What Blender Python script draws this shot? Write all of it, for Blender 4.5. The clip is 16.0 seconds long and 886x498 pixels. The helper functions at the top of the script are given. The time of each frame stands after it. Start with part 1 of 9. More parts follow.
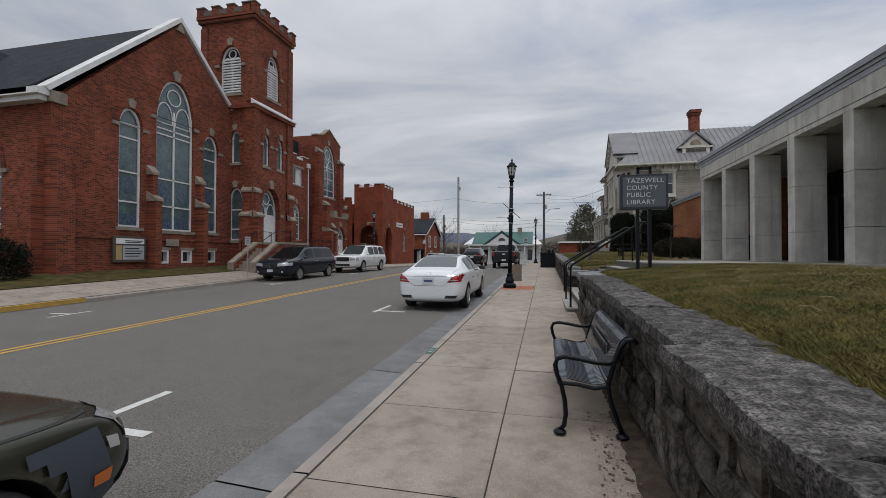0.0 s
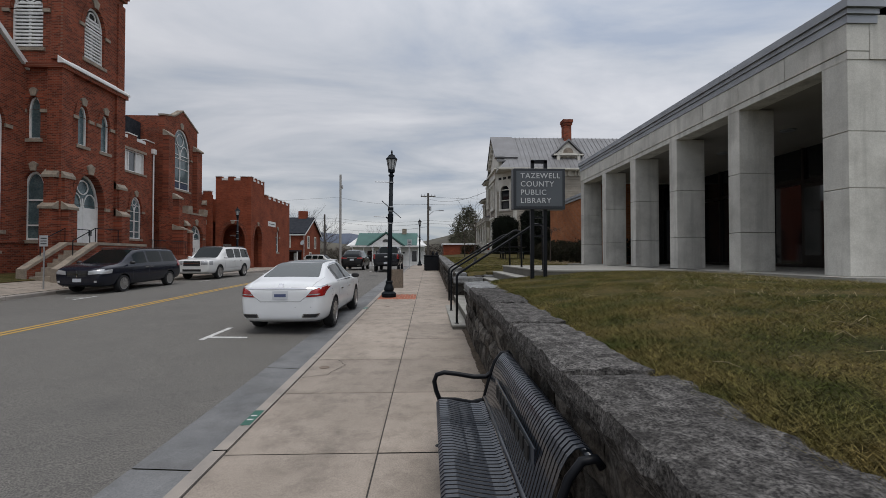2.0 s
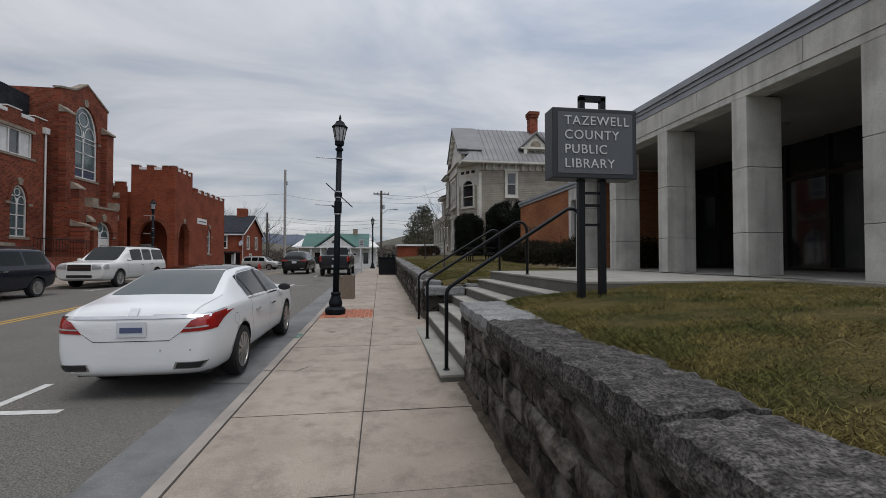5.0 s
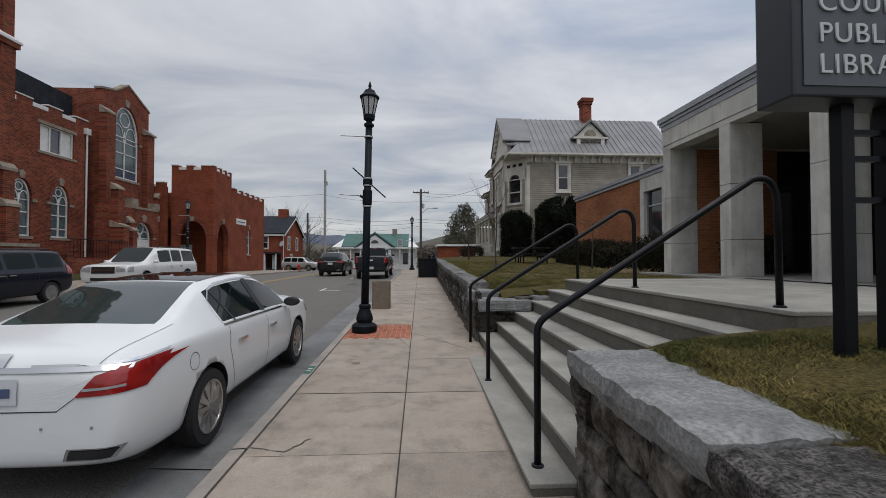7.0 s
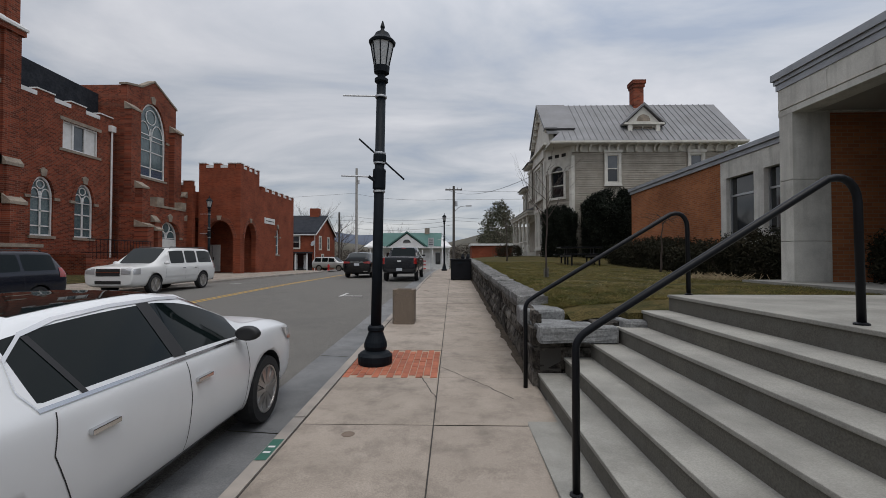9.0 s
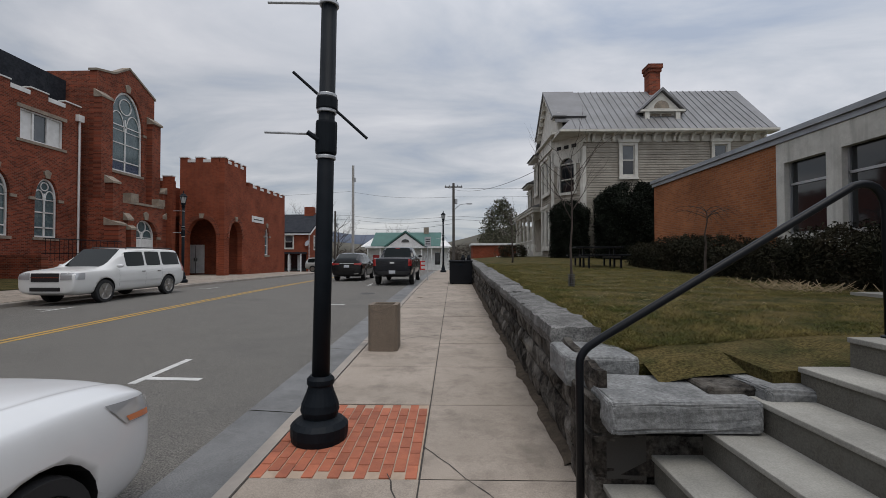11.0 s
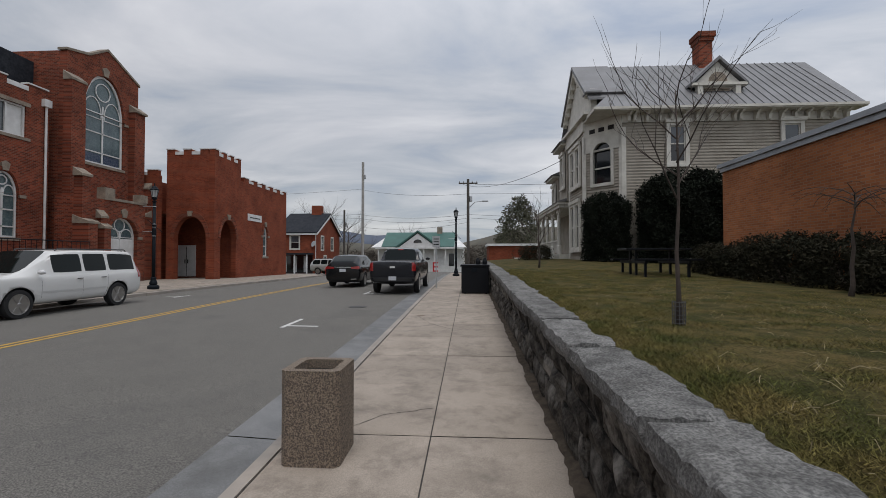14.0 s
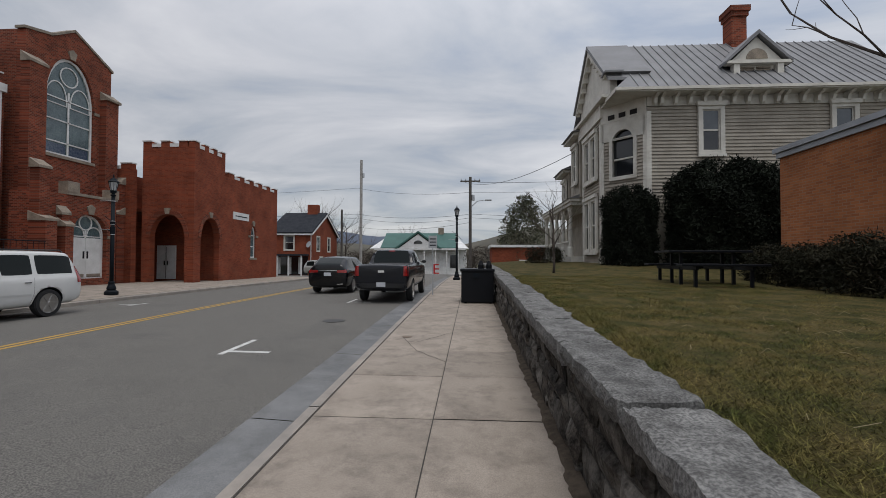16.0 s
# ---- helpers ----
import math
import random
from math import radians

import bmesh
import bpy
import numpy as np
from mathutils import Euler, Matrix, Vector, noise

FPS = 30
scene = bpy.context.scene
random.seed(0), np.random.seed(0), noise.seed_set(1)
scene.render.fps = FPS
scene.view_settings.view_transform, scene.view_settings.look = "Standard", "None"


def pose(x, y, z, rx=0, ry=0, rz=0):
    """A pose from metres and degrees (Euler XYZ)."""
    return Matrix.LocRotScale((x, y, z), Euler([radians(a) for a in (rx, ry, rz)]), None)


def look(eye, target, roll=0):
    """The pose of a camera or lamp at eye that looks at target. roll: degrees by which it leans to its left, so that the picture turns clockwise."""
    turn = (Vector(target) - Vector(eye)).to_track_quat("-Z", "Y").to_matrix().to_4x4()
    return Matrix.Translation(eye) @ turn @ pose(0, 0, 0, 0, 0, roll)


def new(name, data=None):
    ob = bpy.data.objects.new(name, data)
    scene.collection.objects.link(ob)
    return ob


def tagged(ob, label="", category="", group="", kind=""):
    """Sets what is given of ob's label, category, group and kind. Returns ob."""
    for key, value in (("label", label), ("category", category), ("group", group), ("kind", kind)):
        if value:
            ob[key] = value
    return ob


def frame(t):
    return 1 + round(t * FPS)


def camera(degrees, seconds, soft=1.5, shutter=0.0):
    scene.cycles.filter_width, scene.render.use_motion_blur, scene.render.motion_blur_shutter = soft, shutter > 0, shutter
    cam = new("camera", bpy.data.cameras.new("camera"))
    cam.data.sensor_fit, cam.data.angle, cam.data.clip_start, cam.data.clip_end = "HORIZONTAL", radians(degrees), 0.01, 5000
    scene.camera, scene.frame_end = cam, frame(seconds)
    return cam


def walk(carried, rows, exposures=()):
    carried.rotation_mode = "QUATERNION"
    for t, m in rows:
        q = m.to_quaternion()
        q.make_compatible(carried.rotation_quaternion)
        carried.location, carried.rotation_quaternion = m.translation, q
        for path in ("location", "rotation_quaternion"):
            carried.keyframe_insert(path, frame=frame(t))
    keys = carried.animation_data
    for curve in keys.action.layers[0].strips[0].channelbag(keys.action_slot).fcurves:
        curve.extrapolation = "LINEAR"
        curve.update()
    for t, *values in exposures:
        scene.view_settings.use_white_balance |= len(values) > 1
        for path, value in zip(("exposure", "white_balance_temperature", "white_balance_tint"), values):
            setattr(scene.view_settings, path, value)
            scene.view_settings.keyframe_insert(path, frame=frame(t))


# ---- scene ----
cam = camera(91.0, 16.0, soft=0.75)
PATH = [
    (0, (0.03, 0.677, 1.696), (-0.426, 2.625, 1.725), 0.1),
    (0.5, (0.063, 1.289, 1.721), (-0.313, 3.253, 1.751), 0.1),
    (1, (0.057, 1.813, 1.733), (-0.186, 3.798, 1.765), 0.1),
    (1.5, (0.062, 2.318, 1.755), (-0.013, 4.316, 1.789), 0.1),
    (2, (0.071, 2.829, 1.823), (0.134, 4.827, 1.857), -0.0),
    (2.5, (0.005, 3.366, 1.825), (0.167, 5.359, 1.861), 0.0),
    (3, (-0.015, 3.958, 1.81), (0.259, 5.939, 1.847), -0.1),
    (3.5, (-0.111, 4.566, 1.799), (0.243, 6.534, 1.837), -0.1),
    (4, (-0.154, 5.188, 1.797), (0.238, 7.149, 1.835), -0.2),
    (4.5, (-0.186, 5.856, 1.816), (0.157, 7.826, 1.856), -0.1),
    (7, (-0.196, 8.96, 1.906), (-0.091, 10.957, 1.949), 0.0),
    (7.5, (-0.238, 9.548, 1.928), (-0.188, 11.547, 1.97), 0.0),
    (8, (-0.17, 10.184, 1.949), (-0.142, 12.183, 1.992), 0.0),
    (8.5, (-0.21, 10.798, 1.961), (-0.231, 12.798, 2.003), 0.0),
    (9, (-0.17, 11.408, 1.98), (-0.217, 13.407, 2.02), -0.0),
    (11.5, (-0.091, 14.505, 2.07), (-0.14, 16.504, 2.109), -0.1),
    (12, (-0.068, 15.138, 2.09), (-0.122, 17.137, 2.131), -0.1),
    (12.5, (-0.063, 15.751, 2.098), (-0.133, 17.749, 2.14), -0.0),
    (13, (-0.023, 16.403, 2.152), (-0.104, 18.401, 2.194), 0.0),
    (13.5, (-0.06, 16.961, 2.169), (-0.175, 18.957, 2.209), 0.0),
    (14, (-0.006, 17.578, 2.171), (-0.125, 19.574, 2.212), 0.0),
    (14.5, (0.005, 18.249, 2.18), (-0.12, 20.244, 2.223), 0.1),
    (15, (0.036, 18.883, 2.202), (-0.095, 20.878, 2.245), 0.1),
    (15.5, (0.077, 19.536, 2.252), (-0.039, 21.532, 2.296), 0.1),
    (16, (0.029, 20.147, 2.23), (-0.101, 22.142, 2.277), 0.2),
]
walk(cam, [(t, look(eye, target, roll)) for t, eye, target, roll in PATH])

# ---- world and light ----
world = bpy.data.worlds.new("overcast_sky")
scene.world = world
world.use_nodes = True
wn, wl = world.node_tree.nodes, world.node_tree.links
wn.clear()
w_out = wn.new("ShaderNodeOutputWorld")
w_bg = wn.new("ShaderNodeBackground")
w_tc = wn.new("ShaderNodeTexCoord")
w_sep = wn.new("ShaderNodeSeparateXYZ")
wl.new(w_tc.outputs["Generated"], w_sep.inputs[0])


def wmath(op, a, b=None, clamp=False):
    n = wn.new("ShaderNodeMath")
    n.operation, n.use_clamp = op, clamp
    for i, v in enumerate((a, b)):
        if v is None:
            continue
        if isinstance(v, (int, float)):
            n.inputs[i].default_value = v
        else:
            wl.new(v, n.inputs[i])
    return n.outputs[0]


up = wmath("MAXIMUM", w_sep.outputs[2], 0.0)
den = wmath("ADD", up, 0.16)
w_com = wn.new("ShaderNodeCombineXYZ")
wl.new(wmath("DIVIDE", w_sep.outputs[0], den), w_com.inputs[0])
wl.new(wmath("DIVIDE", w_sep.outputs[1], den), w_com.inputs[1])
w_map = wn.new("ShaderNodeMapping")
w_map.inputs["Rotation"].default_value = (0, 0, radians(-14))
w_map.inputs["Scale"].default_value = (0.9, 1.5, 1.0)
wl.new(w_com.outputs[0], w_map.inputs[0])
w_n1 = wn.new("ShaderNodeTexNoise")
w_n1.inputs["Scale"].default_value, w_n1.inputs["Detail"].default_value, w_n1.inputs["Roughness"].default_value = 0.9, 7.0, 0.55
w_n1.inputs["Distortion"].default_value = 0.5
wl.new(w_map.outputs[0], w_n1.inputs[0])
w_ramp = wn.new("ShaderNodeValToRGB")
el = w_ramp.color_ramp.elements
el[0].position, el[0].color = 0.34, (0.30, 0.335, 0.40, 1)
el[1].position, el[1].color = 0.70, (0.66, 0.655, 0.66, 1)
e = el.new(0.45)
e.color = (0.42, 0.435, 0.465, 1)
e = el.new(0.56)
e.color = (0.53, 0.53, 0.55, 1)
wl.new(w_n1.outputs[0], w_ramp.inputs[0])
w_sky = wn.new("ShaderNodeTexSky")
w_sky.sky_type, w_sky.sun_disc = "NISHITA", False
w_sky.sun_elevation, w_sky.sun_rotation = radians(70), radians(164)
w_add = wn.new("ShaderNodeMixRGB")
w_add.blend_type, w_add.inputs[0].default_value = "ADD", 0.02
wl.new(w_ramp.outputs[0], w_add.inputs[1])
wl.new(w_sky.outputs[0], w_add.inputs[2])
wl.new(w_add.outputs[0], w_bg.inputs[0])
# an overcast sky is brightest overhead
glow = wmath("ADD", wmath("MULTIPLY", w_sep.outputs[0], 0.14), 0.92)
wl.new(wmath("MULTIPLY", wmath("ADD", wmath("MULTIPLY", wmath("POWER", up, 2.0), 1.55), 0.99), glow), w_bg.inputs[1])
wl.new(w_bg.outputs[0], w_out.inputs[0])

sun = bpy.data.lights.new("sun", "SUN")
sun.energy, sun.angle, sun.color = 1.0, radians(30), (1.0, 0.96, 0.9)
new("sun", sun).matrix_world = look((0, 0, 50), (-5, 17, 0))


# ---- materials ----
def mat(name, col, rough=0.7, metal=0.0, col2=None, streak=None, scale=6.0, fine=None, bump=0.0, bscale=80.0, stain=None, sscale=0.7, stain_amt=0.5, coat=0.0, island=0.0, obj=0.0, spec=0.5, contrast=(0.35, 0.68)):
    """Base colour varied at two scales, with relief from a fine noise."""
    m = bpy.data.materials.new(name)
    m.use_nodes = True
    nd, lk = m.node_tree.nodes, m.node_tree.links
    b = nd["Principled BSDF"]
    b.inputs["Roughness"].default_value, b.inputs["Metallic"].default_value = rough, metal
    b.inputs["Coat Weight"].default_value = coat
    b.inputs["Specular IOR Level"].default_value = spec
    tc = nd.new("ShaderNodeNewGeometry")
    src = tc.outputs["Position"]

    def noise_tex(s, detail=4.0, rough_=0.6):
        n = nd.new("ShaderNodeTexNoise")
        n.inputs["Scale"].default_value, n.inputs["Detail"].default_value, n.inputs["Roughness"].default_value = s, detail, rough_
        lk.new(src, n.inputs["Vector"])
        return n.outputs[0]

    def ramp(val, lo, hi):
        r = nd.new("ShaderNodeMapRange")
        r.inputs[1].default_value, r.inputs[2].default_value = lo, hi
        lk.new(val, r.inputs[0])
        return r.outputs[0]

    def mix(fac, a, bb, mode="MIX"):
        x = nd.new("ShaderNodeMixRGB")
        x.blend_type = mode
        for i, v in ((0, fac), (1, a), (2, bb)):
            if isinstance(v, (int, float)):
                x.inputs[i].default_value = v
            elif isinstance(v, tuple):
                x.inputs[i].default_value = (*v, 1)
            else:
                lk.new(v, x.inputs[i])
        return x.outputs[0]

    c = col
    if col2:
        c = mix(ramp(noise_tex(scale), *contrast), col, col2)
    if fine:
        c = mix(ramp(noise_tex(bscale * 0.8, 2.0), 0.35, 0.65), c, fine, "MULTIPLY")
    if stain:
        x = nd.new("ShaderNodeMath")
        x.operation = "MULTIPLY"
        lk.new(ramp(noise_tex(sscale, 8.0, 0.7), 0.47, 0.72), x.inputs[0])
        x.inputs[1].default_value = stain_amt
        c = mix(x.outputs[0], c, stain)
    if streak:
        sm = nd.new("ShaderNodeMapping")
        sm.inputs["Scale"].default_value = (5.0, 5.0, 0.35)
        lk.new(src, sm.inputs[0])
        sn = nd.new("ShaderNodeTexNoise")
        sn.inputs["Scale"].default_value, sn.inputs["Detail"].default_value = 1.0, 5.0
        lk.new(sm.outputs[0], sn.inputs["Vector"])
        sx = nd.new("ShaderNodeMath")
        sx.operation = "MULTIPLY"
        lk.new(ramp(sn.outputs[0], 0.5, 0.78), sx.inputs[0])
        sx.inputs[1].default_value = 0.6
        c = mix(sx.outputs[0], c, streak)
    if island or obj:
        rnd = tc.outputs["Random Per Island"] if island else nd.new("ShaderNodeObjectInfo").outputs["Random"]
        hv = nd.new("ShaderNodeHueSaturation")
        amt = island or obj
        r = nd.new("ShaderNodeMapRange")
        r.inputs[3].default_value, r.inputs[4].default_value = 1 - amt, 1 + amt
        lk.new(rnd, r.inputs[0])
        lk.new(r.outputs[0], hv.inputs["Value"])
        if isinstance(c, tuple):
            hv.inputs["Color"].default_value = (*c, 1)
        else:
            lk.new(c, hv.inputs["Color"])
        c = hv.outputs[0]
    if isinstance(c, tuple):
        b.inputs["Base Color"].default_value = (*c, 1)
    else:
        lk.new(c, b.inputs["Base Color"])
    if bump:
        bp = nd.new("ShaderNodeBump")
        bp.inputs["Strength"].default_value, bp.inputs["Distance"].default_value = bump, 0.01
        lk.new(noise_tex(bscale, 5.0), bp.inputs["Height"])
        lk.new(bp.outputs[0], b.inputs["Normal"])
    return m


def brick_mat(name, c1, c2, mortar, axis, stain=None, course=0.078, length=0.215):
    """Brick bond laid along one horizontal axis ('x' or 'y') and z."""
    m = bpy.data.materials.new(name)
    m.use_nodes = True
    nd, lk = m.node_tree.nodes, m.node_tree.links
    b = nd["Principled BSDF"]
    b.inputs["Roughness"].default_value, b.inputs["Specular IOR Level"].default_value = 0.9, 0.12
    g = nd.new("ShaderNodeNewGeometry")
    sp = nd.new("ShaderNodeSeparateXYZ")
    lk.new(g.outputs["Position"], sp.inputs[0])
    cb = nd.new("ShaderNodeCombineXYZ")
    lk.new(sp.outputs[0 if axis == "x" else 1], cb.inputs[0])
    lk.new(sp.outputs[2], cb.inputs[1])
    t = nd.new("ShaderNodeTexBrick")
    t.inputs["Scale"].default_value = 1.0
    t.inputs["Brick Width"].default_value, t.inputs["Row Height"].default_value = length, course
    t.inputs["Mortar Size"].default_value, t.inputs["Bias"].default_value = 0.0075, -0.1
    t.inputs["Color1"].default_value, t.inputs["Color2"].default_value, t.inputs["Mortar"].default_value = (*c1, 1), (*c2, 1), (*mortar, 1)
    lk.new(cb.outputs[0], t.inputs["Vector"])
    n = nd.new("ShaderNodeTexNoise")
    n.inputs["Scale"].default_value, n.inputs["Detail"].default_value = 0.8, 8.0
    lk.new(g.outputs["Position"], n.inputs["Vector"])
    r = nd.new("ShaderNodeMapRange")
    r.inputs[1].default_value, r.inputs[2].default_value, r.inputs[3].default_value, r.inputs[4].default_value = 0.3, 0.7, 0.72, 1.12
    lk.new(n.outputs[0], r.inputs[0])
    hv = nd.new("ShaderNodeHueSaturation")
    lk.new(t.outputs[0], hv.inputs["Color"])
    lk.new(r.outputs[0], hv.inputs["Value"])
    lk.new(hv.outputs[0], b.inputs["Base Color"])
    bp = nd.new("ShaderNodeBump")
    bp.invert = True
    bp.inputs["Strength"].default_value, bp.inputs["Distance"].default_value = 0.6, 0.006
    lk.new(t.outputs["Fac"], bp.inputs["Height"])
    lk.new(bp.outputs[0], b.inputs["Normal"])
    return m


ASPHALT = mat("asphalt", (0.185, 0.176, 0.16), 0.95, col2=(0.23, 0.217, 0.196), scale=0.45, fine=(0.36, 0.36, 0.36), bump=1.0, bscale=92, stain=(0.066, 0.065, 0.063), sscale=0.45, stain_amt=0.6, spec=0.3)
PAVE = mat("sidewalk_concrete", (0.365, 0.312, 0.26), 0.9, col2=(0.285, 0.243, 0.2), scale=1.3, fine=(0.74, 0.73, 0.72), bump=0.4, bscale=120, stain=(0.115, 0.097, 0.08), sscale=2.8, stain_amt=0.72, obj=0.1)
GUTTER = mat("gutter_concrete", (0.205, 0.207, 0.207), 0.88, col2=(0.14, 0.143, 0.145), scale=1.6, fine=(0.7, 0.7, 0.7), bump=0.4, bscale=110, stain=(0.07, 0.068, 0.064), sscale=1.3, stain_amt=0.7, obj=0.08)
KERB = mat("kerb_concrete", (0.33, 0.29, 0.25), 0.88, col2=(0.23, 0.21, 0.19), scale=1.6, bump=0.3, bscale=130, stain=(0.12, 0.11, 0.1), sscale=1.4, stain_amt=0.5)
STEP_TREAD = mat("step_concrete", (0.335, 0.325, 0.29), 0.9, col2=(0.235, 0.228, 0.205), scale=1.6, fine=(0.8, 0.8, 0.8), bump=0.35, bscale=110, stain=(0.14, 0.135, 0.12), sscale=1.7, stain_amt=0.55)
# risers: weathering plus the shade of upright faces, both put into the colour
STEP_RISER = mat("weathered_shaded_riser", (0.145, 0.135, 0.112), 0.92, col2=(0.07, 0.066, 0.056), scale=2.2, fine=(0.7, 0.7, 0.7), bump=0.45, bscale=90, stain=(0.25, 0.24, 0.21), sscale=2.2, stain_amt=0.5)
STONE = mat("wall_stone", (0.078, 0.067, 0.056), 0.95, spec=0.15, col2=(0.019, 0.017, 0.015), scale=6.0, fine=(0.42, 0.42, 0.42), bump=1.0, bscale=48, stain=(0.30, 0.28, 0.25), sscale=2.6, stain_amt=0.7, obj=0.35, contrast=(0.42, 0.6))
MORTAR = mat("wall_mortar", (0.05, 0.044, 0.038), 0.95, col2=(0.05, 0.046, 0.04), scale=5, bump=0.6, bscale=60)
CAP = mat("cap_limestone", (0.20, 0.19, 0.178), 0.95, col2=(0.085, 0.08, 0.075), scale=14.0, spec=0.15, fine=(0.2, 0.2, 0.21), bump=1.0, bscale=95, stain=(0.03, 0.028, 0.026), sscale=5.5, stain_amt=0.85, obj=0.2, contrast=(0.40, 0.6))
CAP_PALE = mat("pale_cap_limestone", (0.245, 0.242, 0.232), 0.95, col2=(0.135, 0.133, 0.128), scale=6.0, spec=0.15, fine=(0.45, 0.45, 0.46), bump=0.9, bscale=80, stain=(0.05, 0.047, 0.044), sscale=4.0, stain_amt=0.7, obj=0.18, contrast=(0.38, 0.66))
PALE_STONE = mat("pale_slab_stone", (0.30, 0.305, 0.30), 0.92, col2=(0.19, 0.195, 0.197), scale=4.0, fine=(0.6, 0.6, 0.6), bump=0.8, bscale=50, stain=(0.06, 0.058, 0.055), sscale=3.0, stain_amt=0.6)
LAWN = mat("winter_lawn", (0.115, 0.09, 0.034), 0.95, col2=(0.05, 0.052, 0.017), scale=2.6, fine=(0.35, 0.35, 0.32), bump=1.0, bscale=60, stain=(0.125, 0.092, 0.043), sscale=2.4, stain_amt=0.5, contrast=(0.4, 0.6), spec=0.1)
GROUND = mat("rough_ground", (0.09, 0.08, 0.045), 0.95, col2=(0.06, 0.07, 0.03), scale=0.25, bump=0.4, bscale=20)
BLADE = mat("grass_blades", (0.165, 0.13, 0.046), 0.85, col2=(0.056, 0.068, 0.016), scale=2.6, island=0.85, contrast=(0.34, 0.7), spec=0.15)
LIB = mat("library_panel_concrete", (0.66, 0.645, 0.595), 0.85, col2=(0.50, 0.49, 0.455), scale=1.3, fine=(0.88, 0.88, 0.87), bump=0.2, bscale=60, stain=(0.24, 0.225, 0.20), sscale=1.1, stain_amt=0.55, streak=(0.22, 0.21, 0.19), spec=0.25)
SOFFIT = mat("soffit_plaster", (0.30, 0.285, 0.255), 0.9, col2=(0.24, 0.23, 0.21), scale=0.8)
COPING = mat("aluminium_coping", (0.34, 0.355, 0.375), 0.5, 0.6, col2=(0.25, 0.26, 0.275), scale=1.5)
# near-black: the shade inside rooms and hollows, put into the colour
DARK = mat("hollow_shade", (0.018, 0.017, 0.016), 0.9)
DGLASS = mat("dark_glass", (0.012, 0.014, 0.016), 0.05, spec=0.7)
SKYGLASS = mat("window_glass", (0.05, 0.06, 0.068), 0.06, col2=(0.09, 0.1, 0.11), scale=0.8, spec=0.8)
STAINED = mat("leaded_glass", (0.075, 0.115, 0.118), 0.18, col2=(0.125, 0.17, 0.172), scale=3.0, fine=(0.6, 0.68, 0.75), bscale=14, stain=(0.035, 0.055, 0.075), sscale=1.6, stain_amt=0.7, spec=0.7)
WHITE = mat("white_paint", (0.70, 0.70, 0.69), 0.6, col2=(0.58, 0.58, 0.565), scale=2.0, stain=(0.38, 0.36, 0.33), sscale=1.2, stain_amt=0.3)
LIME = mat("limestone_trim", (0.335, 0.28, 0.22), 0.88, col2=(0.215, 0.178, 0.138), scale=3.0, fine=(0.75, 0.75, 0.75), bump=0.4, bscale=40, stain=(0.10, 0.085, 0.07), sscale=1.8, stain_amt=0.6)
BRICK_Y = brick_mat("church_brick", (0.255, 0.064, 0.034), (0.085, 0.027, 0.018), (0.20, 0.115, 0.085), "y")
BRICK_X = brick_mat("church_brick_side", (0.255, 0.064, 0.034), (0.085, 0.027, 0.018), (0.20, 0.115, 0.085), "x")
CHAPEL_Y = brick_mat("chapel_brick", (0.26, 0.066, 0.033), (0.165, 0.043, 0.024), (0.19, 0.08, 0.053), "y")
CHAPEL_X = brick_mat("chapel_brick_side", (0.26, 0.066, 0.033), (0.165, 0.043, 0.024), (0.19, 0.08, 0.053), "x")
ORANGE_Y = brick_mat("annex_brick", (0.39, 0.145, 0.06), (0.27, 0.097, 0.043), (0.30, 0.18, 0.115), "y", course=0.068)
ORANGE_X = brick_mat("annex_brick_side", (0.39, 0.145, 0.06), (0.27, 0.097, 0.043), (0.30, 0.18, 0.115), "x", course=0.068)
ROOF = mat("slate_shingles", (0.02, 0.023, 0.03), 0.9, col2=(0.035, 0.039, 0.047), scale=1.6, fine=(0.6, 0.6, 0.6), bump=0.6, bscale=9, spec=0.2)
TIN = mat("standing_seam_tin", (0.20, 0.20, 0.205), 0.55, 0.3, col2=(0.15, 0.15, 0.155), scale=0.8, stain=(0.17, 0.16, 0.15), sscale=0.8, stain_amt=0.35)
SIDING = mat("grey_clapboard", (0.36, 0.325, 0.27), 0.8, col2=(0.27, 0.243, 0.2), scale=1.6, stain=(0.22, 0.19, 0.15), sscale=1.8, stain_amt=0.4, island=0.06)
CREAM = mat("cream_trim", (0.62, 0.60, 0.54), 0.7, col2=(0.5, 0.48, 0.43), scale=2.2, stain=(0.3, 0.26, 0.2), sscale=1.4, stain_amt=0.35)
BLACK = mat("black_powder_coat", (0.005, 0.0058, 0.008), 0.4, spec=0.2, bump=0.08, bscale=160)
IRON = mat("black_cast_iron", (0.004, 0.0065, 0.0095), 0.55, col2=(0.007, 0.010, 0.014), scale=5, spec=0.14, bump=0.15, bscale=120)
GALV = mat("galvanised_steel", (0.42, 0.43, 0.44), 0.4, 0.7)
LINE_W = mat("road_paint_white", (0.60, 0.60, 0.58), 0.8, col2=(0.46, 0.46, 0.44), scale=6, stain=(0.2, 0.2, 0.19), sscale=5, stain_amt=0.5)
LINE_Y = mat("road_paint_yellow", (0.50, 0.30, 0.045), 0.8, col2=(0.38, 0.235, 0.05), scale=5, stain=(0.15, 0.13, 0.1), sscale=4, stain_amt=0.45)
PAVER = mat("paving_brick", (0.36, 0.115, 0.06), 0.85, col2=(0.27, 0.085, 0.048), scale=7, bump=0.4, bscale=70, obj=0.22)
SAND = mat("sand_joint", (0.40, 0.31, 0.235), 0.95, col2=(0.3, 0.23, 0.17), scale=6)
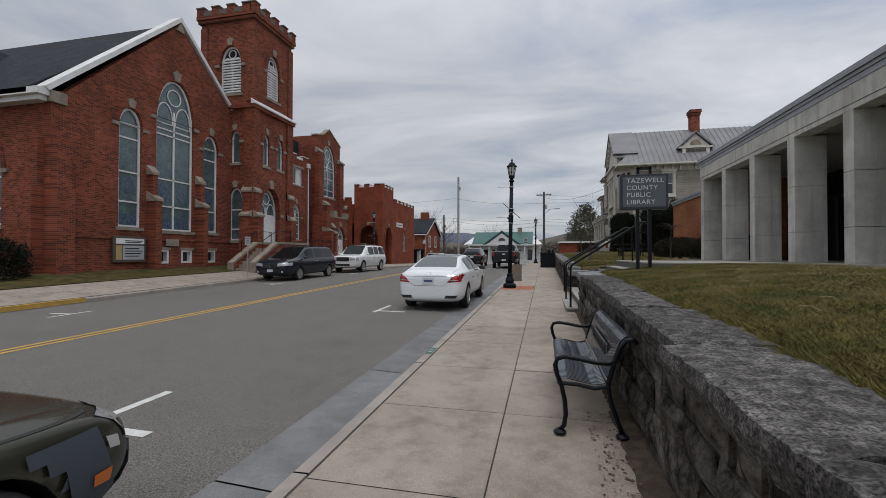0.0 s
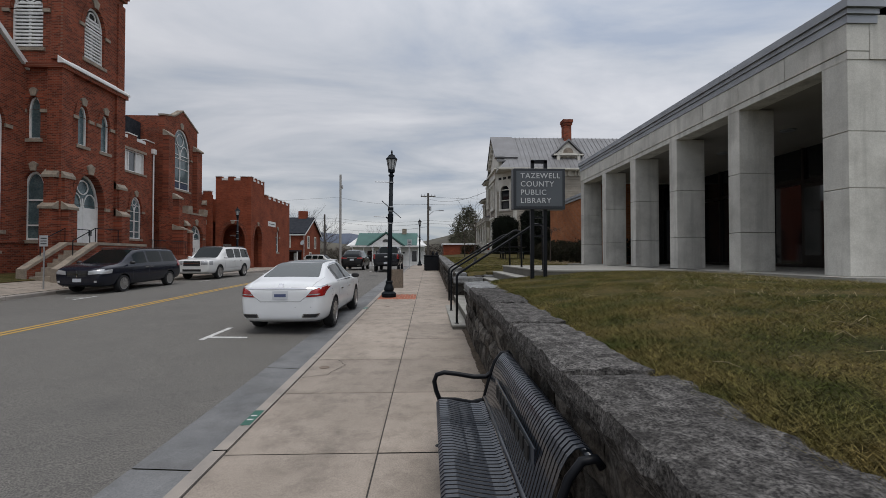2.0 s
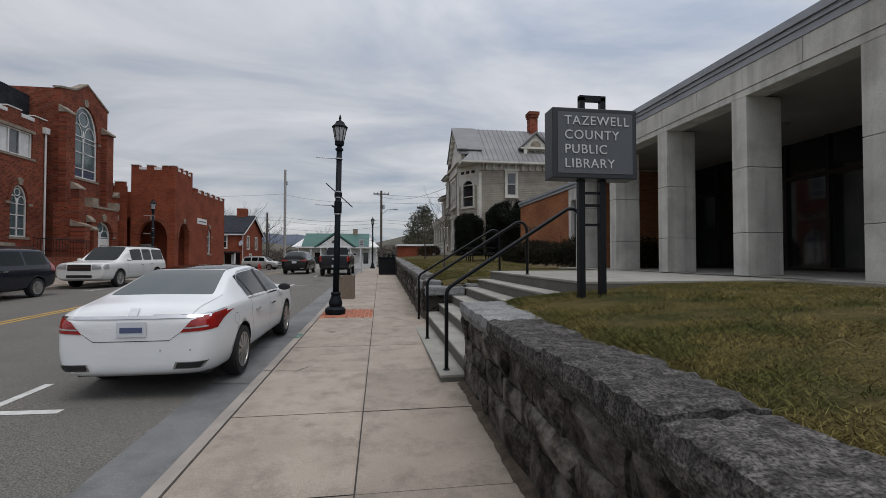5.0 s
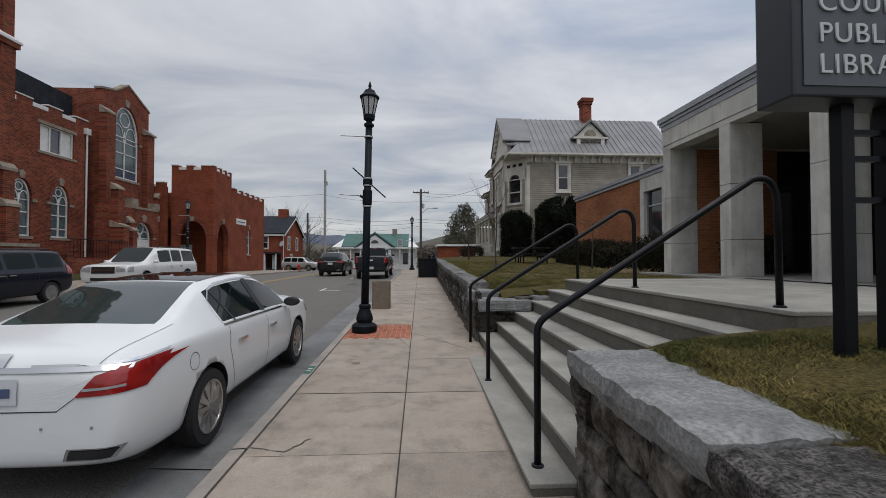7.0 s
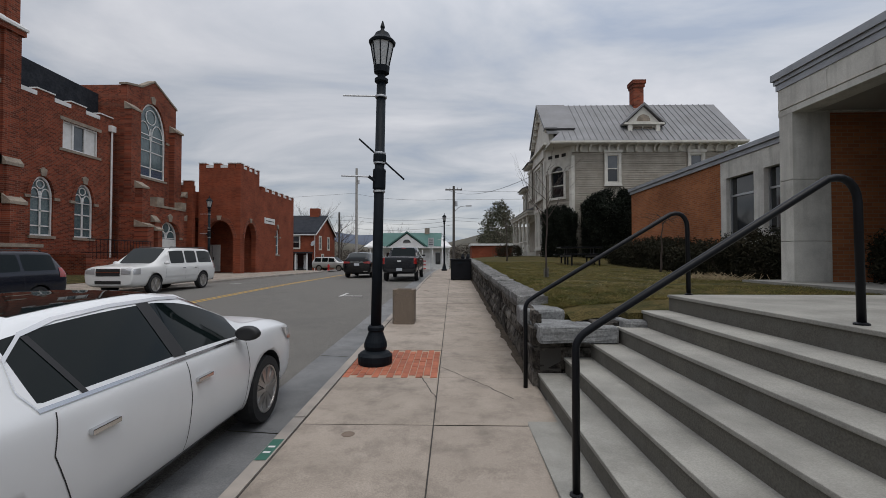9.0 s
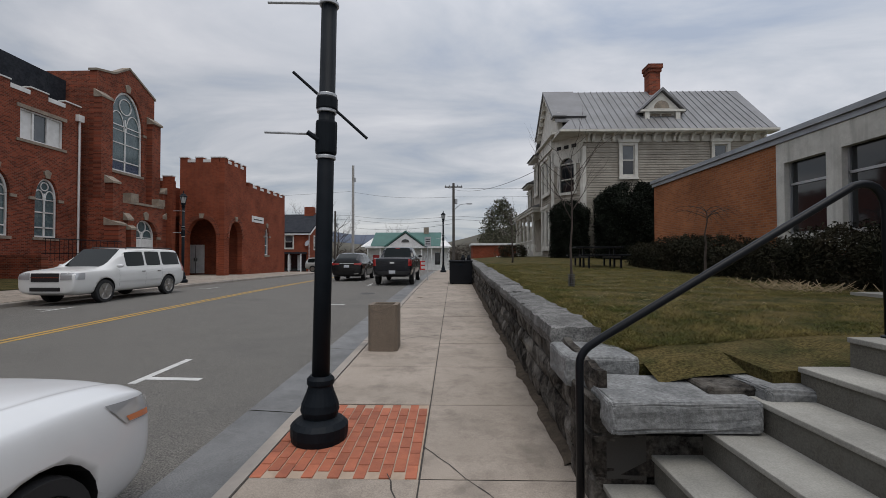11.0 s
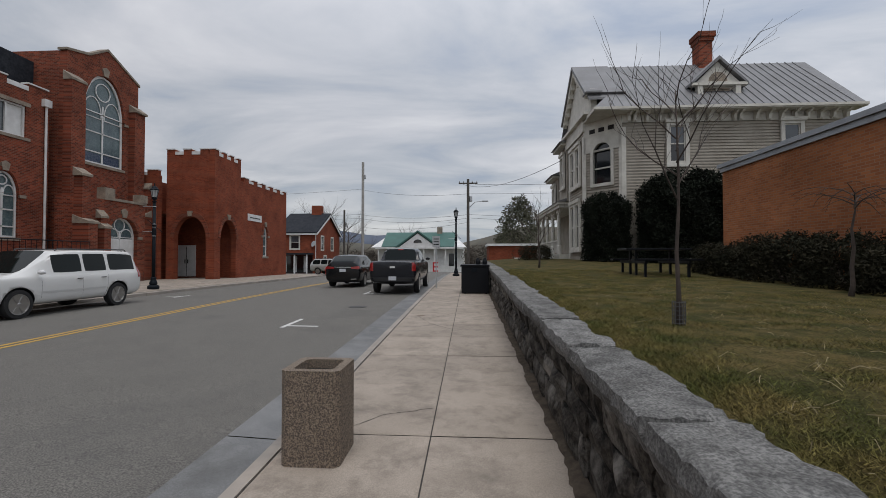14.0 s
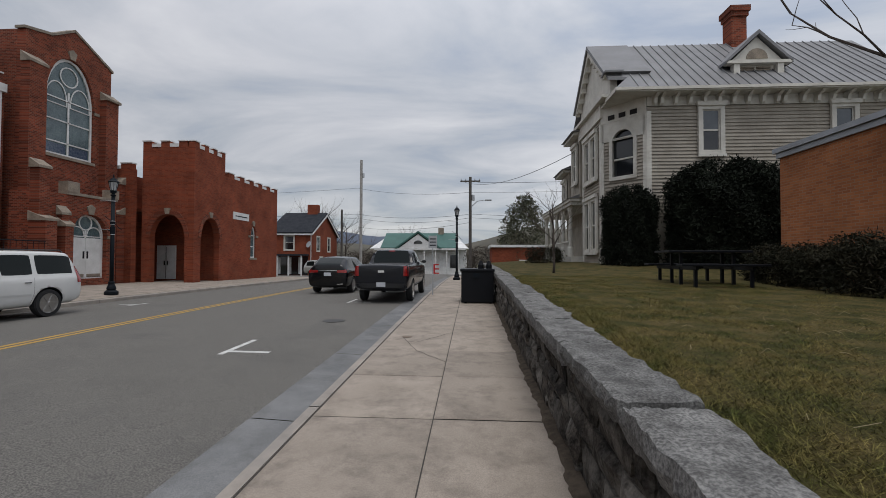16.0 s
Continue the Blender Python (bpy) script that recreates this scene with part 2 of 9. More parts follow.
LEAF_DARK = mat("evergreen_leaves", (0.010, 0.014, 0.008), 0.9, col2=(0.005, 0.007, 0.004), scale=2.0, island=0.4, spec=0.2)
HEDGE = mat("hedge_leaves", (0.026, 0.022, 0.012), 0.9, col2=(0.013, 0.015, 0.008), scale=2.0, island=0.45, spec=0.2)
BARK = mat("grey_bark", (0.065, 0.048, 0.039), 0.9, col2=(0.04, 0.031, 0.026), scale=9, bump=0.5, bscale=60)


# ---- mesh helpers ----
def mesh_of(name, bm):
    me = bpy.data.meshes.new(name)
    bmesh.ops.recalc_face_normals(bm, faces=bm.faces)
    bm.to_mesh(me)
    bm.free()
    return me


def part(name, bm, material, parent=None, label="", smooth=False):
    """Links a bmesh as one mesh object, under a thing or a part of it."""
    me = mesh_of(name, bm)
    for m in material if isinstance(material, (list, tuple)) else (material,):
        me.materials.append(m)
    if smooth:
        for p in me.polygons:
            p.use_smooth = True
    ob = new(name, me)
    if parent:
        ob.parent = parent
        ob.matrix_parent_inverse = parent.matrix_world.inverted()
    if label:
        ob["label"] = label
    return ob


def thing(name, x, y, z, label, category, group="", rz=0.0, kind=""):
    ob = new(name)
    ob.empty_display_size = 0.2
    ob.matrix_world = pose(x, y, z, 0, 0, rz)
    bpy.context.view_layer.update()
    return tagged(ob, label, category, group, kind)


def structure(name, bm, material, label, category, smooth=False):
    return tagged(part(name, bm, material, None, "", smooth), label, category, "", "structure")


def box(bm, x0, x1, y0, y1, z0, z1, mi=0, bevel=0.0):
    vs = [bm.verts.new(p) for p in ((x0, y0, z0), (x1, y0, z0), (x1, y1, z0), (x0, y1, z0), (x0, y0, z1), (x1, y0, z1), (x1, y1, z1), (x0, y1, z1))]
    fs = [bm.faces.new([vs[i] for i in q]) for q in ((3, 2, 1, 0), (4, 5, 6, 7), (0, 1, 5, 4), (1, 2, 6, 5), (2, 3, 7, 6), (3, 0, 4, 7))]
    for f in fs:
        f.material_index = mi
    if bevel:
        es = list({e for f in fs for e in f.edges})
        bmesh.ops.bevel(bm, geom=es, offset=bevel, segments=2, affect="EDGES", profile=0.6)
    return vs


def boxes(*dims, bevel=0.0):
    bm = bmesh.new()
    for d in dims:
        box(bm, *d, bevel=bevel)
    return bm


def prism(bm, poly, frame_, d0, d1, mi=0):
    """A polygon of (u, v) pushed from depth d0 to d1; frame_ = (origin, u, v, n)."""
    o, u, v, n = [Vector(a) for a in frame_]
    a = [bm.verts.new(o + u * p[0] + v * p[1] + n * d0) for p in poly]
    b = [bm.verts.new(o + u * p[0] + v * p[1] + n * d1) for p in poly]
    k = len(poly)
    fs = [bm.faces.new(a), bm.faces.new(b[::-1])]
    for i in range(k):
        fs.append(bm.faces.new((a[i], b[i], b[(i + 1) % k], a[(i + 1) % k])))
    for f in fs:
        f.material_index = mi


def ring(bm, outer, inner, frame_, d0, d1):
    """The band between two outlines with the same number of points."""
    o, u, v, n = [Vector(a) for a in frame_]
    P = lambda p, d: bm.verts.new(o + u * p[0] + v * p[1] + n * d)
    a, b = [P(p, d1) for p in outer], [P(p, d1) for p in inner]
    c, e_ = [P(p, d0) for p in outer], [P(p, d0) for p in inner]
    k = len(outer)
    for i in range(k):
        j = (i + 1) % k
        bm.faces.new((a[i], a[j], b[j], b[i]))
        bm.faces.new((c[i], e_[i], e_[j], c[j]))
        bm.faces.new((a[i], c[i], c[j], a[j]))
        bm.faces.new((b[i], b[j], e_[j], e_[i]))


def panel(bm, outline, holes, frame_, thick, mi=0):
    """A wall with openings that go through it: outline and holes in (u, v), the face at n = 0, the back at -thick."""
    o, u, v, n = [Vector(a) for a in frame_]
    front = []
    loops = []
    for poly in (outline, *holes):
        vs = [bm.verts.new(o + u * p[0] + v * p[1]) for p in poly]
        es = [bm.edges.new((vs[i], vs[(i + 1) % len(vs)])) for i in range(len(vs))]
        loops.append(vs)
        front += es
    res = bmesh.ops.triangle_fill(bm, use_beauty=True, use_dissolve=False, edges=front)
    faces = [g for g in res["geom"] if isinstance(g, bmesh.types.BMFace)]
    back = {}
    for vs in loops:
        for q in vs:
            back[q] = bm.verts.new(q.co - n * thick)
    for f in faces:
        f.material_index = mi
        bm.faces.new([back[q] for q in reversed(f.verts)]).material_index = mi
    for vs in loops:
        for i in range(len(vs)):
            p, q = vs[i], vs[(i + 1) % len(vs)]
            bm.faces.new((p, q, back[q], back[p])).material_index = mi


def tube(bm, pts, r, seg=10, caps=True):
    """A pipe along points; r: one radius or one a point."""
    pts = [Vector(p) for p in pts]
    rings = []
    for i, p in enumerate(pts):
        d = (pts[min(i + 1, len(pts) - 1)] - pts[max(i - 1, 0)]).normalized()
        a = d.orthogonal().normalized() if i == 0 else (rings_a - d * rings_a.dot(d)).normalized()
        rings_a = a
        b = d.cross(a)
        rr = r[i] if isinstance(r, (list, tuple)) else r
        rings.append([bm.verts.new(p + (a * math.cos(2 * math.pi * k / seg) + b * math.sin(2 * math.pi * k / seg)) * rr) for k in range(seg)])
    for s, t in zip(rings, rings[1:]):
        for k in range(seg):
            bm.faces.new((s[k], s[(k + 1) % seg], t[(k + 1) % seg], t[k]))
    if caps:
        bm.faces.new(rings[0][::-1])
        bm.faces.new(rings[-1])


def lathe(bm, prof, x=0, y=0, z=0, seg=20):
    """A turned shape from (radius, height) pairs."""
    rings = [[bm.verts.new((x + r * math.cos(2 * math.pi * k / seg), y + r * math.sin(2 * math.pi * k / seg), z + h)) for k in range(seg)] for r, h in prof]
    for s, t in zip(rings, rings[1:]):
        for k in range(seg):
            bm.faces.new((s[k], s[(k + 1) % seg], t[(k + 1) % seg], t[k]))
    bm.faces.new(rings[0][::-1])
    bm.faces.new(rings[-1])


def gothic(cx, v0, w, spring, apex, k=7):
    """A pointed-arch outline, standing on v0."""
    h = w / 2
    pts = [(cx - h, v0), (cx + h, v0)]
    for i in range(k + 1):
        a = i / k
        pts.append((cx + h * math.cos(a * math.pi / 2) ** 0.85 if i < k else cx, spring + (apex - spring) * math.sin(a * math.pi / 2) ** 1.15))
    for i in range(k - 1, -1, -1):
        a = i / k
        pts.append((cx - h * math.cos(a * math.pi / 2) ** 0.85, spring + (apex - spring) * math.sin(a * math.pi / 2) ** 1.15))
    return pts


def grow(poly, cx, d, v0):
    """A gothic outline made wider by d, standing on v0."""
    vmax = max(p[1] for p in poly)
    out = []
    for p in poly:
        s = 1 if p[0] > cx + 1e-6 else -1 if p[0] < cx - 1e-6 else 0
        low = p[1] <= min(q[1] for q in poly) + 1e-6
        t = (p[1] - v0) / (vmax - v0)
        out.append((p[0] + s * d, v0 if low else p[1] + d * max(0.0, t - 0.55) / 0.45))
    return out


EAST = lambda x, y=0.0: ((x, y, 0), (0, 1, 0), (0, 0, 1), (1, 0, 0))
SOUTH = lambda y, x=0.0: ((x, y, 0), (1, 0, 0), (0, 0, 1), (0, -1, 0))
WEST = lambda x, y=0.0: ((x, y, 0), (0, 1, 0), (0, 0, 1), (-1, 0, 0))


# ---- the lie of the land ----
def smooth_steps(y, knots):
    """A curve through (y, z) knots, eased."""
    if y <= knots[0][0]:
        s = (knots[1][1] - knots[0][1]) / (knots[1][0] - knots[0][0])
        return knots[0][1] + s * (y - knots[0][0])
    for i in range(len(knots) - 1):
        (a, za), (b, zb) = knots[i], knots[i + 1]
        if y <= b:
            m = lambda k: (knots[min(k + 1, len(knots) - 1)][1] - knots[max(k - 1, 0)][1]) / (knots[min(k + 1, len(knots) - 1)][0] - knots[max(k - 1, 0)][0])
            t, h = (y - a) / (b - a), b - a
            return (2 * t**3 - 3 * t**2 + 1) * za + (t**3 - 2 * t**2 + t) * h * m(i) + (-2 * t**3 + 3 * t**2) * zb + (t**3 - t**2) * h * m(i + 1)
    return knots[-1][1]


def z_walk(y):
    """The near sidewalk."""
    return smooth_steps(y, ((-20, -0.42), (0, 0.035), (28, 0.665), (36, 0.80), (46, 0.86), (60, 0.70), (90, -0.10), (140, -0.9)))


def z_far(y):
    """The road along the church's kerb."""
    return smooth_steps(y, ((-20, -0.58), (0, -0.10), (10, 0.13), (18, 0.33), (25, 0.46), (35, 0.50), (50, 0.44), (65, 0.30), (90, -0.2), (140, -0.9)))


def z_road(x, y):
    t = min(1.0, max(0.0, (-2.4 - x) / 11.8))
    crown = 0.05 * math.sin(math.pi * t)
    return (z_walk(y) - 0.15) * (1 - t) + z_far(y) * t + crown


def z_church(x, y):
    """Sidewalk, lawn and steps' foot before the church."""
    t = min(1.0, max(0.0, (-14.2 - x) / 5.0))
    up_ = 0.15 + t * smooth_steps(y, ((0, 0.5), (13, 0.58), (24, 0.48), (34, 0.4), (47, 0.16), (70, 0.1)))
    return z_far(y) + up_


def z_wall(y):
    """The top of the stone wall."""
    return 1.175 + 0.0125 * y if y < 14 else smooth_steps(y, ((14, 1.40), (19, 1.465), (26, 1.585), (33, 1.78), (45, 1.95), (60, 1.9)))


def z_lawn(x, y):
    t = min(1.0, max(0.0, (x - 1.2) / 4.4))
    far = smooth_steps(y, ((-20, 1.4), (0, 1.5), (12, 1.51), (20, 1.50), (24, 1.53), (29, 1.64), (33, 1.80), (38, 2.08), (60, 2.2)))
    mound = 0.10 * math.sin(math.pi * t) if y < 13 else 0.0
    dip = 0.17 * min(1.0, max(0.0, 18.8 - y) / 1.6) ** 1.4 if y > 14 else 0.0
    rough = 0.03 * noise.noise((x * 1.3, y * 1.3, 0.0)) * min(1.0, t * 6)
    return z_wall(y) * (1 - t) + far * t + mound + rough - 0.02 - 0.07 * min(1.0, max(0.0, (1.42 - x) / 0.2)) - dip * (1 - t) ** 2


def sheet(bm, xs, ys, zf, mi=0):
    g = [[bm.verts.new((x, y, zf(x, y))) for x in xs] for y in ys]
    for r, s in zip(g, g[1:]):
        for i in range(len(xs) - 1):
            bm.faces.new((r[i], r[i + 1], s[i + 1], s[i])).material_index = mi


def span(a, b, n):
    return [a + (b - a) * i / n for i in range(n + 1)]


def z_land(x, y):
    base = z_road(x, y) if x < -2.4 else z_walk(y) - 0.15
    if x < -14.2:
        base = z_church(max(x, -30), y) - 0.15
    return base - 0.25


bm = bmesh.new()
xs = [-900, -400, -200, -100, -60, -40, -30, -22, -18, -14.2, -8, -2.4, 0, 3, 8, 15, 25, 40, 70, 120, 250, 900]
ys = [-300, -100, -40, -20] + span(-10, 100, 22) + [120, 160, 220, 320, 500, 900, 1500]
sheet(bm, xs, ys, lambda x, y: z_land(x, min(y, 140)) - 0.004 * max(0, y - 140))
structure("ground", bm, GROUND, "rough winter grass and soil", "ground", True)

bm = bmesh.new()
sheet(bm, span(-14.2, -2.43, 12), span(-16, 66, 82), z_road)
structure("road", bm, ASPHALT, "worn grey asphalt two-lane street", "road", True)
bm = bmesh.new()
sheet(bm, span(-60, 40, 40), span(66, 84, 10), lambda x, y: z_road(max(-14.2, min(x, -2.43)), y) - 0.003 + 0.12 * max(0, (y - 78) / 6))
structure("cross_street", bm, ASPHALT, "grey asphalt cross street past the corner", "road", True)

# church-side kerb, sidewalk and lawn
bm = bmesh.new()
for i in range(36):
    y0, y1 = -12 + 2 * i, -12 + 2 * i + 1.985
    vs = []
    for y in (y0, y1):
        vs.append([bm.verts.new((x, y, z)) for x, z in ((-14.2, z_far(y) - 0.1), (-14.2, z_far(y) + 0.12), (-14.23, z_far(y) + 0.15), (-14.36, z_far(y) + 0.15), (-14.36, z_far(y) - 0.1))])
    for k in range(4):
        bm.faces.new((vs[0][k], vs[0][k + 1], vs[1][k + 1], vs[1][k]))
    bm.faces.new(vs[0][::-1])
    bm.faces.new(vs[1])
structure("kerb_far", bm, KERB, "weathered concrete kerb along the church side", "kerb")
bm = bmesh.new()
for i in range(48):
    y0 = -12 + 1.5 * i
    for xa, xb in ((-15.4, -14.37), (-16.6, -15.42)):
        sheet(bm, (xa, xb), (y0, y0 + 1.48), lambda x, y: z_church(x, y) - 0.004)
sheet(bm, (-21.4, -19, -16.6), span(34.2, 60, 18), lambda x, y: z_church(max(x, -16.6), y) - 0.006)
structure("sidewalk_far", bm, PAVE, "pale concrete sidewalk before the church", "sidewalk")
bm = bmesh.new()
sheet(bm, (-40, -30, -22, -19, -17.5, -16.6), span(-14, 34.2, 30), lambda x, y: z_church(max(x, -19.2), y) + 0.02)
structure("church_lawn", bm, LAWN, "strip of short winter lawn along the church", "lawn", True)
bm = bmesh.new()
sheet(bm, (-14.355, -14.19), (4.0, 11.6), lambda x, y: z_far(y) + 0.153)
sheet(bm, (-14.196, -14.194), (4.0, 11.6), lambda x, y: z_far(y) + (0.153 if x < -14.195 else 0.02))
structure("kerb_paint", bm, LINE_Y, "faded yellow kerb paint", "road marking")

# near gutter pan and kerb, in lengths
gutter = thing("gutter", -2.1, 10, 0.2, "blue-grey concrete gutter pan and kerb in cast lengths", "gutter", kind="structure")
for i in range(22):
    y0, y1 = -5.6 + 3.05 * i, -5.6 + 3.05 * (i + 1) - 0.02
    bm = bmesh.new()
    sheet(bm, (-2.43, -1.79), span(y0, y1, 4), lambda x, y: z_walk(y) - 0.15 + 0.008 - 0.03 * (x + 2.43) / 0.64)
    part("gutter_slab", bm, GUTTER, gutter)
    bm = bmesh.new()
    for a, b in zip(span(y0, y1, 4), span(y0, y1, 4)[1:]):
        rows = [[bm.verts.new((x, y, z_walk(y) + z)) for x, z in ((-1.80, -0.25), (-1.785, -0.03), (-1.755, 0.0), (-1.64, 0.002), (-1.64, -0.2))] for y in (a, b)]
        for k in range(4):
            bm.faces.new((rows[0][k], rows[0][k + 1], rows[1][k + 1], rows[1][k]))
    part("kerb_length", bm, KERB, gutter)

# near sidewalk: two rows of slabs on a dark bed
Y0, SLAB = 12.56, 1.511
pavement = thing("pavement", 0, 10, 0.2, "tan concrete sidewalk slabs with tooled joints", "sidewalk", kind="structure")
bm = bmesh.new()
sheet(bm, (-1.64, 0.9), span(-6, 62, 45), lambda x, y: z_walk(y) - 0.012)
part("joint_bed", bm, mat("joint_dirt", (0.045, 0.04, 0.035), 0.95), pavement)
random.seed(3)
for k in range(-12, 32):
    ya, yb = Y0 + SLAB * k, Y0 + SLAB * (k + 1)
    for xa, xb in ((-1.63, -0.36), (-0.36, 0.86)):
        if k == 3 and xa < -1:
            continue
        dz = random.uniform(-0.003, 0.003)
        bm = bmesh.new()
        g = 0.006
        top = lambda x, y: z_walk(y) + dz
        xs2, ys2 = (xa + g, xa + g + 0.02, xb - g - 0.02, xb - g), (ya + g, ya + g + 0.02, (ya + yb) / 2, yb - g - 0.02, yb - g)
        edge = lambda x, y: top(x, y) - (0.007 if x in (xs2[0], xs2[3]) or y in (ys2[0], ys2[4]) else 0)
        sheet(bm, xs2, ys2, edge)
        part("slab", bm, PAVE, pavement, smooth=False)

# paving bricks round the lamp
bm = bmesh.new()
ya, yb = Y0 + SLAB * 3, Y0 + SLAB * 4
sheet(bm, (-1.63, -0.37), (ya, yb), lambda x, y: z_walk(y) - 0.008)
brick_pad = structure("brick_pad", bm, SAND, "red brick paving panel with sandy joints", "paving")
bm = bmesh.new()
box(bm, -0.043, 0.043, -0.095, 0.095, -0.04, 0.0, bevel=0.004)
me = mesh_of("paving_brick", bm)
me.materials.append(PAVER)
slope = math.degrees(math.atan(0.0225))
for i in range(13):
    for j in range(9):
        x = -1.585 + i * 0.0965
        y = ya + 0.1 + (j + (0.5 if i % 2 else 0)) * 0.2
        if y > yb - 0.08:
            continue
        ob = new("brick", me)
        ob.matrix_world = pose(x, y, z_walk(y) + random.uniform(-0.002, 0.003), slope, 0, random.uniform(-1, 1))
        ob.parent = brick_pad

# road markings
def strip(bm, x0, x1, y0, y1, n=6):
    sheet(bm, (x0, (x0 + x1) / 2, x1), span(y0, y1, n), lambda x, y: z_road(x, y) + 0.005)


bm = bmesh.new()
for x in (-8.62, -8.84):
    strip(bm, x - 0.055, x + 0.055, -12, 62, 74)
structure("centre_line", bm, LINE_Y, "worn double yellow centre line", "road marking", True)
for y in (4.1, 11.85, 19.9, 27.9, 35.9):
    bm = bmesh.new()
    strip(bm, -4.47, -4.36, y - 0.28, y + 1.0)
    sheet(bm, (-4.36, -3.62), (y - 0.09, y + 0.03), lambda x, yy: z_road(x, yy) + 0.005)
    tagged(structure("parking_mark", bm, LINE_W, "white parking stall mark on the asphalt", "road marking"), group="parking stall marks")
for y in (9.0, 18.0, 26.2, 34.6):
    bm = bmesh.new()
    strip(bm, -12.05, -11.95, y, y + 1.1)
    sheet(bm, (-12.7, -12.05), (y + 0.5, y + 0.6), lambda x, yy: z_road(x, yy) + 0.005)
    tagged(structure("parking_mark", bm, LINE_W, "faded white parking mark beyond the centre line", "road marking"), group="parking stall marks")

# lawns behind the wall
bm = bmesh.new()
sheet(bm, (1.02, 1.3, 1.6, 2.0, 2.6, 3.3, 4.2, 5.4, 5.6), span(-8, 11.9, 24), z_lawn)
sheet(bm, (2.6, 3.3, 4.2, 5.4, 5.6), (11.9, 12.4), z_lawn)
structure("lawn_south", bm, LAWN, "patchy green and straw-coloured winter lawn", "lawn", True)
bm = bmesh.new()
sheet(bm, (0.98, 1.3, 1.6, 1.95), [17.26, 17.6, 17.9, 18.2, 18.6] + span(19.2, 60, 40), z_lawn)
sheet(bm, (1.95, 2.6, 3.3, 4.2, 5.4, 8, 14), [16.75, 17.0, 17.26, 17.6, 17.9, 18.2, 18.6] + span(19.2, 60, 40), z_lawn)
sheet(bm, (1.34, 1.6, 1.945), (16.98, 17.1, 17.255), lambda x, y: z_lawn(x, y) - 0.25 * (17.255 - y))
# earth bank behind the steps
for xs, y in (((0.98, 1.3, 1.6, 1.95), 17.26), ((1.95, 2.6, 3.3, 4.2, 5.4, 8), 16.75)):
    for a, b in zip(xs, xs[1:]):
        bm.faces.new([bm.verts.new(p) for p in ((a, y, 0.3), (b, y, 0.3), (b, y, z_lawn(b, y)), (a, y, z_lawn(a, y)))])
bm.faces.new([bm.verts.new(p) for p in ((1.95, 16.75, 0.3), (1.95, 17.26, 0.3), (1.95, 17.26, z_lawn(1.95, 17.26)), (1.95, 16.75, z_lawn(1.95, 16.75)))])
structure("lawn_north", bm, LAWN, "patchy winter lawn sloping to the old house", "lawn", True)


def tufts(name, area, count, seed, label):
    """Grass blades over a lawn: thin bent triangles, denser and longer in drifts."""
    rng = np.random.default_rng(seed)
    x0, x1, y0, y1 = area
    verts, faces = [], []
    for _ in range(count):
        x, y = x0 + (x1 - x0) * rng.random() ** 1.8, y0 + (y1 - y0) * rng.random() ** 1.25
        drift = noise.noise((x * 1.7, y * 1.7, 5.0))
        if drift < rng.uniform(-0.7, 0.0):
            continue
        z = z_lawn(x, y) - 0.005
        a, h, w = rng.uniform(0, 6.28), rng.uniform(0.010, 0.034) * (1.0 + 0.5 * max(0.0, drift)) * (1.6 if x < x0 + 0.12 else 1.0), rng.uniform(0.0012, 0.0034)
        if rng.random() < 0.05:
            h, w = h * 0.6, w * 1.3
        lean = rng.uniform(0.5, 2.6) * h
        b = rng.uniform(0, 6.28)
        i = len(verts)
        verts += [(x - w * math.cos(a), y - w * math.sin(a), z), (x + w * math.cos(a), y + w * math.sin(a), z), (x + lean * math.cos(b), y + lean * math.sin(b), z + h)]
        faces.append((i, i + 1, i + 2))
    me = bpy.data.meshes.new(name)
    me.from_pydata(verts, [], faces)
    me.materials.append(BLADE)
    tagged(new(name, me), label, "grass", "", "stuff")


tufts("grass", (1.21, 5.6, 1.6, 11.8), 400000, 1, "short dry and green grass blades")
tufts("grass", (1.18, 6.4, 17.5, 33), 400000, 2, "short dry and green grass blades on the far lawn")

# straw and pale dead stalks lying on the lawns
rng = random.Random(77)
bm = bmesh.new()
for (cx, cy, sx, sy, n) in ((4.6, 8.6, 0.9, 0.7, 260), (2.9, 5.8, 0.8, 1.1, 160), (5.3, 10.6, 0.4, 0.8, 160), (2.6, 19.6, 0.8, 0.9, 200), (4.4, 22.0, 0.9, 1.2, 220), (3.0, 25.5, 0.9, 1.6, 160)):
    for _ in range(n):
        x, y = cx + rng.gauss(0, sx), cy + rng.gauss(0, sy)
        if x < 1.3 or x > 7.2:
            continue
        a, ln = rng.uniform(0, 6.28), rng.uniform(0.04, 0.13)
        z = z_lawn(x, y) + 0.012
        dx, dy = ln * math.cos(a), ln * math.sin(a)
        tube(bm, ((x, y, z), (x + dx * 0.5, y + dy * 0.5, z + rng.uniform(0.01, 0.05)), (x + dx, y + dy, z + rng.uniform(0, 0.03))), rng.uniform(0.001, 0.002), 3, False)
tagged(part("straw", bm, mat("bleached_straw", (0.27, 0.225, 0.14), 0.9, island=0.4, spec=0.2)), "bleached straw and dead stalks on the lawn", "straw", "", "stuff")

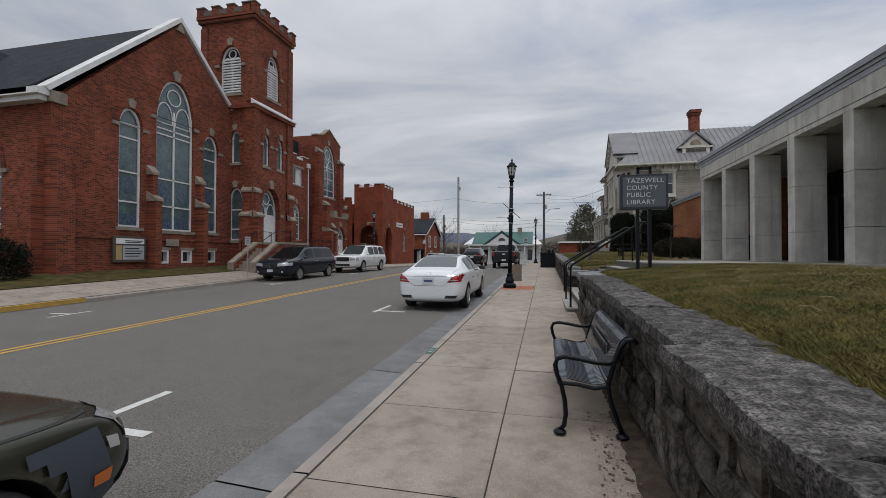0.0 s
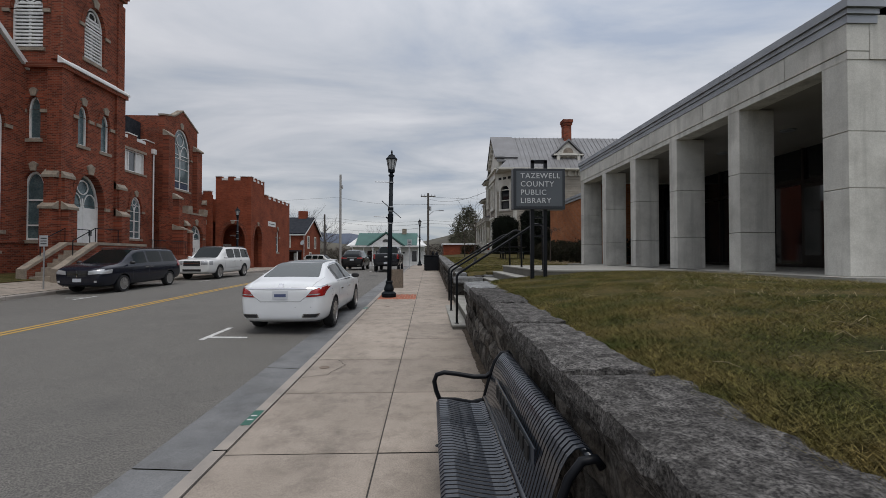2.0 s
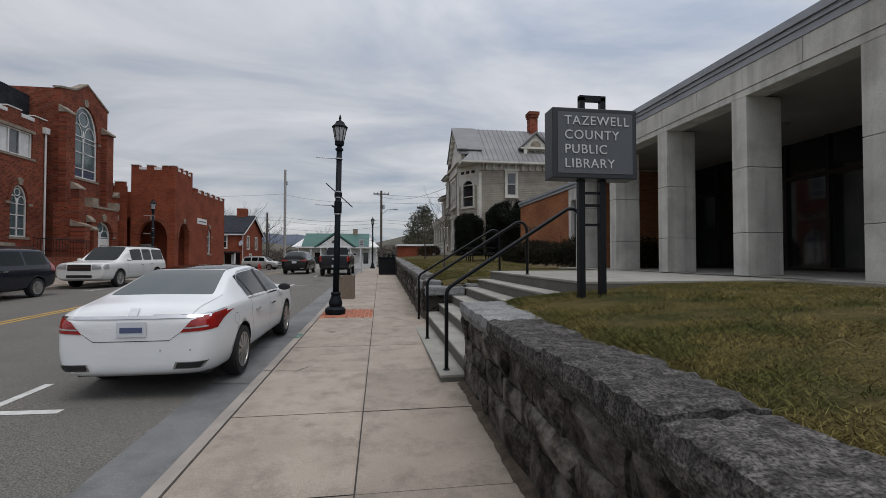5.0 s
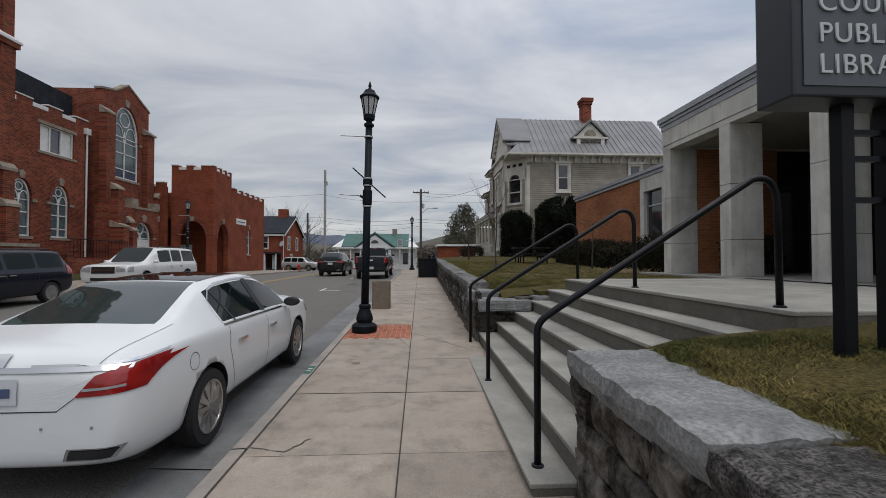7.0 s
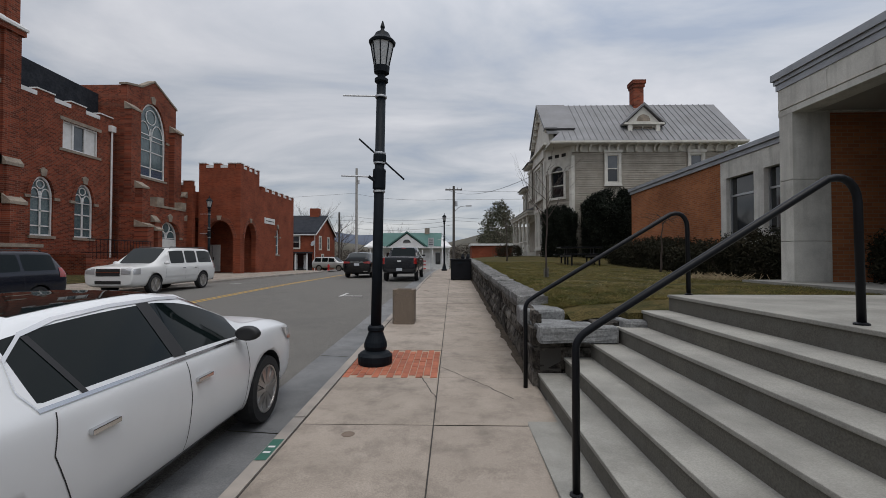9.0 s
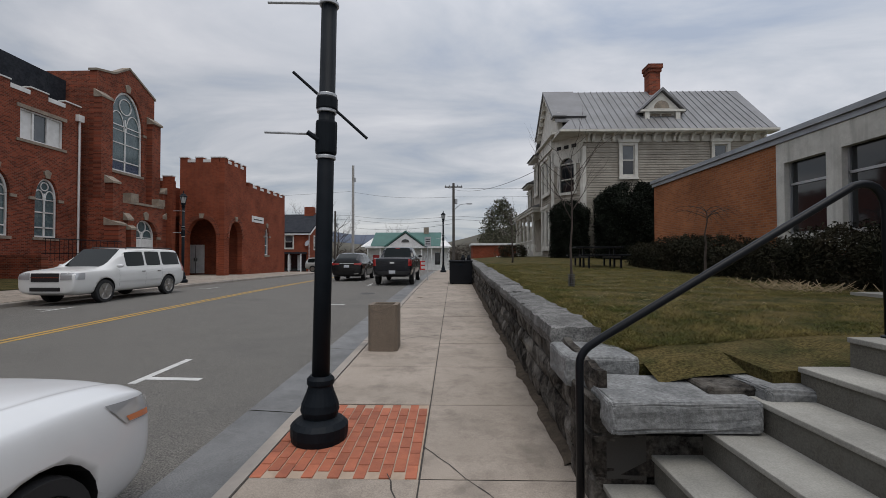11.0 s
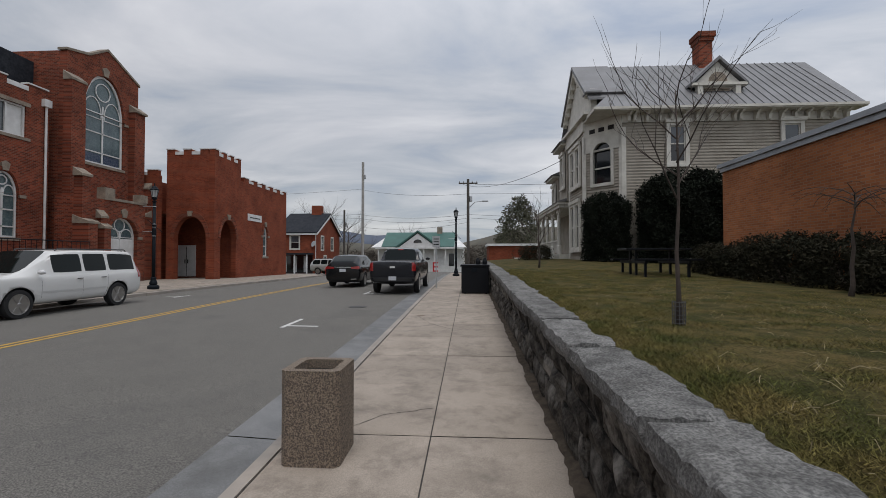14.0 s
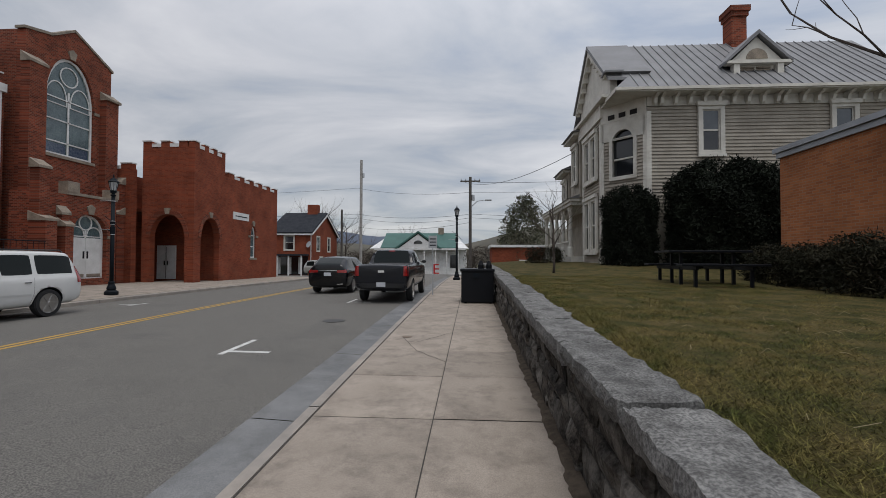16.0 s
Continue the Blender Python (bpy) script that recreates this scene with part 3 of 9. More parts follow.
# ---- stone retaining wall ----
def stone_mesh(seed, w, h, d):
    """A rough-faced stone, its face to -x."""
    rng = random.Random(seed)
    bm = bmesh.new()
    n, m = 4, 3
    g = []
    for j in range(m + 1):
        row = []
        for i in range(n + 1):
            e_ = i in (0, n) or j in (0, m)
            row.append(bm.verts.new((-d * (rng.uniform(0.1, 0.4) if e_ else rng.uniform(0.45, 1.1)), w * (i / n - 0.5) + rng.uniform(-0.06, 0.06), h * (j / m - 0.5) + rng.uniform(-0.07, 0.07) * (1 if e_ else 0.5))))
        g.append(row)
    for r, s in zip(g, g[1:]):
        for i in range(n):
            bm.faces.new((r[i], r[i + 1], s[i + 1], s[i]))
    rim = g[0] + [r[-1] for r in g[1:]] + g[-1][-2::-1] + [r[0] for r in g[-2:0:-1]]
    bk = [bm.verts.new((0.06, v.co.y, v.co.z)) for v in rim]
    for i in range(len(rim)):
        bm.faces.new((rim[i], bk[i], bk[(i + 1) % len(rim)], rim[(i + 1) % len(rim)]))
    me = mesh_of("stone", bm)
    me.materials.append(STONE)
    return me


STONES = [stone_mesh(i, 1.0, 1.0, 0.06) for i in range(16)]


def cap_stone(parent, y0, y1, x0, x1, zf, th, seed, name="cap_stone", material=None):
    rng = random.Random(seed)
    bm = bmesh.new()
    n = max(4, int((y1 - y0) / 0.055))
    m = 10
    top, bot = [], []
    fr = [0.016 * noise.noise((seed * 3.1, j * 0.16, 0.0)) + rng.uniform(-0.006, 0.006) for j in range(n + 1)]
    bk = [0.07 * noise.noise((seed * 1.7, j * 0.2, 4.0)) + rng.uniform(-0.015, 0.015) for j in range(n + 1)]
    for j in range(n + 1):
        y = y0 + (y1 - y0) * j / n
        rowt, rowb = [], []
        for i in range(m + 1):
            x = x0 + (x1 - x0) * i / m + (fr[j] if i == 0 else bk[j] if i == m else 0)
            e_ = i in (0, m) or j in (0, n)
            rowt.append(bm.verts.new((x, y + (0.012 if j == 0 else -0.012 if j == n else 0), zf(y) - (rng.uniform(0.006, 0.02) if e_ else 0) + rng.uniform(-0.007, 0.007) + 0.016 * noise.noise((x * 5, y * 5, seed)))))
        for x_, dz in ((x0 + fr[j] - 0.008 + rng.uniform(-0.012, 0.012), 0.5), (x0 + fr[j] + 0.03, 1.0)):
            rowb.append(bm.verts.new((x_, y, zf(y) - th * dz + rng.uniform(-0.01, 0.01))))
        rowb.append(bm.verts.new((x1, y, zf(y) - th)))
        top.append(rowt), bot.append(rowb)
    for j in range(n):
        for i in range(m):
            bm.faces.new((top[j][i], top[j][i + 1], top[j + 1][i + 1], top[j + 1][i]))
        bm.faces.new((top[j][0], top[j + 1][0], bot[j + 1][0], bot[j][0]))
        bm.faces.new((bot[j][0], bot[j + 1][0], bot[j + 1][1], bot[j][1]))
        bm.faces.new((bot[j][1], bot[j + 1][1], bot[j + 1][2], bot[j][2]))
        bm.faces.new((top[j][m], bot[j][2], bot[j + 1][2], top[j + 1][m]))
    for j in (0, n):
        bm.faces.new(top[j] + bot[j][::-1])
    return part(name, bm, material or CAP, parent)


def z_core(y):
    return 0.98 if 15 < y < 17.9 else z_wall(y) - 0.1


def stone_wall(name, y0, y1, xf, label, seed, caps):
    rng = random.Random(seed)
    bm = bmesh.new()
    ys_ = span(y0, y1, max(2, int((y1 - y0) / 1.0)))
    for a, b in zip(ys_, ys_[1:]):
        q = [[bm.verts.new((x, y, z)) for x, z in ((xf + 0.085, z_walk(y) - 0.2), (xf + 0.085, z_core(y)), (xf + 0.34, z_core(y)), (xf + 0.34, z_walk(y) - 0.2))] for y in (a, b)]
        for k in range(3):
            bm.faces.new((q[0][k], q[0][k + 1], q[1][k + 1], q[1][k]))
        if a == ys_[0]:
            bm.faces.new(q[0])
        if b == ys_[-1]:
            bm.faces.new(q[1][::-1])
    wall = structure(name, bm, MORTAR, label, "retaining wall")
    y = y0
    # courses of uneven height, stones of uneven length
    courses = (0.34, 0.22, 0.30)
    for ci, ch in enumerate(courses):
        y = y0 + rng.uniform(-0.3, 0)
        while y < y1 - 0.05:
            w = rng.uniform(0.22, 0.95)
            ya, yb = max(y, y0), min(y + w, y1)
            y += w
            if yb - ya < 0.08:
                continue
            yc = (ya + yb) / 2
            total = z_wall(yc) - 0.13 - z_walk(yc)
            zc = z_walk(yc) + total * (sum(courses[:ci]) + ch / 2) / sum(courses)
            hh = total * ch / sum(courses)
            ob = new("stone", rng.choice(STONES))
            ob.matrix_world = Matrix.Translation((xf + 0.075, yc, zc)) @ pose(0, 0, 0, slope + rng.uniform(-3, 3), 0, rng.uniform(-3, 3)) @ Matrix.Diagonal((rng.uniform(0.7, 1.25), yb - ya - 0.022, hh - 0.02, 1))
            ob.parent = wall
    for i, (a, b) in enumerate(zip(caps, caps[1:])):
        dz = rng.uniform(-0.022, 0.016)
        cap_stone(wall, a + 0.011, b - 0.011, xf + (-0.09 if b < 4.5 else 0.005 if b < 12 else -0.03) + rng.uniform(-0.015, 0.015), xf + (0.50 if y0 < 15 else 0.40) + rng.uniform(-0.05, 0.06), lambda y, dz=dz: z_wall(y) + dz, 0.19 + rng.uniform(-0.03, 0.04), seed * 50 + i, material=PALE_STONE if b == 11.85 else CAP_PALE if y0 > 15 else None)
    return wall


stone_wall("wall_stone_south", -6, 11.85, 0.78, "weathered rubble stone retaining wall with limestone caps", 5, [-6, -4.2, -2.6, -0.9, 0.6, 2.0, 3.45, 5.1, 6.6, 7.95, 9.1, 10.4, 11.85])
north = stone_wall("wall_stone_north", 16.75, 60, 0.80, "long rubble stone retaining wall with limestone caps", 9, [17.83, 19.6, 21.1, 22.4, 23.9, 25.2, 26.8, 28.1, 29.7, 31.2, 32.9, 34.6, 36.3, 38.2, 40, 43, 46, 50, 55, 60])
rng = random.Random(61)
# soil colour that also carries the shade along the wall's foot
SOIL_SHADE = mat("damp_soil_shade", (0.05, 0.04, 0.03), 0.97, col2=(0.095, 0.076, 0.058), scale=9, bump=0.8, bscale=70, spec=0.1)
for y0, y1 in ((-4.0, 11.8), (17.3, 58.0)):
    bm = bmesh.new()
    y, prev = y0, None
    while y < y1:
        # broader by the bench: dirt, and the shade on the slab drawn in
        wd = (0.12 if 2.6 < y < 6.0 else 0.012) + 0.05 * max(0.0, noise.noise((y * 1.9, 3.0, 0.0)) + 0.35) + rng.uniform(0, 0.03)
        cur = [bm.verts.new(p) for p in ((0.86, y, z_walk(y) + 0.045), (0.80 - wd * 0.4, y, z_walk(y) + 0.02 + rng.uniform(0, 0.01)), (0.80 - wd, y, z_walk(y) + 0.0045))]
        if prev:
            for k in range(2):
                bm.faces.new((prev[k], prev[k + 1], cur[k + 1], cur[k]))
        prev = cur
        y += rng.uniform(0.04, 0.11)
    tagged(part("soil_edge", bm, SOIL_SHADE), "dark soil and leaf dirt at the wall's foot, with painted shade by the bench", "soil", "", "stuff")
# the return of the wall beside the steps: big squared end blocks
for x0, x1, y0, y1, z0, z1 in ((0.84, 1.78, 16.56, 17.22, 0.97, 1.17), (0.755, 1.31, 17.24, 17.84, 1.05, 1.29), (1.83, 2.26, 16.62, 17.15, 1.0, 1.235)):
    bm = bmesh.new()
    box(bm, x0, x1, y0, y1, z0, z1, bevel=0.04)
    bmesh.ops.subdivide_edges(bm, edges=bm.edges[:], cuts=3, use_grid_fill=True)
    for v in bm.verts:
        v.co += Vector((random.uniform(-1, 1), random.uniform(-1, 1), random.uniform(-1, 1))) * 0.004 + noise.noise_vector(v.co * 3) * 0.014
    part("end_cap_block", bm, PALE_STONE, north)
for i in range(7):
    z0 = (0.36, 0.36, 0.62, 0.62, 0.9, 0.9, 0.9)[i]
    x0 = (0.8, 1.16, 0.8, 1.35, 0.8, 1.2, 1.55)[i]
    x1 = (1.15, 1.3, 1.34, 1.75, 1.19, 1.54, 1.95)[i]
    bm = bmesh.new()
    box(bm, x0, x1, 16.745, 17.3, z0, z0 + (0.25, 0.25, 0.27, 0.27, 0.22, 0.22, 0.3)[i], bevel=0.02)
    for v in bm.verts:
        v.co += Vector((random.uniform(-1, 1), random.uniform(-1, 1), random.uniform(-1, 1))) * 0.01
    part("end_stone", bm, STONE, north)

# ---- library steps and landing ----
TREADS = [(0.56, 0.395), (0.872, 0.585), (1.184, 0.775), (1.496, 0.965), (1.808, 1.155), (2.12, 1.345), (2.432, 1.535)]
steps = thing("library_steps", 1.6, 14.5, 0.4, "wide concrete steps with pale treads and risers darkened by weathering and painted shade", "steps")
for i, (x, z) in enumerate(TREADS):
    x2 = TREADS[i + 1][0] + 0.02 if i < 6 else 6.0
    bm = bmesh.new()
    box(bm, x - 0.018, x2, 11.87, 16.74, z - 0.035, z, bevel=0.008)
    part("landing" if i == 6 else "tread", bm, STEP_TREAD, steps)
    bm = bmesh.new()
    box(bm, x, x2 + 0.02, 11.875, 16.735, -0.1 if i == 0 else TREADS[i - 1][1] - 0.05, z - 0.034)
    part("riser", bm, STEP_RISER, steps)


def handrail(x, y, run=1.86):
    """A bent pipe rail from the first tread to the landing."""
    r = thing("handrail", x, y, 0.39, "black painted steel pipe handrail set in the steps", "handrail", "step handrails")
    bm = bmesh.new()
    pts = [(x, y, 0.38), (x, y, 1.36)]
    for k in range(1, 5):
        a = k / 5 * math.pi / 3.2
        pts.append((x + 0.16 * (1 - math.cos(a)) * 1.2, y, 1.36 + 0.16 * math.sin(a)))
    xt = x + run - 0.21
    pts += [(x + 0.14, y, 1.53), (xt, y, 2.50)]
    for k in range(1, 7):
        a = k / 6 * math.pi / 2
        pts.append((xt + 0.20 * math.sin(a), y, 2.50 + 0.035 * math.sin(2 * a) - 0.16 * (1 - math.cos(a))))
    pts.append((x + run, y, 1.53))
    tube(bm, pts, 0.026, 12)
    part("rail", bm, BLACK, r, smooth=True)
    for fx, fz in ((x, 0.394), (x + run, 1.36 if run < 1.6 else 1.534)):
        bm = bmesh.new()
        lathe(bm, ((0.045, 0), (0.045, 0.012), (0.028, 0.02)), fx, y, fz, 14)
        part("foot_collar", bm, BLACK, r)


for x, y, run in ((0.66, 12.12, 1.86), (0.65, 14.36, 1.88), (0.70, 16.70, 1.95)):
    handrail(x, y, run)

# ---- library ----
FLOOR, SOFF, TOP = 1.54, 4.66, 5.46
lib = thing("library", 9, 14, 1.5, "low concrete-clad library with a deep square-columned portico", "library")
bm = boxes((5.7, 16, 8.4, 20.4, 0.6, 1.535))
part("portico_floor", bm, STEP_TREAD, lib, "grey concrete portico slab")
COLS = [11.37, 13.51, 15.63, 17.75, 19.86]
for yc in COLS:
    for a, b in ((1.535, 2.28), (2.288, 3.42), (3.428, 4.665)):
        part("column_block", boxes((6.08, 6.77, yc - 0.32, yc, a, b), bevel=0.008), LIB, lib)
# near corner pier and the beam above, in cast panels
for a, b in ((1.535, 2.80), (2.808, 3.62), (3.628, 4.665)):
    part("corner_pier_block", boxes((6.08, 8.4, 8.86, 9.27, a, b), bevel=0.008), LIB, lib)
part("south_wall", boxes((8.4, 10.2, 8.9, 9.2, 1.535, 4.665)), LIB, lib)
y = 8.84
for i in range(10):
    w = 1.102
    bm = boxes((6.06, 6.40, y + 0.004, y + w - 0.004, SOFF + 0.12, 5.17), bevel=0.007)
    part("fascia_panel", bm, LIB, lib)
    y += w
bm = boxes((6.075, 6.45, 8.85, 19.87, SOFF, SOFF + 0.112))
part("beam", bm, LIB, lib)
for d in ((6.045, 6.5, 8.82, 19.89, 5.17, 5.29), (6.02, 6.5, 8.79, 19.92, 5.292, 5.37), (5.985, 6.55, 8.75, 19.95, 5.372, 5.50)):
    part("coping", boxes(d), COPING, lib, "weathered grey metal coping")
bm = boxes((6.40, 11, 19.5, 19.88, SOFF, 5.42), (6.4, 16, 8.84, 19.6, 5.3, 5.44), (6.40, 16, 8.84, 9.2, SOFF, 5.42))
part("roof", bm, LIB, lib)
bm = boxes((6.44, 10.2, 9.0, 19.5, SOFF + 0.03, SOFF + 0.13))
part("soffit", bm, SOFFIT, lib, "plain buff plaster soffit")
for yl in (10.2, 12.4, 14.6, 16.8):
    bm = bmesh.new()
    lathe(bm, ((0.13, 0), (0.15, 0.015), (0.15, 0.04)), 8.2, yl, SOFF, 16)
    part("downlight", bm, COPING, lib)
# recessed entrance wall: dark glazing with bronze mullions, brick ends
part("end_wall", boxes((6.772, 8.9, 19.56, 19.86, 1.535, SOFF + 0.03)), ORANGE_X, lib, "orange-brown brick end wall of the portico")
part("side_glazing", boxes((8.902, 9.9, 19.66, 19.7, 1.535, SOFF + 0.03)), DGLASS, lib, "dark tinted glass beside the brick")
for a, b in ((9.2, 9.4),):
    part("brick_end", boxes((9.9, 10.2, a, b, 1.535, SOFF + 0.03)), ORANGE_Y, lib, "orange-brown brick")
bm = boxes((10.0, 10.05, 9.4, 19.65, 1.56, SOFF + 0.03))
part("glazing", bm, DGLASS, lib, "dark tinted glass entrance wall")
BRONZE = mat("bronze_anodised", (0.03, 0.027, 0.024), 0.4, 0.5)
for ym in (9.45, 10.6, 11.75, 12.9, 14.0, 15.1, 16.15, 17.3, 18.45, 19.6):
    bm = boxes((9.93, 10.1, ym - 0.04, ym + 0.04, 1.54, SOFF + 0.03))
    part("mullion", bm, BRONZE, lib)
for za, zb_ in ((3.75, 3.85), (1.54, 1.62)):
    part("transom", boxes((9.935, 10.095, 9.4, 19.65, za, zb_)), BRONZE, lib)
for y0 in (11.8, 12.95):
    bm = boxes((9.85, 9.93, y0 + 0.05, y0 + 1.0, 1.62, 3.72))
    d = part("entrance_door", bm, BRONZE, lib, "dark bronze glazed door")
    bm = boxes((9.84, 9.848, y0 + 0.15, y0 + 0.9, 1.85, 3.6))
    part("door_glass", bm, DGLASS, d)
    bm = bmesh.new()
    tube(bm, ((9.80, y0 + 0.2, 2.4), (9.80, y0 + 0.2, 2.8)), 0.015, 8)
    part("door_handle", bm, GALV, d, "steel pull handle")
# plain bars where the street number stands
for k in range(3):
    bm = boxes((9.90, 9.92, 12.15 + 0.22 * k, 12.29 + 0.22 * k, 4.0, 4.22))
    part("number_bar", bm, GALV, lib, "pale metal bar")
# solid fill, coloured as the shade of the rooms behind the glass
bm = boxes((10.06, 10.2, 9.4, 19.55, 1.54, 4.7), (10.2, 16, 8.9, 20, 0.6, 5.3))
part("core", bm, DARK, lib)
bm = boxes((9.9, 10.6, 19.56, 19.88, 1.0, SOFF + 0.03))
part("pier", bm, LIB, lib)

# annex with the long brick wall
annex = thing("library_annex", 8.6, 26, 1.7, "orange brick library wing with a grey metal roof edge", "building")
AX = 8.4
bm = bmesh.new()
panel(bm, [(20.0, 1.2), (32.5, 1.2), (32.5, 5.0), (20.0, 5.0)], [[(20.6, 2.55), (25.5, 2.55), (25.5, 4.9), (20.6, 4.9)]], WEST(AX), 0.3)
part("wall", bm, ORANGE_Y, annex)
bm = boxes((AX + 0.302, 18, 32.2, 32.495, 1.2, 4.995))
part("end_wall", bm, ORANGE_X, annex)
for nm, d in (("lintel", (20.02, 25.48, 4.45, 4.99)), ("sill", (20.02, 25.48, 2.2, 2.62)), ("window_pier", (25.2, 25.48, 2.62, 4.45)), ("window_pier", (23.55, 23.95, 2.62, 4.45)), ("window_pier", (21.9, 22.3, 2.62, 4.45)), ("window_pier", (20.02, 20.6, 2.62, 4.45))):
    part(nm, boxes((AX - 0.03, AX + 0.25, *d)), LIB, annex, "pale concrete window surround")
for a, b in ((23.95, 25.2), (22.3, 23.55), (20.6, 21.9)):
    bm = boxes((AX + 0.14, AX + 0.15, a, b, 2.62, 4.45))
    w = part("window", bm, DGLASS, annex, "tinted ribbon window")
    bm = boxes((AX + 0.1, AX + 0.16, a, b, 3.86, 3.92), (AX + 0.1, AX + 0.16, a, a + 0.05, 2.62, 4.45), (AX + 0.1, AX + 0.16, b - 0.05, b, 2.62, 4.45), (AX + 0.1, AX + 0.16, a, b, 2.62, 2.68))
    part("window_frame", bm, GALV, w)
bm = boxes((AX - 0.06, 18, 19.9, 32.56, 5.0, 5.14), (AX - 0.12, 18, 19.85, 32.62, 5.14, 5.27))
part("roof_edge", bm, COPING, annex, "weathered grey metal fascia")
bm = boxes((AX + 0.32, 18, 20, 32.18, 1.2, 4.98))
part("core", bm, DARK, annex)

# ---- church windows and trim ----
def gothic_window(parent, frame_, cx, v0, w, spring, apex, name="window", tracery=2, rails=(), door=False, depth=0.16, glass=None, frame_w=0.09, sill=True):
    """A pointed window or door set back in its opening, with tracery, bars, a sill and an arch of limestone and brick."""
    poly = gothic(cx, v0, w, spring, apex)
    bm = bmesh.new()
    prism(bm, grow(poly, cx, -0.02, v0), frame_, -depth - 0.01, -depth - 0.03)
    win = part(name, bm, WHITE if door == "solid" else glass or STAINED, parent, "white painted arched double door" if door else "pale leaded glass in a pointed frame")
    bm = bmesh.new()
    ring(bm, poly, grow(poly, cx, -frame_w, v0 + frame_w), frame_, -depth, -depth + 0.07)
    part("frame", bm, WHITE, win, "white painted pointed frame")
    bm = bmesh.new()
    o, u, v, n = frame_
    bar = lambda a, b, c, d: prism(bm, [(a, c), (b, c), (b, d), (a, d)], frame_, -depth, -depth + 0.045)
    if tracery >= 2:
        bar(cx - 0.05, cx + 0.05, v0, spring + (apex - spring) * 0.25)
        rr = w * 0.19
        cc = spring + (apex - spring) * 0.60
        circ = lambda r: [(cx + r * math.cos(i * math.pi / 8), cc + r * math.sin(i * math.pi / 8)) for i in range(16)]
        ring(bm, circ(rr), circ(rr - 0.06), frame_, -depth, -depth + 0.045)
        for s in (-1, 1):
            sub = gothic(cx + s * w * 0.245, spring - (apex - spring) * 0.1, w * 0.43, spring, spring + (apex - spring) * 0.42)
            ring(bm, sub, grow(sub, cx + s * w * 0.245, -0.05, spring - (apex - spring) * 0.1 + 0.05), frame_, -depth, -depth + 0.04)
    for r_ in rails:
        bar(cx - w / 2 + 0.03, cx + w / 2 - 0.03, r_ - 0.035, r_ + 0.035)
    if len(bm.verts):
        part("tracery", bm, WHITE, win)
    else:
        bm.free()
    if sill:
        bm = bmesh.new()
        prism(bm, [(cx - w / 2 - 0.12, v0 - 0.16), (cx + w / 2 + 0.12, v0 - 0.16), (cx + w / 2 + 0.12, v0), (cx - w / 2 - 0.12, v0)], frame_, -depth, 0.07)
        part("sill", bm, LIME, win, "buff limestone sill")
    # brick hood, keystone and springers
    bm = bmesh.new()
    hood = [p for p in grow(poly, cx, 0.24, spring)]
    inner = [p if p[1] > spring - 0.01 else (p[0], spring) for p in grow(poly, cx, 0.02, spring)]
    ring(bm, hood, inner, frame_, -0.02, 0.045)
    part("arch", bm, BRICK_Y, win, "projecting brick arch")
    bm = bmesh.new()
    k = min(0.34, 0.22 + 0.05 * w)
    prism(bm, [(cx - k * 0.45, apex + 0.02), (cx + k * 0.45, apex + 0.02), (cx + k * 0.75, apex + k * 1.3), (cx, apex + k * 1.75), (cx - k * 0.75, apex + k * 1.3)], frame_, 0, 0.09)
    part("keystone", bm, LIME, win, "buff limestone keystone")
    for s in (-1, 1):
        bm = bmesh.new()
        a = cx + s * (w / 2 + 0.02)
        b = cx + s * (w / 2 + 0.36)
        prism(bm, [(min(a, b), spring - 0.16), (max(a, b), spring - 0.16), (max(a, b), spring), (min(a, b), spring)], frame_, 0, 0.075)
        part("springer", bm, LIME, win)
    return poly, win


def buttress(parent, x0, x1, y0, y1, z0, z1, z2, mat_=None, axis="x", caps=True):
    """A stepped brick buttress with sloped limestone weatherings; it projects to +x or -y."""
    if axis == "x":
        bm = boxes((x0, x1, y0, y1, z0, z1), (x0, x0 + (x1 - x0) * 0.55, y0 + 0.03, y1 - 0.03, z1, z2))
    else:
        bm = boxes((x0, x1, y0, y1, z0, z1), (x0 + 0.03, x1 - 0.03, y1 - (y1 - y0) * 0.55, y1, z1, z2))
    b = part("buttress", bm, mat_ or BRICK_Y, parent)
    for zz, fr in ((z1, 1.0), (z2, 0.55)) if caps else ():
        bm = bmesh.new()
        if axis == "x":
            xe = x0 + (x1 - x0) * fr + 0.05
            prism(bm, [(x0, zz + 0.42), (xe, zz + 0.06), (xe, zz - 0.06), (x0, zz - 0.06)], ((0, y0 - 0.05, 0), (1, 0, 0), (0, 0, 1), (0, 1, 0)), 0, y1 - y0 + 0.10)
        else:
            ye = y1 - (y1 - y0) * fr - 0.05
            prism(bm, [(y1, zz + 0.42), (ye, zz + 0.06), (ye, zz - 0.06), (y1, zz - 0.06)], ((x0 - 0.05, 0, 0), (0, 1, 0), (0, 0, 1), (1, 0, 0)), 0, x1 - x0 + 0.10)
        part("weathering", bm, LIME, b, "sloped buff limestone cap")
    return b


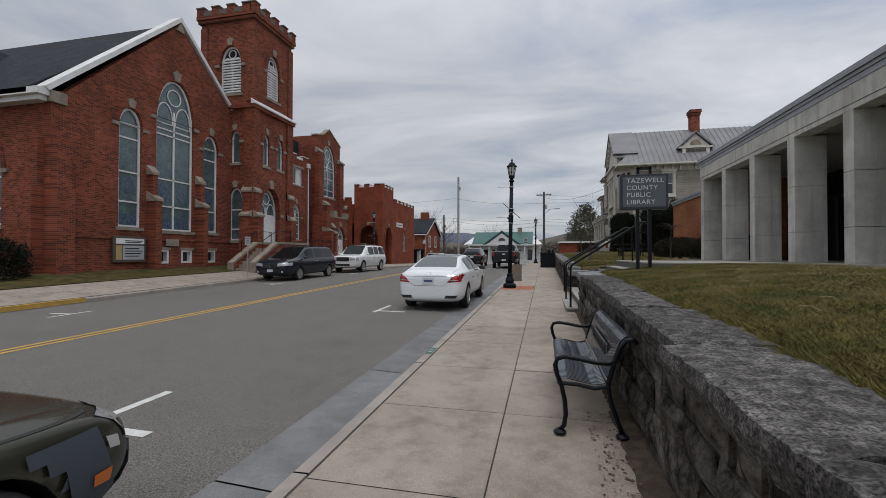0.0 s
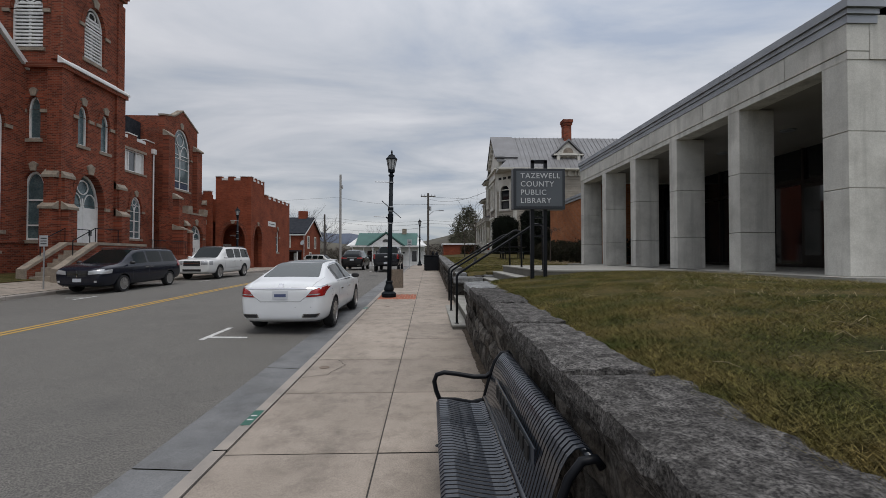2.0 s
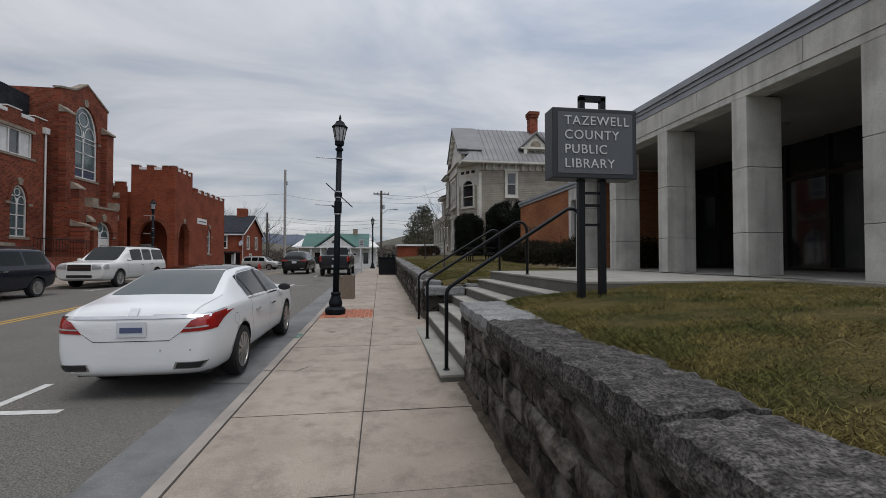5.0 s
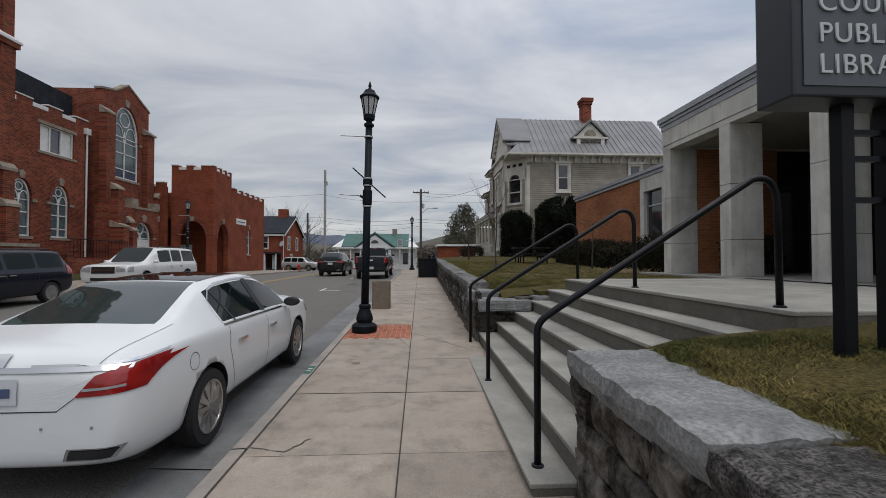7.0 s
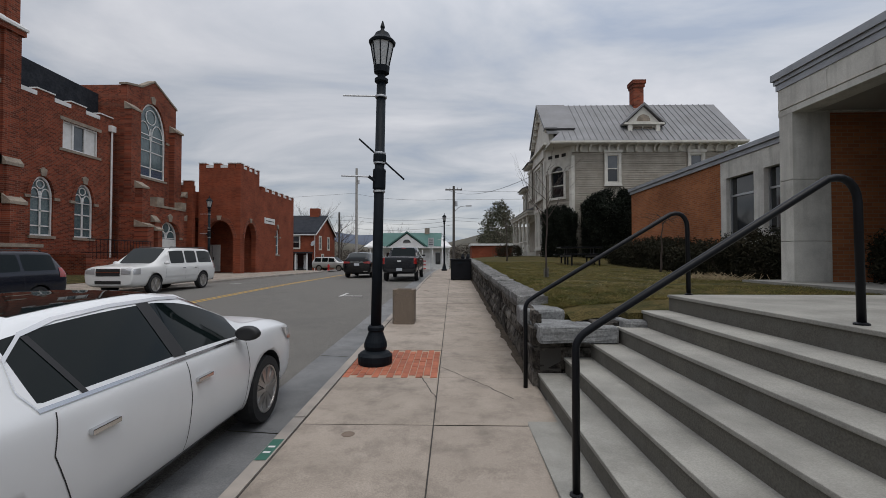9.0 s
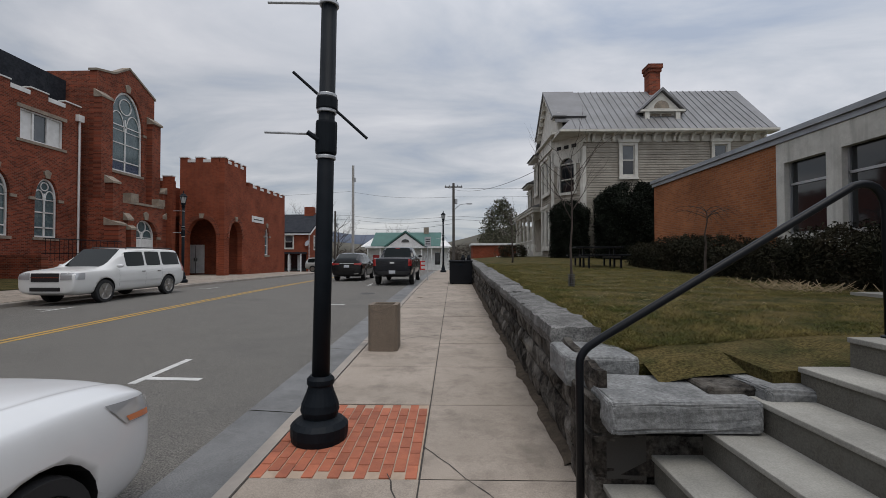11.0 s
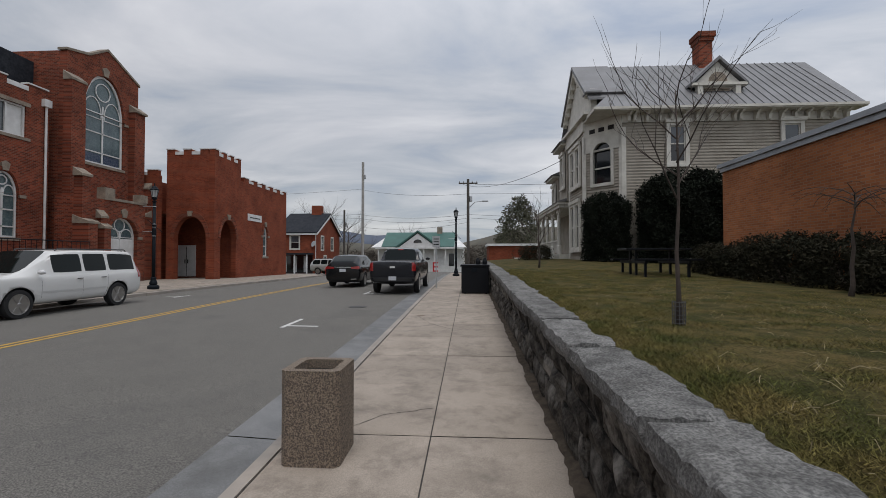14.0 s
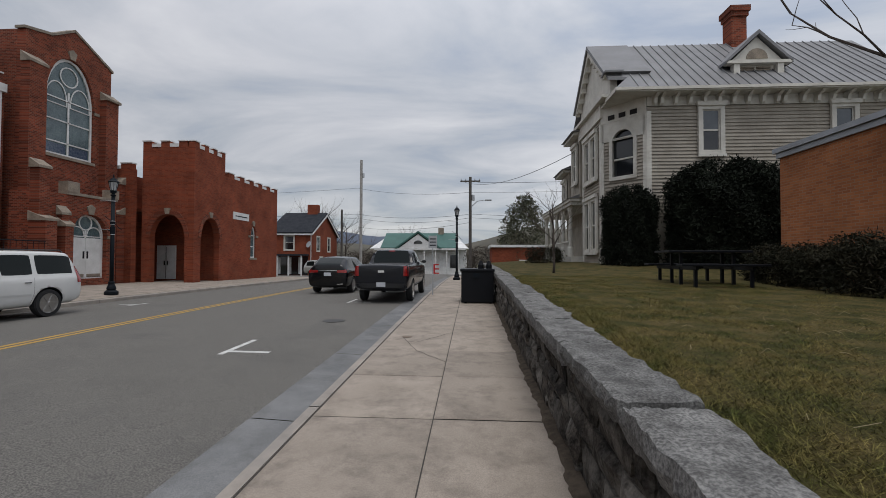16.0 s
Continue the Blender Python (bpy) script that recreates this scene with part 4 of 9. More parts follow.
def merlons(parent, a0, a1, fixed, depth, z, axis, n, h=0.42, cap=WHITE, brick=BRICK_Y, face=1):
    """A battlement along y (axis 'y', at x = fixed) or along x; white-capped."""
    step = (a1 - a0) / (2 * n - 1)
    for i in range(n):
        a, b = a0 + 2 * i * step, a0 + (2 * i + 1) * step
        if axis == "y":
            bm = boxes((fixed - depth, fixed, a, b, z, z + h))
            m = part("merlon", bm, brick, parent)
            bm = boxes((fixed - depth - 0.05, fixed + 0.05, a - 0.03, b + 0.03, z + h, z + h + 0.07))
        else:
            bm = boxes((a, b, fixed, fixed + depth, z, z + h))
            m = part("merlon", bm, brick, parent)
            bm = boxes((a - 0.03, b + 0.03, fixed - 0.05, fixed + depth + 0.05, z + h, z + h + 0.07))
        part("coping", bm, cap, m, "white coping stone")
    for i in range(n - 1):
        a, b = a0 + (2 * i + 1) * step + 0.002, a0 + (2 * i + 2) * step - 0.002
        if axis == "y":
            bm = boxes((fixed - depth * 0.95, fixed + 0.03, a, b, z, z + h * 0.62))
        else:
            bm = boxes((a, b, fixed - 0.03, fixed + depth * 0.95, z, z + h * 0.62))
        part("embrasure_coping", bm, cap, parent, "white coping stone")


# ---- church: nave front ----
church = thing("church", -21, 19, 0.8, "dark red brick Gothic church with leaded pointed windows", "church")
FX = -19.0
E_ = EAST(FX)
W1 = gothic(17.25, 3.0, 1.15, 7.8, 8.6)
W2 = gothic(19.82, 2.95, 2.35, 8.7, 10.85)
W3 = gothic(22.3, 3.0, 1.12, 7.8, 8.62)
BW = [[(a, 1.25), (a + 0.72, 1.25), (a + 0.72, 1.95), (a, 1.95)] for a in (18.72, 20.25, 22.0)]
bm = bmesh.new()
panel(bm, [(13.85, 0.2), (24.3, 0.2), (24.3, 10.3), (20.0, 14.0), (14.4, 8.35), (13.85, 8.2)], [W1, W2, W3, *BW], E_, 0.45)
part("front_wall", bm, BRICK_Y, church)
gothic_window(church, E_, 17.25, 3.0, 1.15, 7.8, 8.6, tracery=0, rails=(4.2, 5.6, 7.2, 7.85))
gothic_window(church, E_, 19.82, 2.95, 2.35, 8.7, 10.85, rails=(4.2, 5.6, 7.9, 8.2))
gothic_window(church, E_, 22.3, 3.0, 1.12, 7.8, 8.62, tracery=0, rails=(4.2, 5.6, 7.2, 7.85))
# dark lower lights and round emblems in the glass
EMBLEM = mat("blue_stained_glass", (0.03, 0.055, 0.10), 0.2, col2=(0.10, 0.13, 0.17), scale=9, spec=0.7)
for yc, zc, r in ((17.25, 5.0, 0.33), (19.25, 4.95, 0.36), (20.4, 4.95, 0.36), (22.3, 5.0, 0.33)):
    bm = bmesh.new()
    prism(bm, [(yc + r * math.cos(i * math.pi / 12), zc + 1.25 * r * math.sin(i * math.pi / 12)) for i in range(24)], E_, -0.17, -0.155)
    part("glass_emblem", bm, EMBLEM, church, "round blue stained-glass emblem")
for yc, w in ((17.25, 0.95), (19.25, 0.98), (20.4, 0.98), (22.3, 0.92)):
    bm = bmesh.new()
    prism(bm, [(yc - w / 2, 3.12), (yc + w / 2, 3.12), (yc + w / 2, 3.62), (yc - w / 2, 3.62)], E_, -0.17, -0.15)
    part("lower_light", bm, EMBLEM, church, "dark open lower light")
for p in BW:
    bm = bmesh.new()
    prism(bm, p, E_, -0.25, -0.23)
    w = part("basement_window", bm, DGLASS, church)
    bm = bmesh.new()
    ring(bm, p, [(p[0][0] + 0.1, p[0][1] + 0.1), (p[1][0] - 0.1, p[1][1] + 0.1), (p[2][0] - 0.1, p[2][1] - 0.1), (p[3][0] + 0.1, p[3][1] - 0.1)], E_, -0.24, 0.01)
    part("frame", bm, WHITE, w, "white painted wooden frame")
    bm = bmesh.new()
    prism(bm, [(p[0][0] - 0.1, 1.95), (p[1][0] + 0.1, 1.95), (p[1][0] + 0.1, 2.08), (p[0][0] - 0.1, 2.08)], E_, 0, 0.05)
    part("lintel", bm, LIME, w)
for a, b in ((18.15, 18.5), (21.2, 21.55)):
    buttress(church, FX, FX + 0.55, a, b, 0.3, 4.4, 5.7)
buttress(church, FX, FX + 0.35, 13.85, 14.55, 0.3, 4.4, 6.3, caps=False)
buttress(church, FX - 1.0, FX - 0.3, 13.4, 13.85, 0.3, 4.4, 6.3, BRICK_X, "y", caps=False)
buttress(church, FX - 4.6, FX - 3.9, 13.2, 13.85, 0.3, 3.4, 4.4, BRICK_X, "y")
# plinth
bm = boxes((FX, FX + 0.09, 14.55, 24.0, 0.2, 1.12), (FX, FX + 0.06, 14.55, 24.0, 2.42, 2.55))
part("plinth", bm, BRICK_Y, church)
# raking white coping and kneeler
for a, b in (((13.7, 8.15), (20.0, 14.15)), ((24.3, 10.35), (20.0, 14.15))):
    bm = bmesh.new()
    dx, dz = b[0] - a[0], b[1] - a[1]
    ln = math.hypot(dx, dz)
    nx, nz = (-dz / ln, dx / ln) if dx > 0 else (dz / ln, -dx / ln)
    prism(bm, [a, b, (b[0] + nx * 0.0, b[1] + 0.26), (a[0] + nx * 0.2, a[1] + nz * 0.2)], E_, -0.5, 0.12)
    part("raking_coping", bm, WHITE, church, "white painted raking coping")
bm = bmesh.new()
prism(bm, [(19.72, 13.6), (20.28, 13.6), (20.0, 14.1)], E_, 0, 0.1)
part("apex_stone", bm, LIME, church)
bm = boxes((FX - 0.25, FX + 0.14, 13.75, 14.35, 7.75, 8.2))
part("kneeler", bm, LIME, church)
# south side wall, white cornice and roof
S_ = SOUTH(13.85)
SW = [gothic(x, 2.9, 1.2, 5.2, 6.2) for x in (-22.2, -26.5)]
bm = bmesh.new()
panel(bm, [(-34, 0.2), (FX - 0.45, 0.2), (FX - 0.45, 7.75), (-34, 7.75)], SW, S_, 0.45)
part("side_wall", bm, BRICK_X, church)
for x in (-22.2, -26.5):
    gothic_window(church, S_, x, 2.9, 1.2, 5.2, 6.2, tracery=0, rails=(3.6, 4.9))
bm = boxes((-34, FX - 0.1, 13.45, 13.85, 7.75, 7.95), (-34, FX + 0.05, 13.3, 13.85, 7.95, 8.2))
part("cornice", bm, WHITE, church, "white painted wooden cornice")
bm = bmesh.new()
prism(bm, [(13.3, 8.2), (20.0, 14.05), (24.6, 10.1), (24.6, 9.8), (20.0, 13.75), (13.3, 8.0)], ((FX - 0.5, 0, 0), (0, 1, 0), (0, 0, 1), (-1, 0, 0)), 0, 14)
part("roof", bm, ROOF, church, "dark slate-shingled roof")
bm = bmesh.new()
prism(bm, [(-33, 8.2), (-24, 8.2), (-28.5, 12.6)], ((0, 13.4, 0), (1, 0, 0), (0, 0, 1), (0, 1, 0)), 0, 7)
part("cross_roof", bm, ROOF, church)
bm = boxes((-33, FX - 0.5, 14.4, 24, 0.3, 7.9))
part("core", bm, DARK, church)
# notice board on the front wall, its writing too small to read
board = thing("notice_board", FX + 0.2, 17.1, 1.5, "framed church notice board with small lettering", "notice board")
bm = boxes((FX + 0.09, FX + 0.2, 16.3, 17.95, 1.35, 2.55), bevel=0.015)
part("case", bm, mat("board_case", (0.07, 0.055, 0.045), 0.6), board)
bm = boxes((FX + 0.2, FX + 0.215, 16.42, 17.83, 2.2, 2.45))
part("header_panel", bm, WHITE, board)
bm = boxes((FX + 0.2, FX + 0.215, 16.75, 17.83, 1.47, 2.12))
part("letter_panel", bm, mat("letter_panel", (0.35, 0.37, 0.38), 0.4), board)
bm = boxes((FX + 0.2, FX + 0.215, 16.42, 16.7, 1.47, 2.12))
part("emblem_panel", bm, mat("gold_panel", (0.38, 0.27, 0.12), 0.5), board)
bm = bmesh.new()
for i, z in enumerate((2.35, 2.28, 2.0, 1.88, 1.76, 1.64)):
    box(bm, FX + 0.216, FX + 0.222, 16.85, 17.75 - 0.1 * (i % 3), z - 0.025, z + 0.012)
part("lettering_bar", bm, BLACK, board)
plaque = thing("plaque", FX + 0.1, 19.6, 2.2, "small pale stone wall plaque", "plaque")
part("slab", boxes((FX + 0.065, FX + 0.10, 19.2, 20.0, 2.15, 2.52), bevel=0.01), LIME, plaque)

# ---- tower ----
tower = thing("church_tower", -19, 26, 0.9, "square battlemented brick bell tower with louvred openings", "tower")
TX, TY0, TY1, TXB = -17.4, 23.95, 28.0, -21.2
T_E, T_S = EAST(TX), SOUTH(TY0)
LV = gothic(25.95, 11.9, 1.35, 13.6, 14.75)
M1, M2 = gothic(25.25, 7.4, 0.6, 8.8, 9.4), gothic(26.75, 7.4, 0.6, 8.8, 9.4)
DR = gothic(25.75, 2.1, 2.0, 4.4, 6.0)
bm = bmesh.new()
panel(bm, [(TY0, 0.3), (TY1, 0.3), (TY1, 16.7), (TY0, 16.7)], [LV, M1, M2, DR], T_E, 0.45)
part("front_wall", bm, BRICK_Y, tower)
SLV = gothic(-19.05, 11.75, 1.5, 13.6, 14.75)
SM, SL_ = gothic(-18.65, 7.4, 0.6, 8.8, 9.4), gothic(-18.6, 2.6, 0.95, 5.1, 5.85)
bm = bmesh.new()
panel(bm, [(TXB, 0.3), (TX - 0.45, 0.3), (TX - 0.45, 16.7), (TXB, 16.7)], [SLV, SM, SL_], T_S, 0.45)
part("side_wall", bm, BRICK_X, tower)
bm = boxes((TXB, TXB + 0.4, TY0 + 0.45, TY1, 0.3, 16.7), (TXB + 0.4, TX - 0.45, TY1 - 0.4, TY1, 0.3, 16.7))
part("back_wall", bm, BRICK_X, tower)
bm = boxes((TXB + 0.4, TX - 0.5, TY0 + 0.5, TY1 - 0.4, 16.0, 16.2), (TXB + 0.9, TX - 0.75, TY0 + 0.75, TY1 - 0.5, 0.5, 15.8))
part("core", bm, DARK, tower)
gothic_window(tower, T_E, 25.25, 7.4, 0.6, 8.8, 9.4, tracery=0, frame_w=0.07)
gothic_window(tower, T_E, 26.75, 7.4, 0.6, 8.8, 9.4, tracery=0, frame_w=0.07)
gothic_window(tower, T_S, -18.65, 7.4, 0.6, 8.8, 9.4, tracery=0, frame_w=0.07)
gothic_window(tower, T_S, -18.6, 2.6, 0.95, 5.1, 5.85, tracery=0, rails=(3.3, 4.5))
for fr, cx, poly, w in ((T_E, 25.95, LV, 1.35), (T_S, -19.05, SLV, 1.5)):
    v0 = min(p[1] for p in poly)
    _, lw = gothic_window(tower, fr, cx, v0, w, 13.6, 14.75, name="belfry_louvre", glass=DARK, depth=0.2)
    for i in range(13):
        z = v0 + 0.12 + i * 0.17
        half = w / 2 - 0.08 if z < 13.6 else (w / 2 - 0.06) * max(0.1, 1 - ((z - 13.6) / 1.0) ** 1.4)
        bm = bmesh.new()
        prism(bm, [(cx - half, z), (cx + half, z), (cx + half, z + 0.09), (cx - half, z + 0.09)], fr, -0.19, -0.11)
        part("slat", bm, WHITE, lw)
_, td = gothic_window(tower, T_E, 25.75, 2.1, 2.0, 4.4, 6.0, name="tower_door", rails=(4.3,), sill=False, depth=0.4, tracery=2)
for a, b in ((24.78, 25.74), (25.76, 26.72)):
    bm = boxes((TX - 0.40, TX - 0.34, a, b, 2.12, 4.27), bevel=0.01)
    lf = part("door_leaf", bm, WHITE, td, "white painted panelled door leaf")
    bm = boxes((TX - 0.345, TX - 0.325, (a + b) / 2 - 0.1, (a + b) / 2 - 0.04, 2.9, 3.2), (TX - 0.345, TX - 0.325, (a + b) / 2 + 0.04, (a + b) / 2 + 0.1, 2.9, 3.2))
    part("door_light", bm, DGLASS, lf)
# corner strips, belt, battlements
bm = boxes((TX, TX + 0.12, TY0 - 0.12, TY0 + 0.55, 0.3, 10.9), (TX, TX + 0.12, TY1 - 0.55, TY1 + 0.12, 0.3, 10.9), (TX, TX + 0.08, TY0 - 0.08, TY0 + 0.45, 11.2, 16.0), (TX, TX + 0.08, TY1 - 0.45, TY1 + 0.08, 11.2, 16.0))
part("corner_strip", bm, BRICK_Y, tower)
bm = boxes((TX - 0.55, TX, TY0 - 0.12, TY0, 0.3, 10.9), (TXB, TXB + 0.6, TY0 - 0.12, TY0, 0.3, 10.9), (TX - 0.45, TX, TY0 - 0.08, TY0, 11.2, 16.0), (TXB, TXB + 0.5, TY0 - 0.08, TY0, 11.2, 16.0))
part("corner_strip", bm, BRICK_X, tower)
bm = boxes((TXB - 0.2, TX + 0.22, TY0 - 0.22, TY1 + 0.22, 10.75, 10.95))
part("belt_course", bm, BRICK_Y, tower)
bm = bmesh.new()
prism(bm, [(TX, 11.3), (TX + 0.3, 11.05), (TX + 0.3, 10.95), (TX, 10.95)], ((0, TY0 - 0.25, 0), (1, 0, 0), (0, 0, 1), (0, 1, 0)), 0, TY1 - TY0 + 0.5)
part("belt_coping", bm, WHITE, tower, "white sloping belt coping")
bm = boxes((TXB - 0.15, TX + 0.15, TY0 - 0.15, TY1 + 0.15, 16.3, 16.5), (TXB - 0.22, TX + 0.22, TY0 - 0.22, TY1 + 0.22, 16.5, 16.72))
part("cornice", bm, BRICK_Y, tower)
STONECAP = mat("dark_weathered_stone", (0.14, 0.115, 0.095), 0.9, col2=(0.09, 0.075, 0.065), scale=3)
merlons(tower, TY0 - 0.2, TY1 + 0.2, TX + 0.2, 0.3, 16.72, "y", 5, 0.5, STONECAP)
merlons(tower, TXB - 0.2, TX - 0.16, TY0 - 0.2, 0.3, 16.72, "x", 4, 0.5, STONECAP, BRICK_X)
for a, b in ((TY0 - 0.05, TY0 + 0.5), (TY1 - 0.5, TY1 + 0.1)):
    buttress(tower, TX, TX + 0.42, a, b, 0.3, 4.1, 5.6)
buttress(tower, TX - 0.6, TX, TY0 - 0.42, TY0, 0.3, 4.1, 5.6, BRICK_X, "y")
# entrance stair with stone cheeks and an iron rail
stair = thing("church_stair", -16.4, 23.5, 0.9, "stone church steps between sloped cheek walls", "steps")
zs = z_church(-16.2, 21.9)
rise = (2.1 - zs) / 7
for i in range(7):
    bm = boxes((-16.95, -15.85, 21.9 + 0.29 * i, 21.9 + 0.29 * (i + 1) + 0.02 if i < 6 else 27.2, zs - 0.4, zs + rise * (i + 1)), bevel=0.01)
    part("step" if i < 6 else "landing", bm, LIME, stair)
for a, b in ((-17.25, -16.97), (-15.83, -15.55)):
    bm = bmesh.new()
    prism(bm, [(21.75, zs - 0.4), (27.3, zs - 0.4), (27.3, 2.35), (23.85, 2.35), (21.75, zs + 0.45)], ((a, 0, 0), (0, 1, 0), (0, 0, 1), (1, 0, 0)), 0, b - a)
    ck = part("cheek_wall", bm, BRICK_Y, stair)
    bm = bmesh.new()
    prism(bm, [(21.68, zs - 0.2), (21.78, zs - 0.2), (21.78, zs + 0.45), (23.87, 2.36), (27.35, 2.36), (27.35, 2.49), (23.82, 2.49), (21.68, zs + 0.52)], ((a - 0.04, 0, 0), (0, 1, 0), (0, 0, 1), (1, 0, 0)), 0, b - a + 0.08)
    part("cheek_cap", bm, LIME, ck)
for x in (-17.1, -15.7):
    bm = bmesh.new()
    tube(bm, ((x, 22.6, zs + 1.1), (x, 22.6, zs + 1.75), (x, 23.9, 3.15), (x, 25.4, 3.15), (x, 25.4, 2.4)), 0.022, 8)
    tube(bm, ((x, 23.9, 2.4), (x, 23.9, 3.15)), 0.018, 6)
    part("iron_rail", bm, IRON, stair)

# ---- wing between tower and school ----
wing = thing("church_wing", -23.5, 34, 0.9, "recessed two-storey brick wing with battlements", "building")
WX = -23.0
WE = EAST(WX)
bm = bmesh.new()
A1, A2 = gothic(35.0, 3.2, 1.35, 5.4, 6.5), gothic(37.75, 3.2, 1.35, 5.4, 6.5)
A0 = gothic(32.2, 3.2, 1.35, 5.4, 6.5)
RW = [(36.2, 8.4), (38.75, 8.4), (38.75, 10.05), (36.2, 10.05)]
panel(bm, [(28.0, 0.3), (40.0, 0.3), (40.0, 10.9), (28.0, 10.9)], [A0, A1, A2, RW], WE, 0.4)
part("front_wall", bm, BRICK_Y, wing)
for cx in (32.2, 35.0, 37.75):
    gothic_window(wing, WE, cx, 3.2, 1.35, 5.4, 6.5, tracery=2, rails=(3.75, 4.6))
bm = bmesh.new()
prism(bm, RW, WE, -0.2, -0.18)
rw = part("window", bm, SKYGLASS, wing, "wide white-framed casement window")
bm = bmesh.new()
ring(bm, RW, [(36.29, 8.49), (38.66, 8.49), (38.66, 9.96), (36.29, 9.96)], WE, -0.2, -0.08)
for u in (37.0, 37.85):
    prism(bm, [(u - 0.05, 8.45), (u + 0.05, 8.45), (u + 0.05, 10.0), (u - 0.05, 10.0)], WE, -0.2, -0.1)
part("frame", bm, WHITE, rw)
for u0, u1 in ((36.3, 36.95), (37.9, 38.65)):
    bm = bmesh.new()
    prism(bm, [(u0, 8.5), (u1, 8.5), (u1, 9.95), (u0, 9.95)], WE, -0.178, -0.17)
    part("curtain", bm, WHITE, rw, "pale curtain behind the glass")
bm = bmesh.new()
prism(bm, [(36.0, 8.25), (38.95, 8.25), (38.95, 8.4), (36.0, 8.4)], WE, 0, 0.06)
part("sill", bm, LIME, rw)
bm = bmesh.new()
prism(bm, [(36.0, 10.05), (38.95, 10.05), (38.95, 10.25), (36.0, 10.25)], WE, 0, 0.04)
part("lintel", bm, LIME, rw)
merlons(wing, 28.2, 39.9, WX, 0.35, 10.9, "y", 6, 0.38)
bm = boxes((WX - 8, WX - 0.4, 28.1, 40, 0.3, 10.8))
part("core", bm, DARK, wing)
bm = bmesh.new()
prism(bm, [(28.0, 10.6), (40.5, 10.6), (40.5, 13.2), (34.0, 13.4)], ((WX - 1.5, 0, 0), (0, 1, 0), (0, 0, 1), (-1, 0, 0)), 0, 8)
part("roof", bm, ROOF, wing, "dark slate roof behind the parapet")
bm = bmesh.new()
tube(bm, ((WX + 0.09, 39.75, 1.0), (WX + 0.09, 39.75, 10.5)), 0.06, 10)
part("downpipe", bm, WHITE, wing, "white rainwater pipe")
part("hopper", boxes((WX + 0.0, WX + 0.22, 39.55, 39.95, 10.35, 10.75)), WHITE, wing)
for d in ((WX, WX + 3.4, 34.0, 34.35, 0.5, 2.2), (WX, WX + 3.4, 39.0, 39.3, 0.5, 2.0)):
    part("area_wall", boxes(d), BRICK_X, wing)
bm = bmesh.new()
tube(bm, ((WX + 0.5, 37.0, 2.3), (WX + 3.3, 37.0, 2.3)), 0.02, 6)
tube(bm, ((WX + 3.3, 34.2, 3.0), (WX + 3.3, 39.1, 3.0)), 0.025, 6)
for i in range(20):
    y = 34.3 + 0.25 * i
    tube(bm, ((WX + 3.3, y, 1.9), (WX + 3.3, y, 3.0)), 0.012, 5)
part("iron_rail", bm, IRON, wing)
bm = boxes((WX, WX + 3.4, 34.35, 39.0, 0.5, 1.9))
part("terrace", bm, BRICK_Y, wing)

# ---- gabled entrance block ----
gable = thing("gabled_entrance", -24, 43, 0.9, "tall gabled brick block with one large pointed window", "building")
GX = -22.5
GE = EAST(GX)
GW = gothic(43.05, 7.85, 2.95, 10.9, 13.35, 9)
bm = bmesh.new()
panel(bm, [(40.5, 0.3), (45.75, 0.3), (45.75, 13.85), (43.5, 15.0), (42.9, 15.0), (41.9, 14.2), (40.5, 13.9)], [GW], GE, 0.45)
part("front_wall", bm, BRICK_Y, gable)
gothic_window(gable, GE, 43.05, 7.85, 2.95, 10.9, 13.35, rails=(8.6, 9.8, 11.0), frame_w=0.12)
for yc in (42.35, 43.75):
    bm = bmesh.new()
    prism(bm, [(yc - 0.58, 8.0), (yc + 0.58, 8.0), (yc + 0.58, 8.5), (yc - 0.58, 8.5)], GE, -0.17, -0.15)
    part("lower_light", bm, EMBLEM, gable)
bm = boxes((GX - 8, GX - 0.45, 40.5, 40.95, 0.3, 13.85), (GX - 8, GX - 0.45, 45.3, 45.75, 0.3, 13.85), (GX - 8, GX - 0.5, 41, 45.3, 0.3, 13.2))
part("side_wall", bm, BRICK_X, gable)
bm = boxes((GX, GX + 0.5, 40.3, 41.2, 0.3, 12.2), (GX, GX + 0.4, 45.0, 45.9, 0.3, 11.9))
part("pilaster", bm, BRICK_Y, gable)
for a, b, z in ((40.3, 41.2, 12.2), (45.0, 45.9, 11.9)):
    bm = bmesh.new()
    prism(bm, [(GX, z + 0.45), (GX + 0.55, z + 0.05), (GX + 0.55, z - 0.08), (GX, z - 0.08)], ((0, a - 0.05, 0), (1, 0, 0), (0, 0, 1), (0, 1, 0)), 0, b - a + 0.1)
    part("weathering", bm, LIME, gable)
for a, b in (((40.4, 13.85), (41.9, 14.2)), ((41.9, 14.2), (43.2, 15.05)), ((45.85, 13.8), (43.2, 15.05))):
    bm = bmesh.new()
    prism(bm, [a, b, (b[0], b[1] + 0.14), (a[0], a[1] + 0.14)], GE, -0.5, 0.06)
    part("coping", bm, LIME, gable)
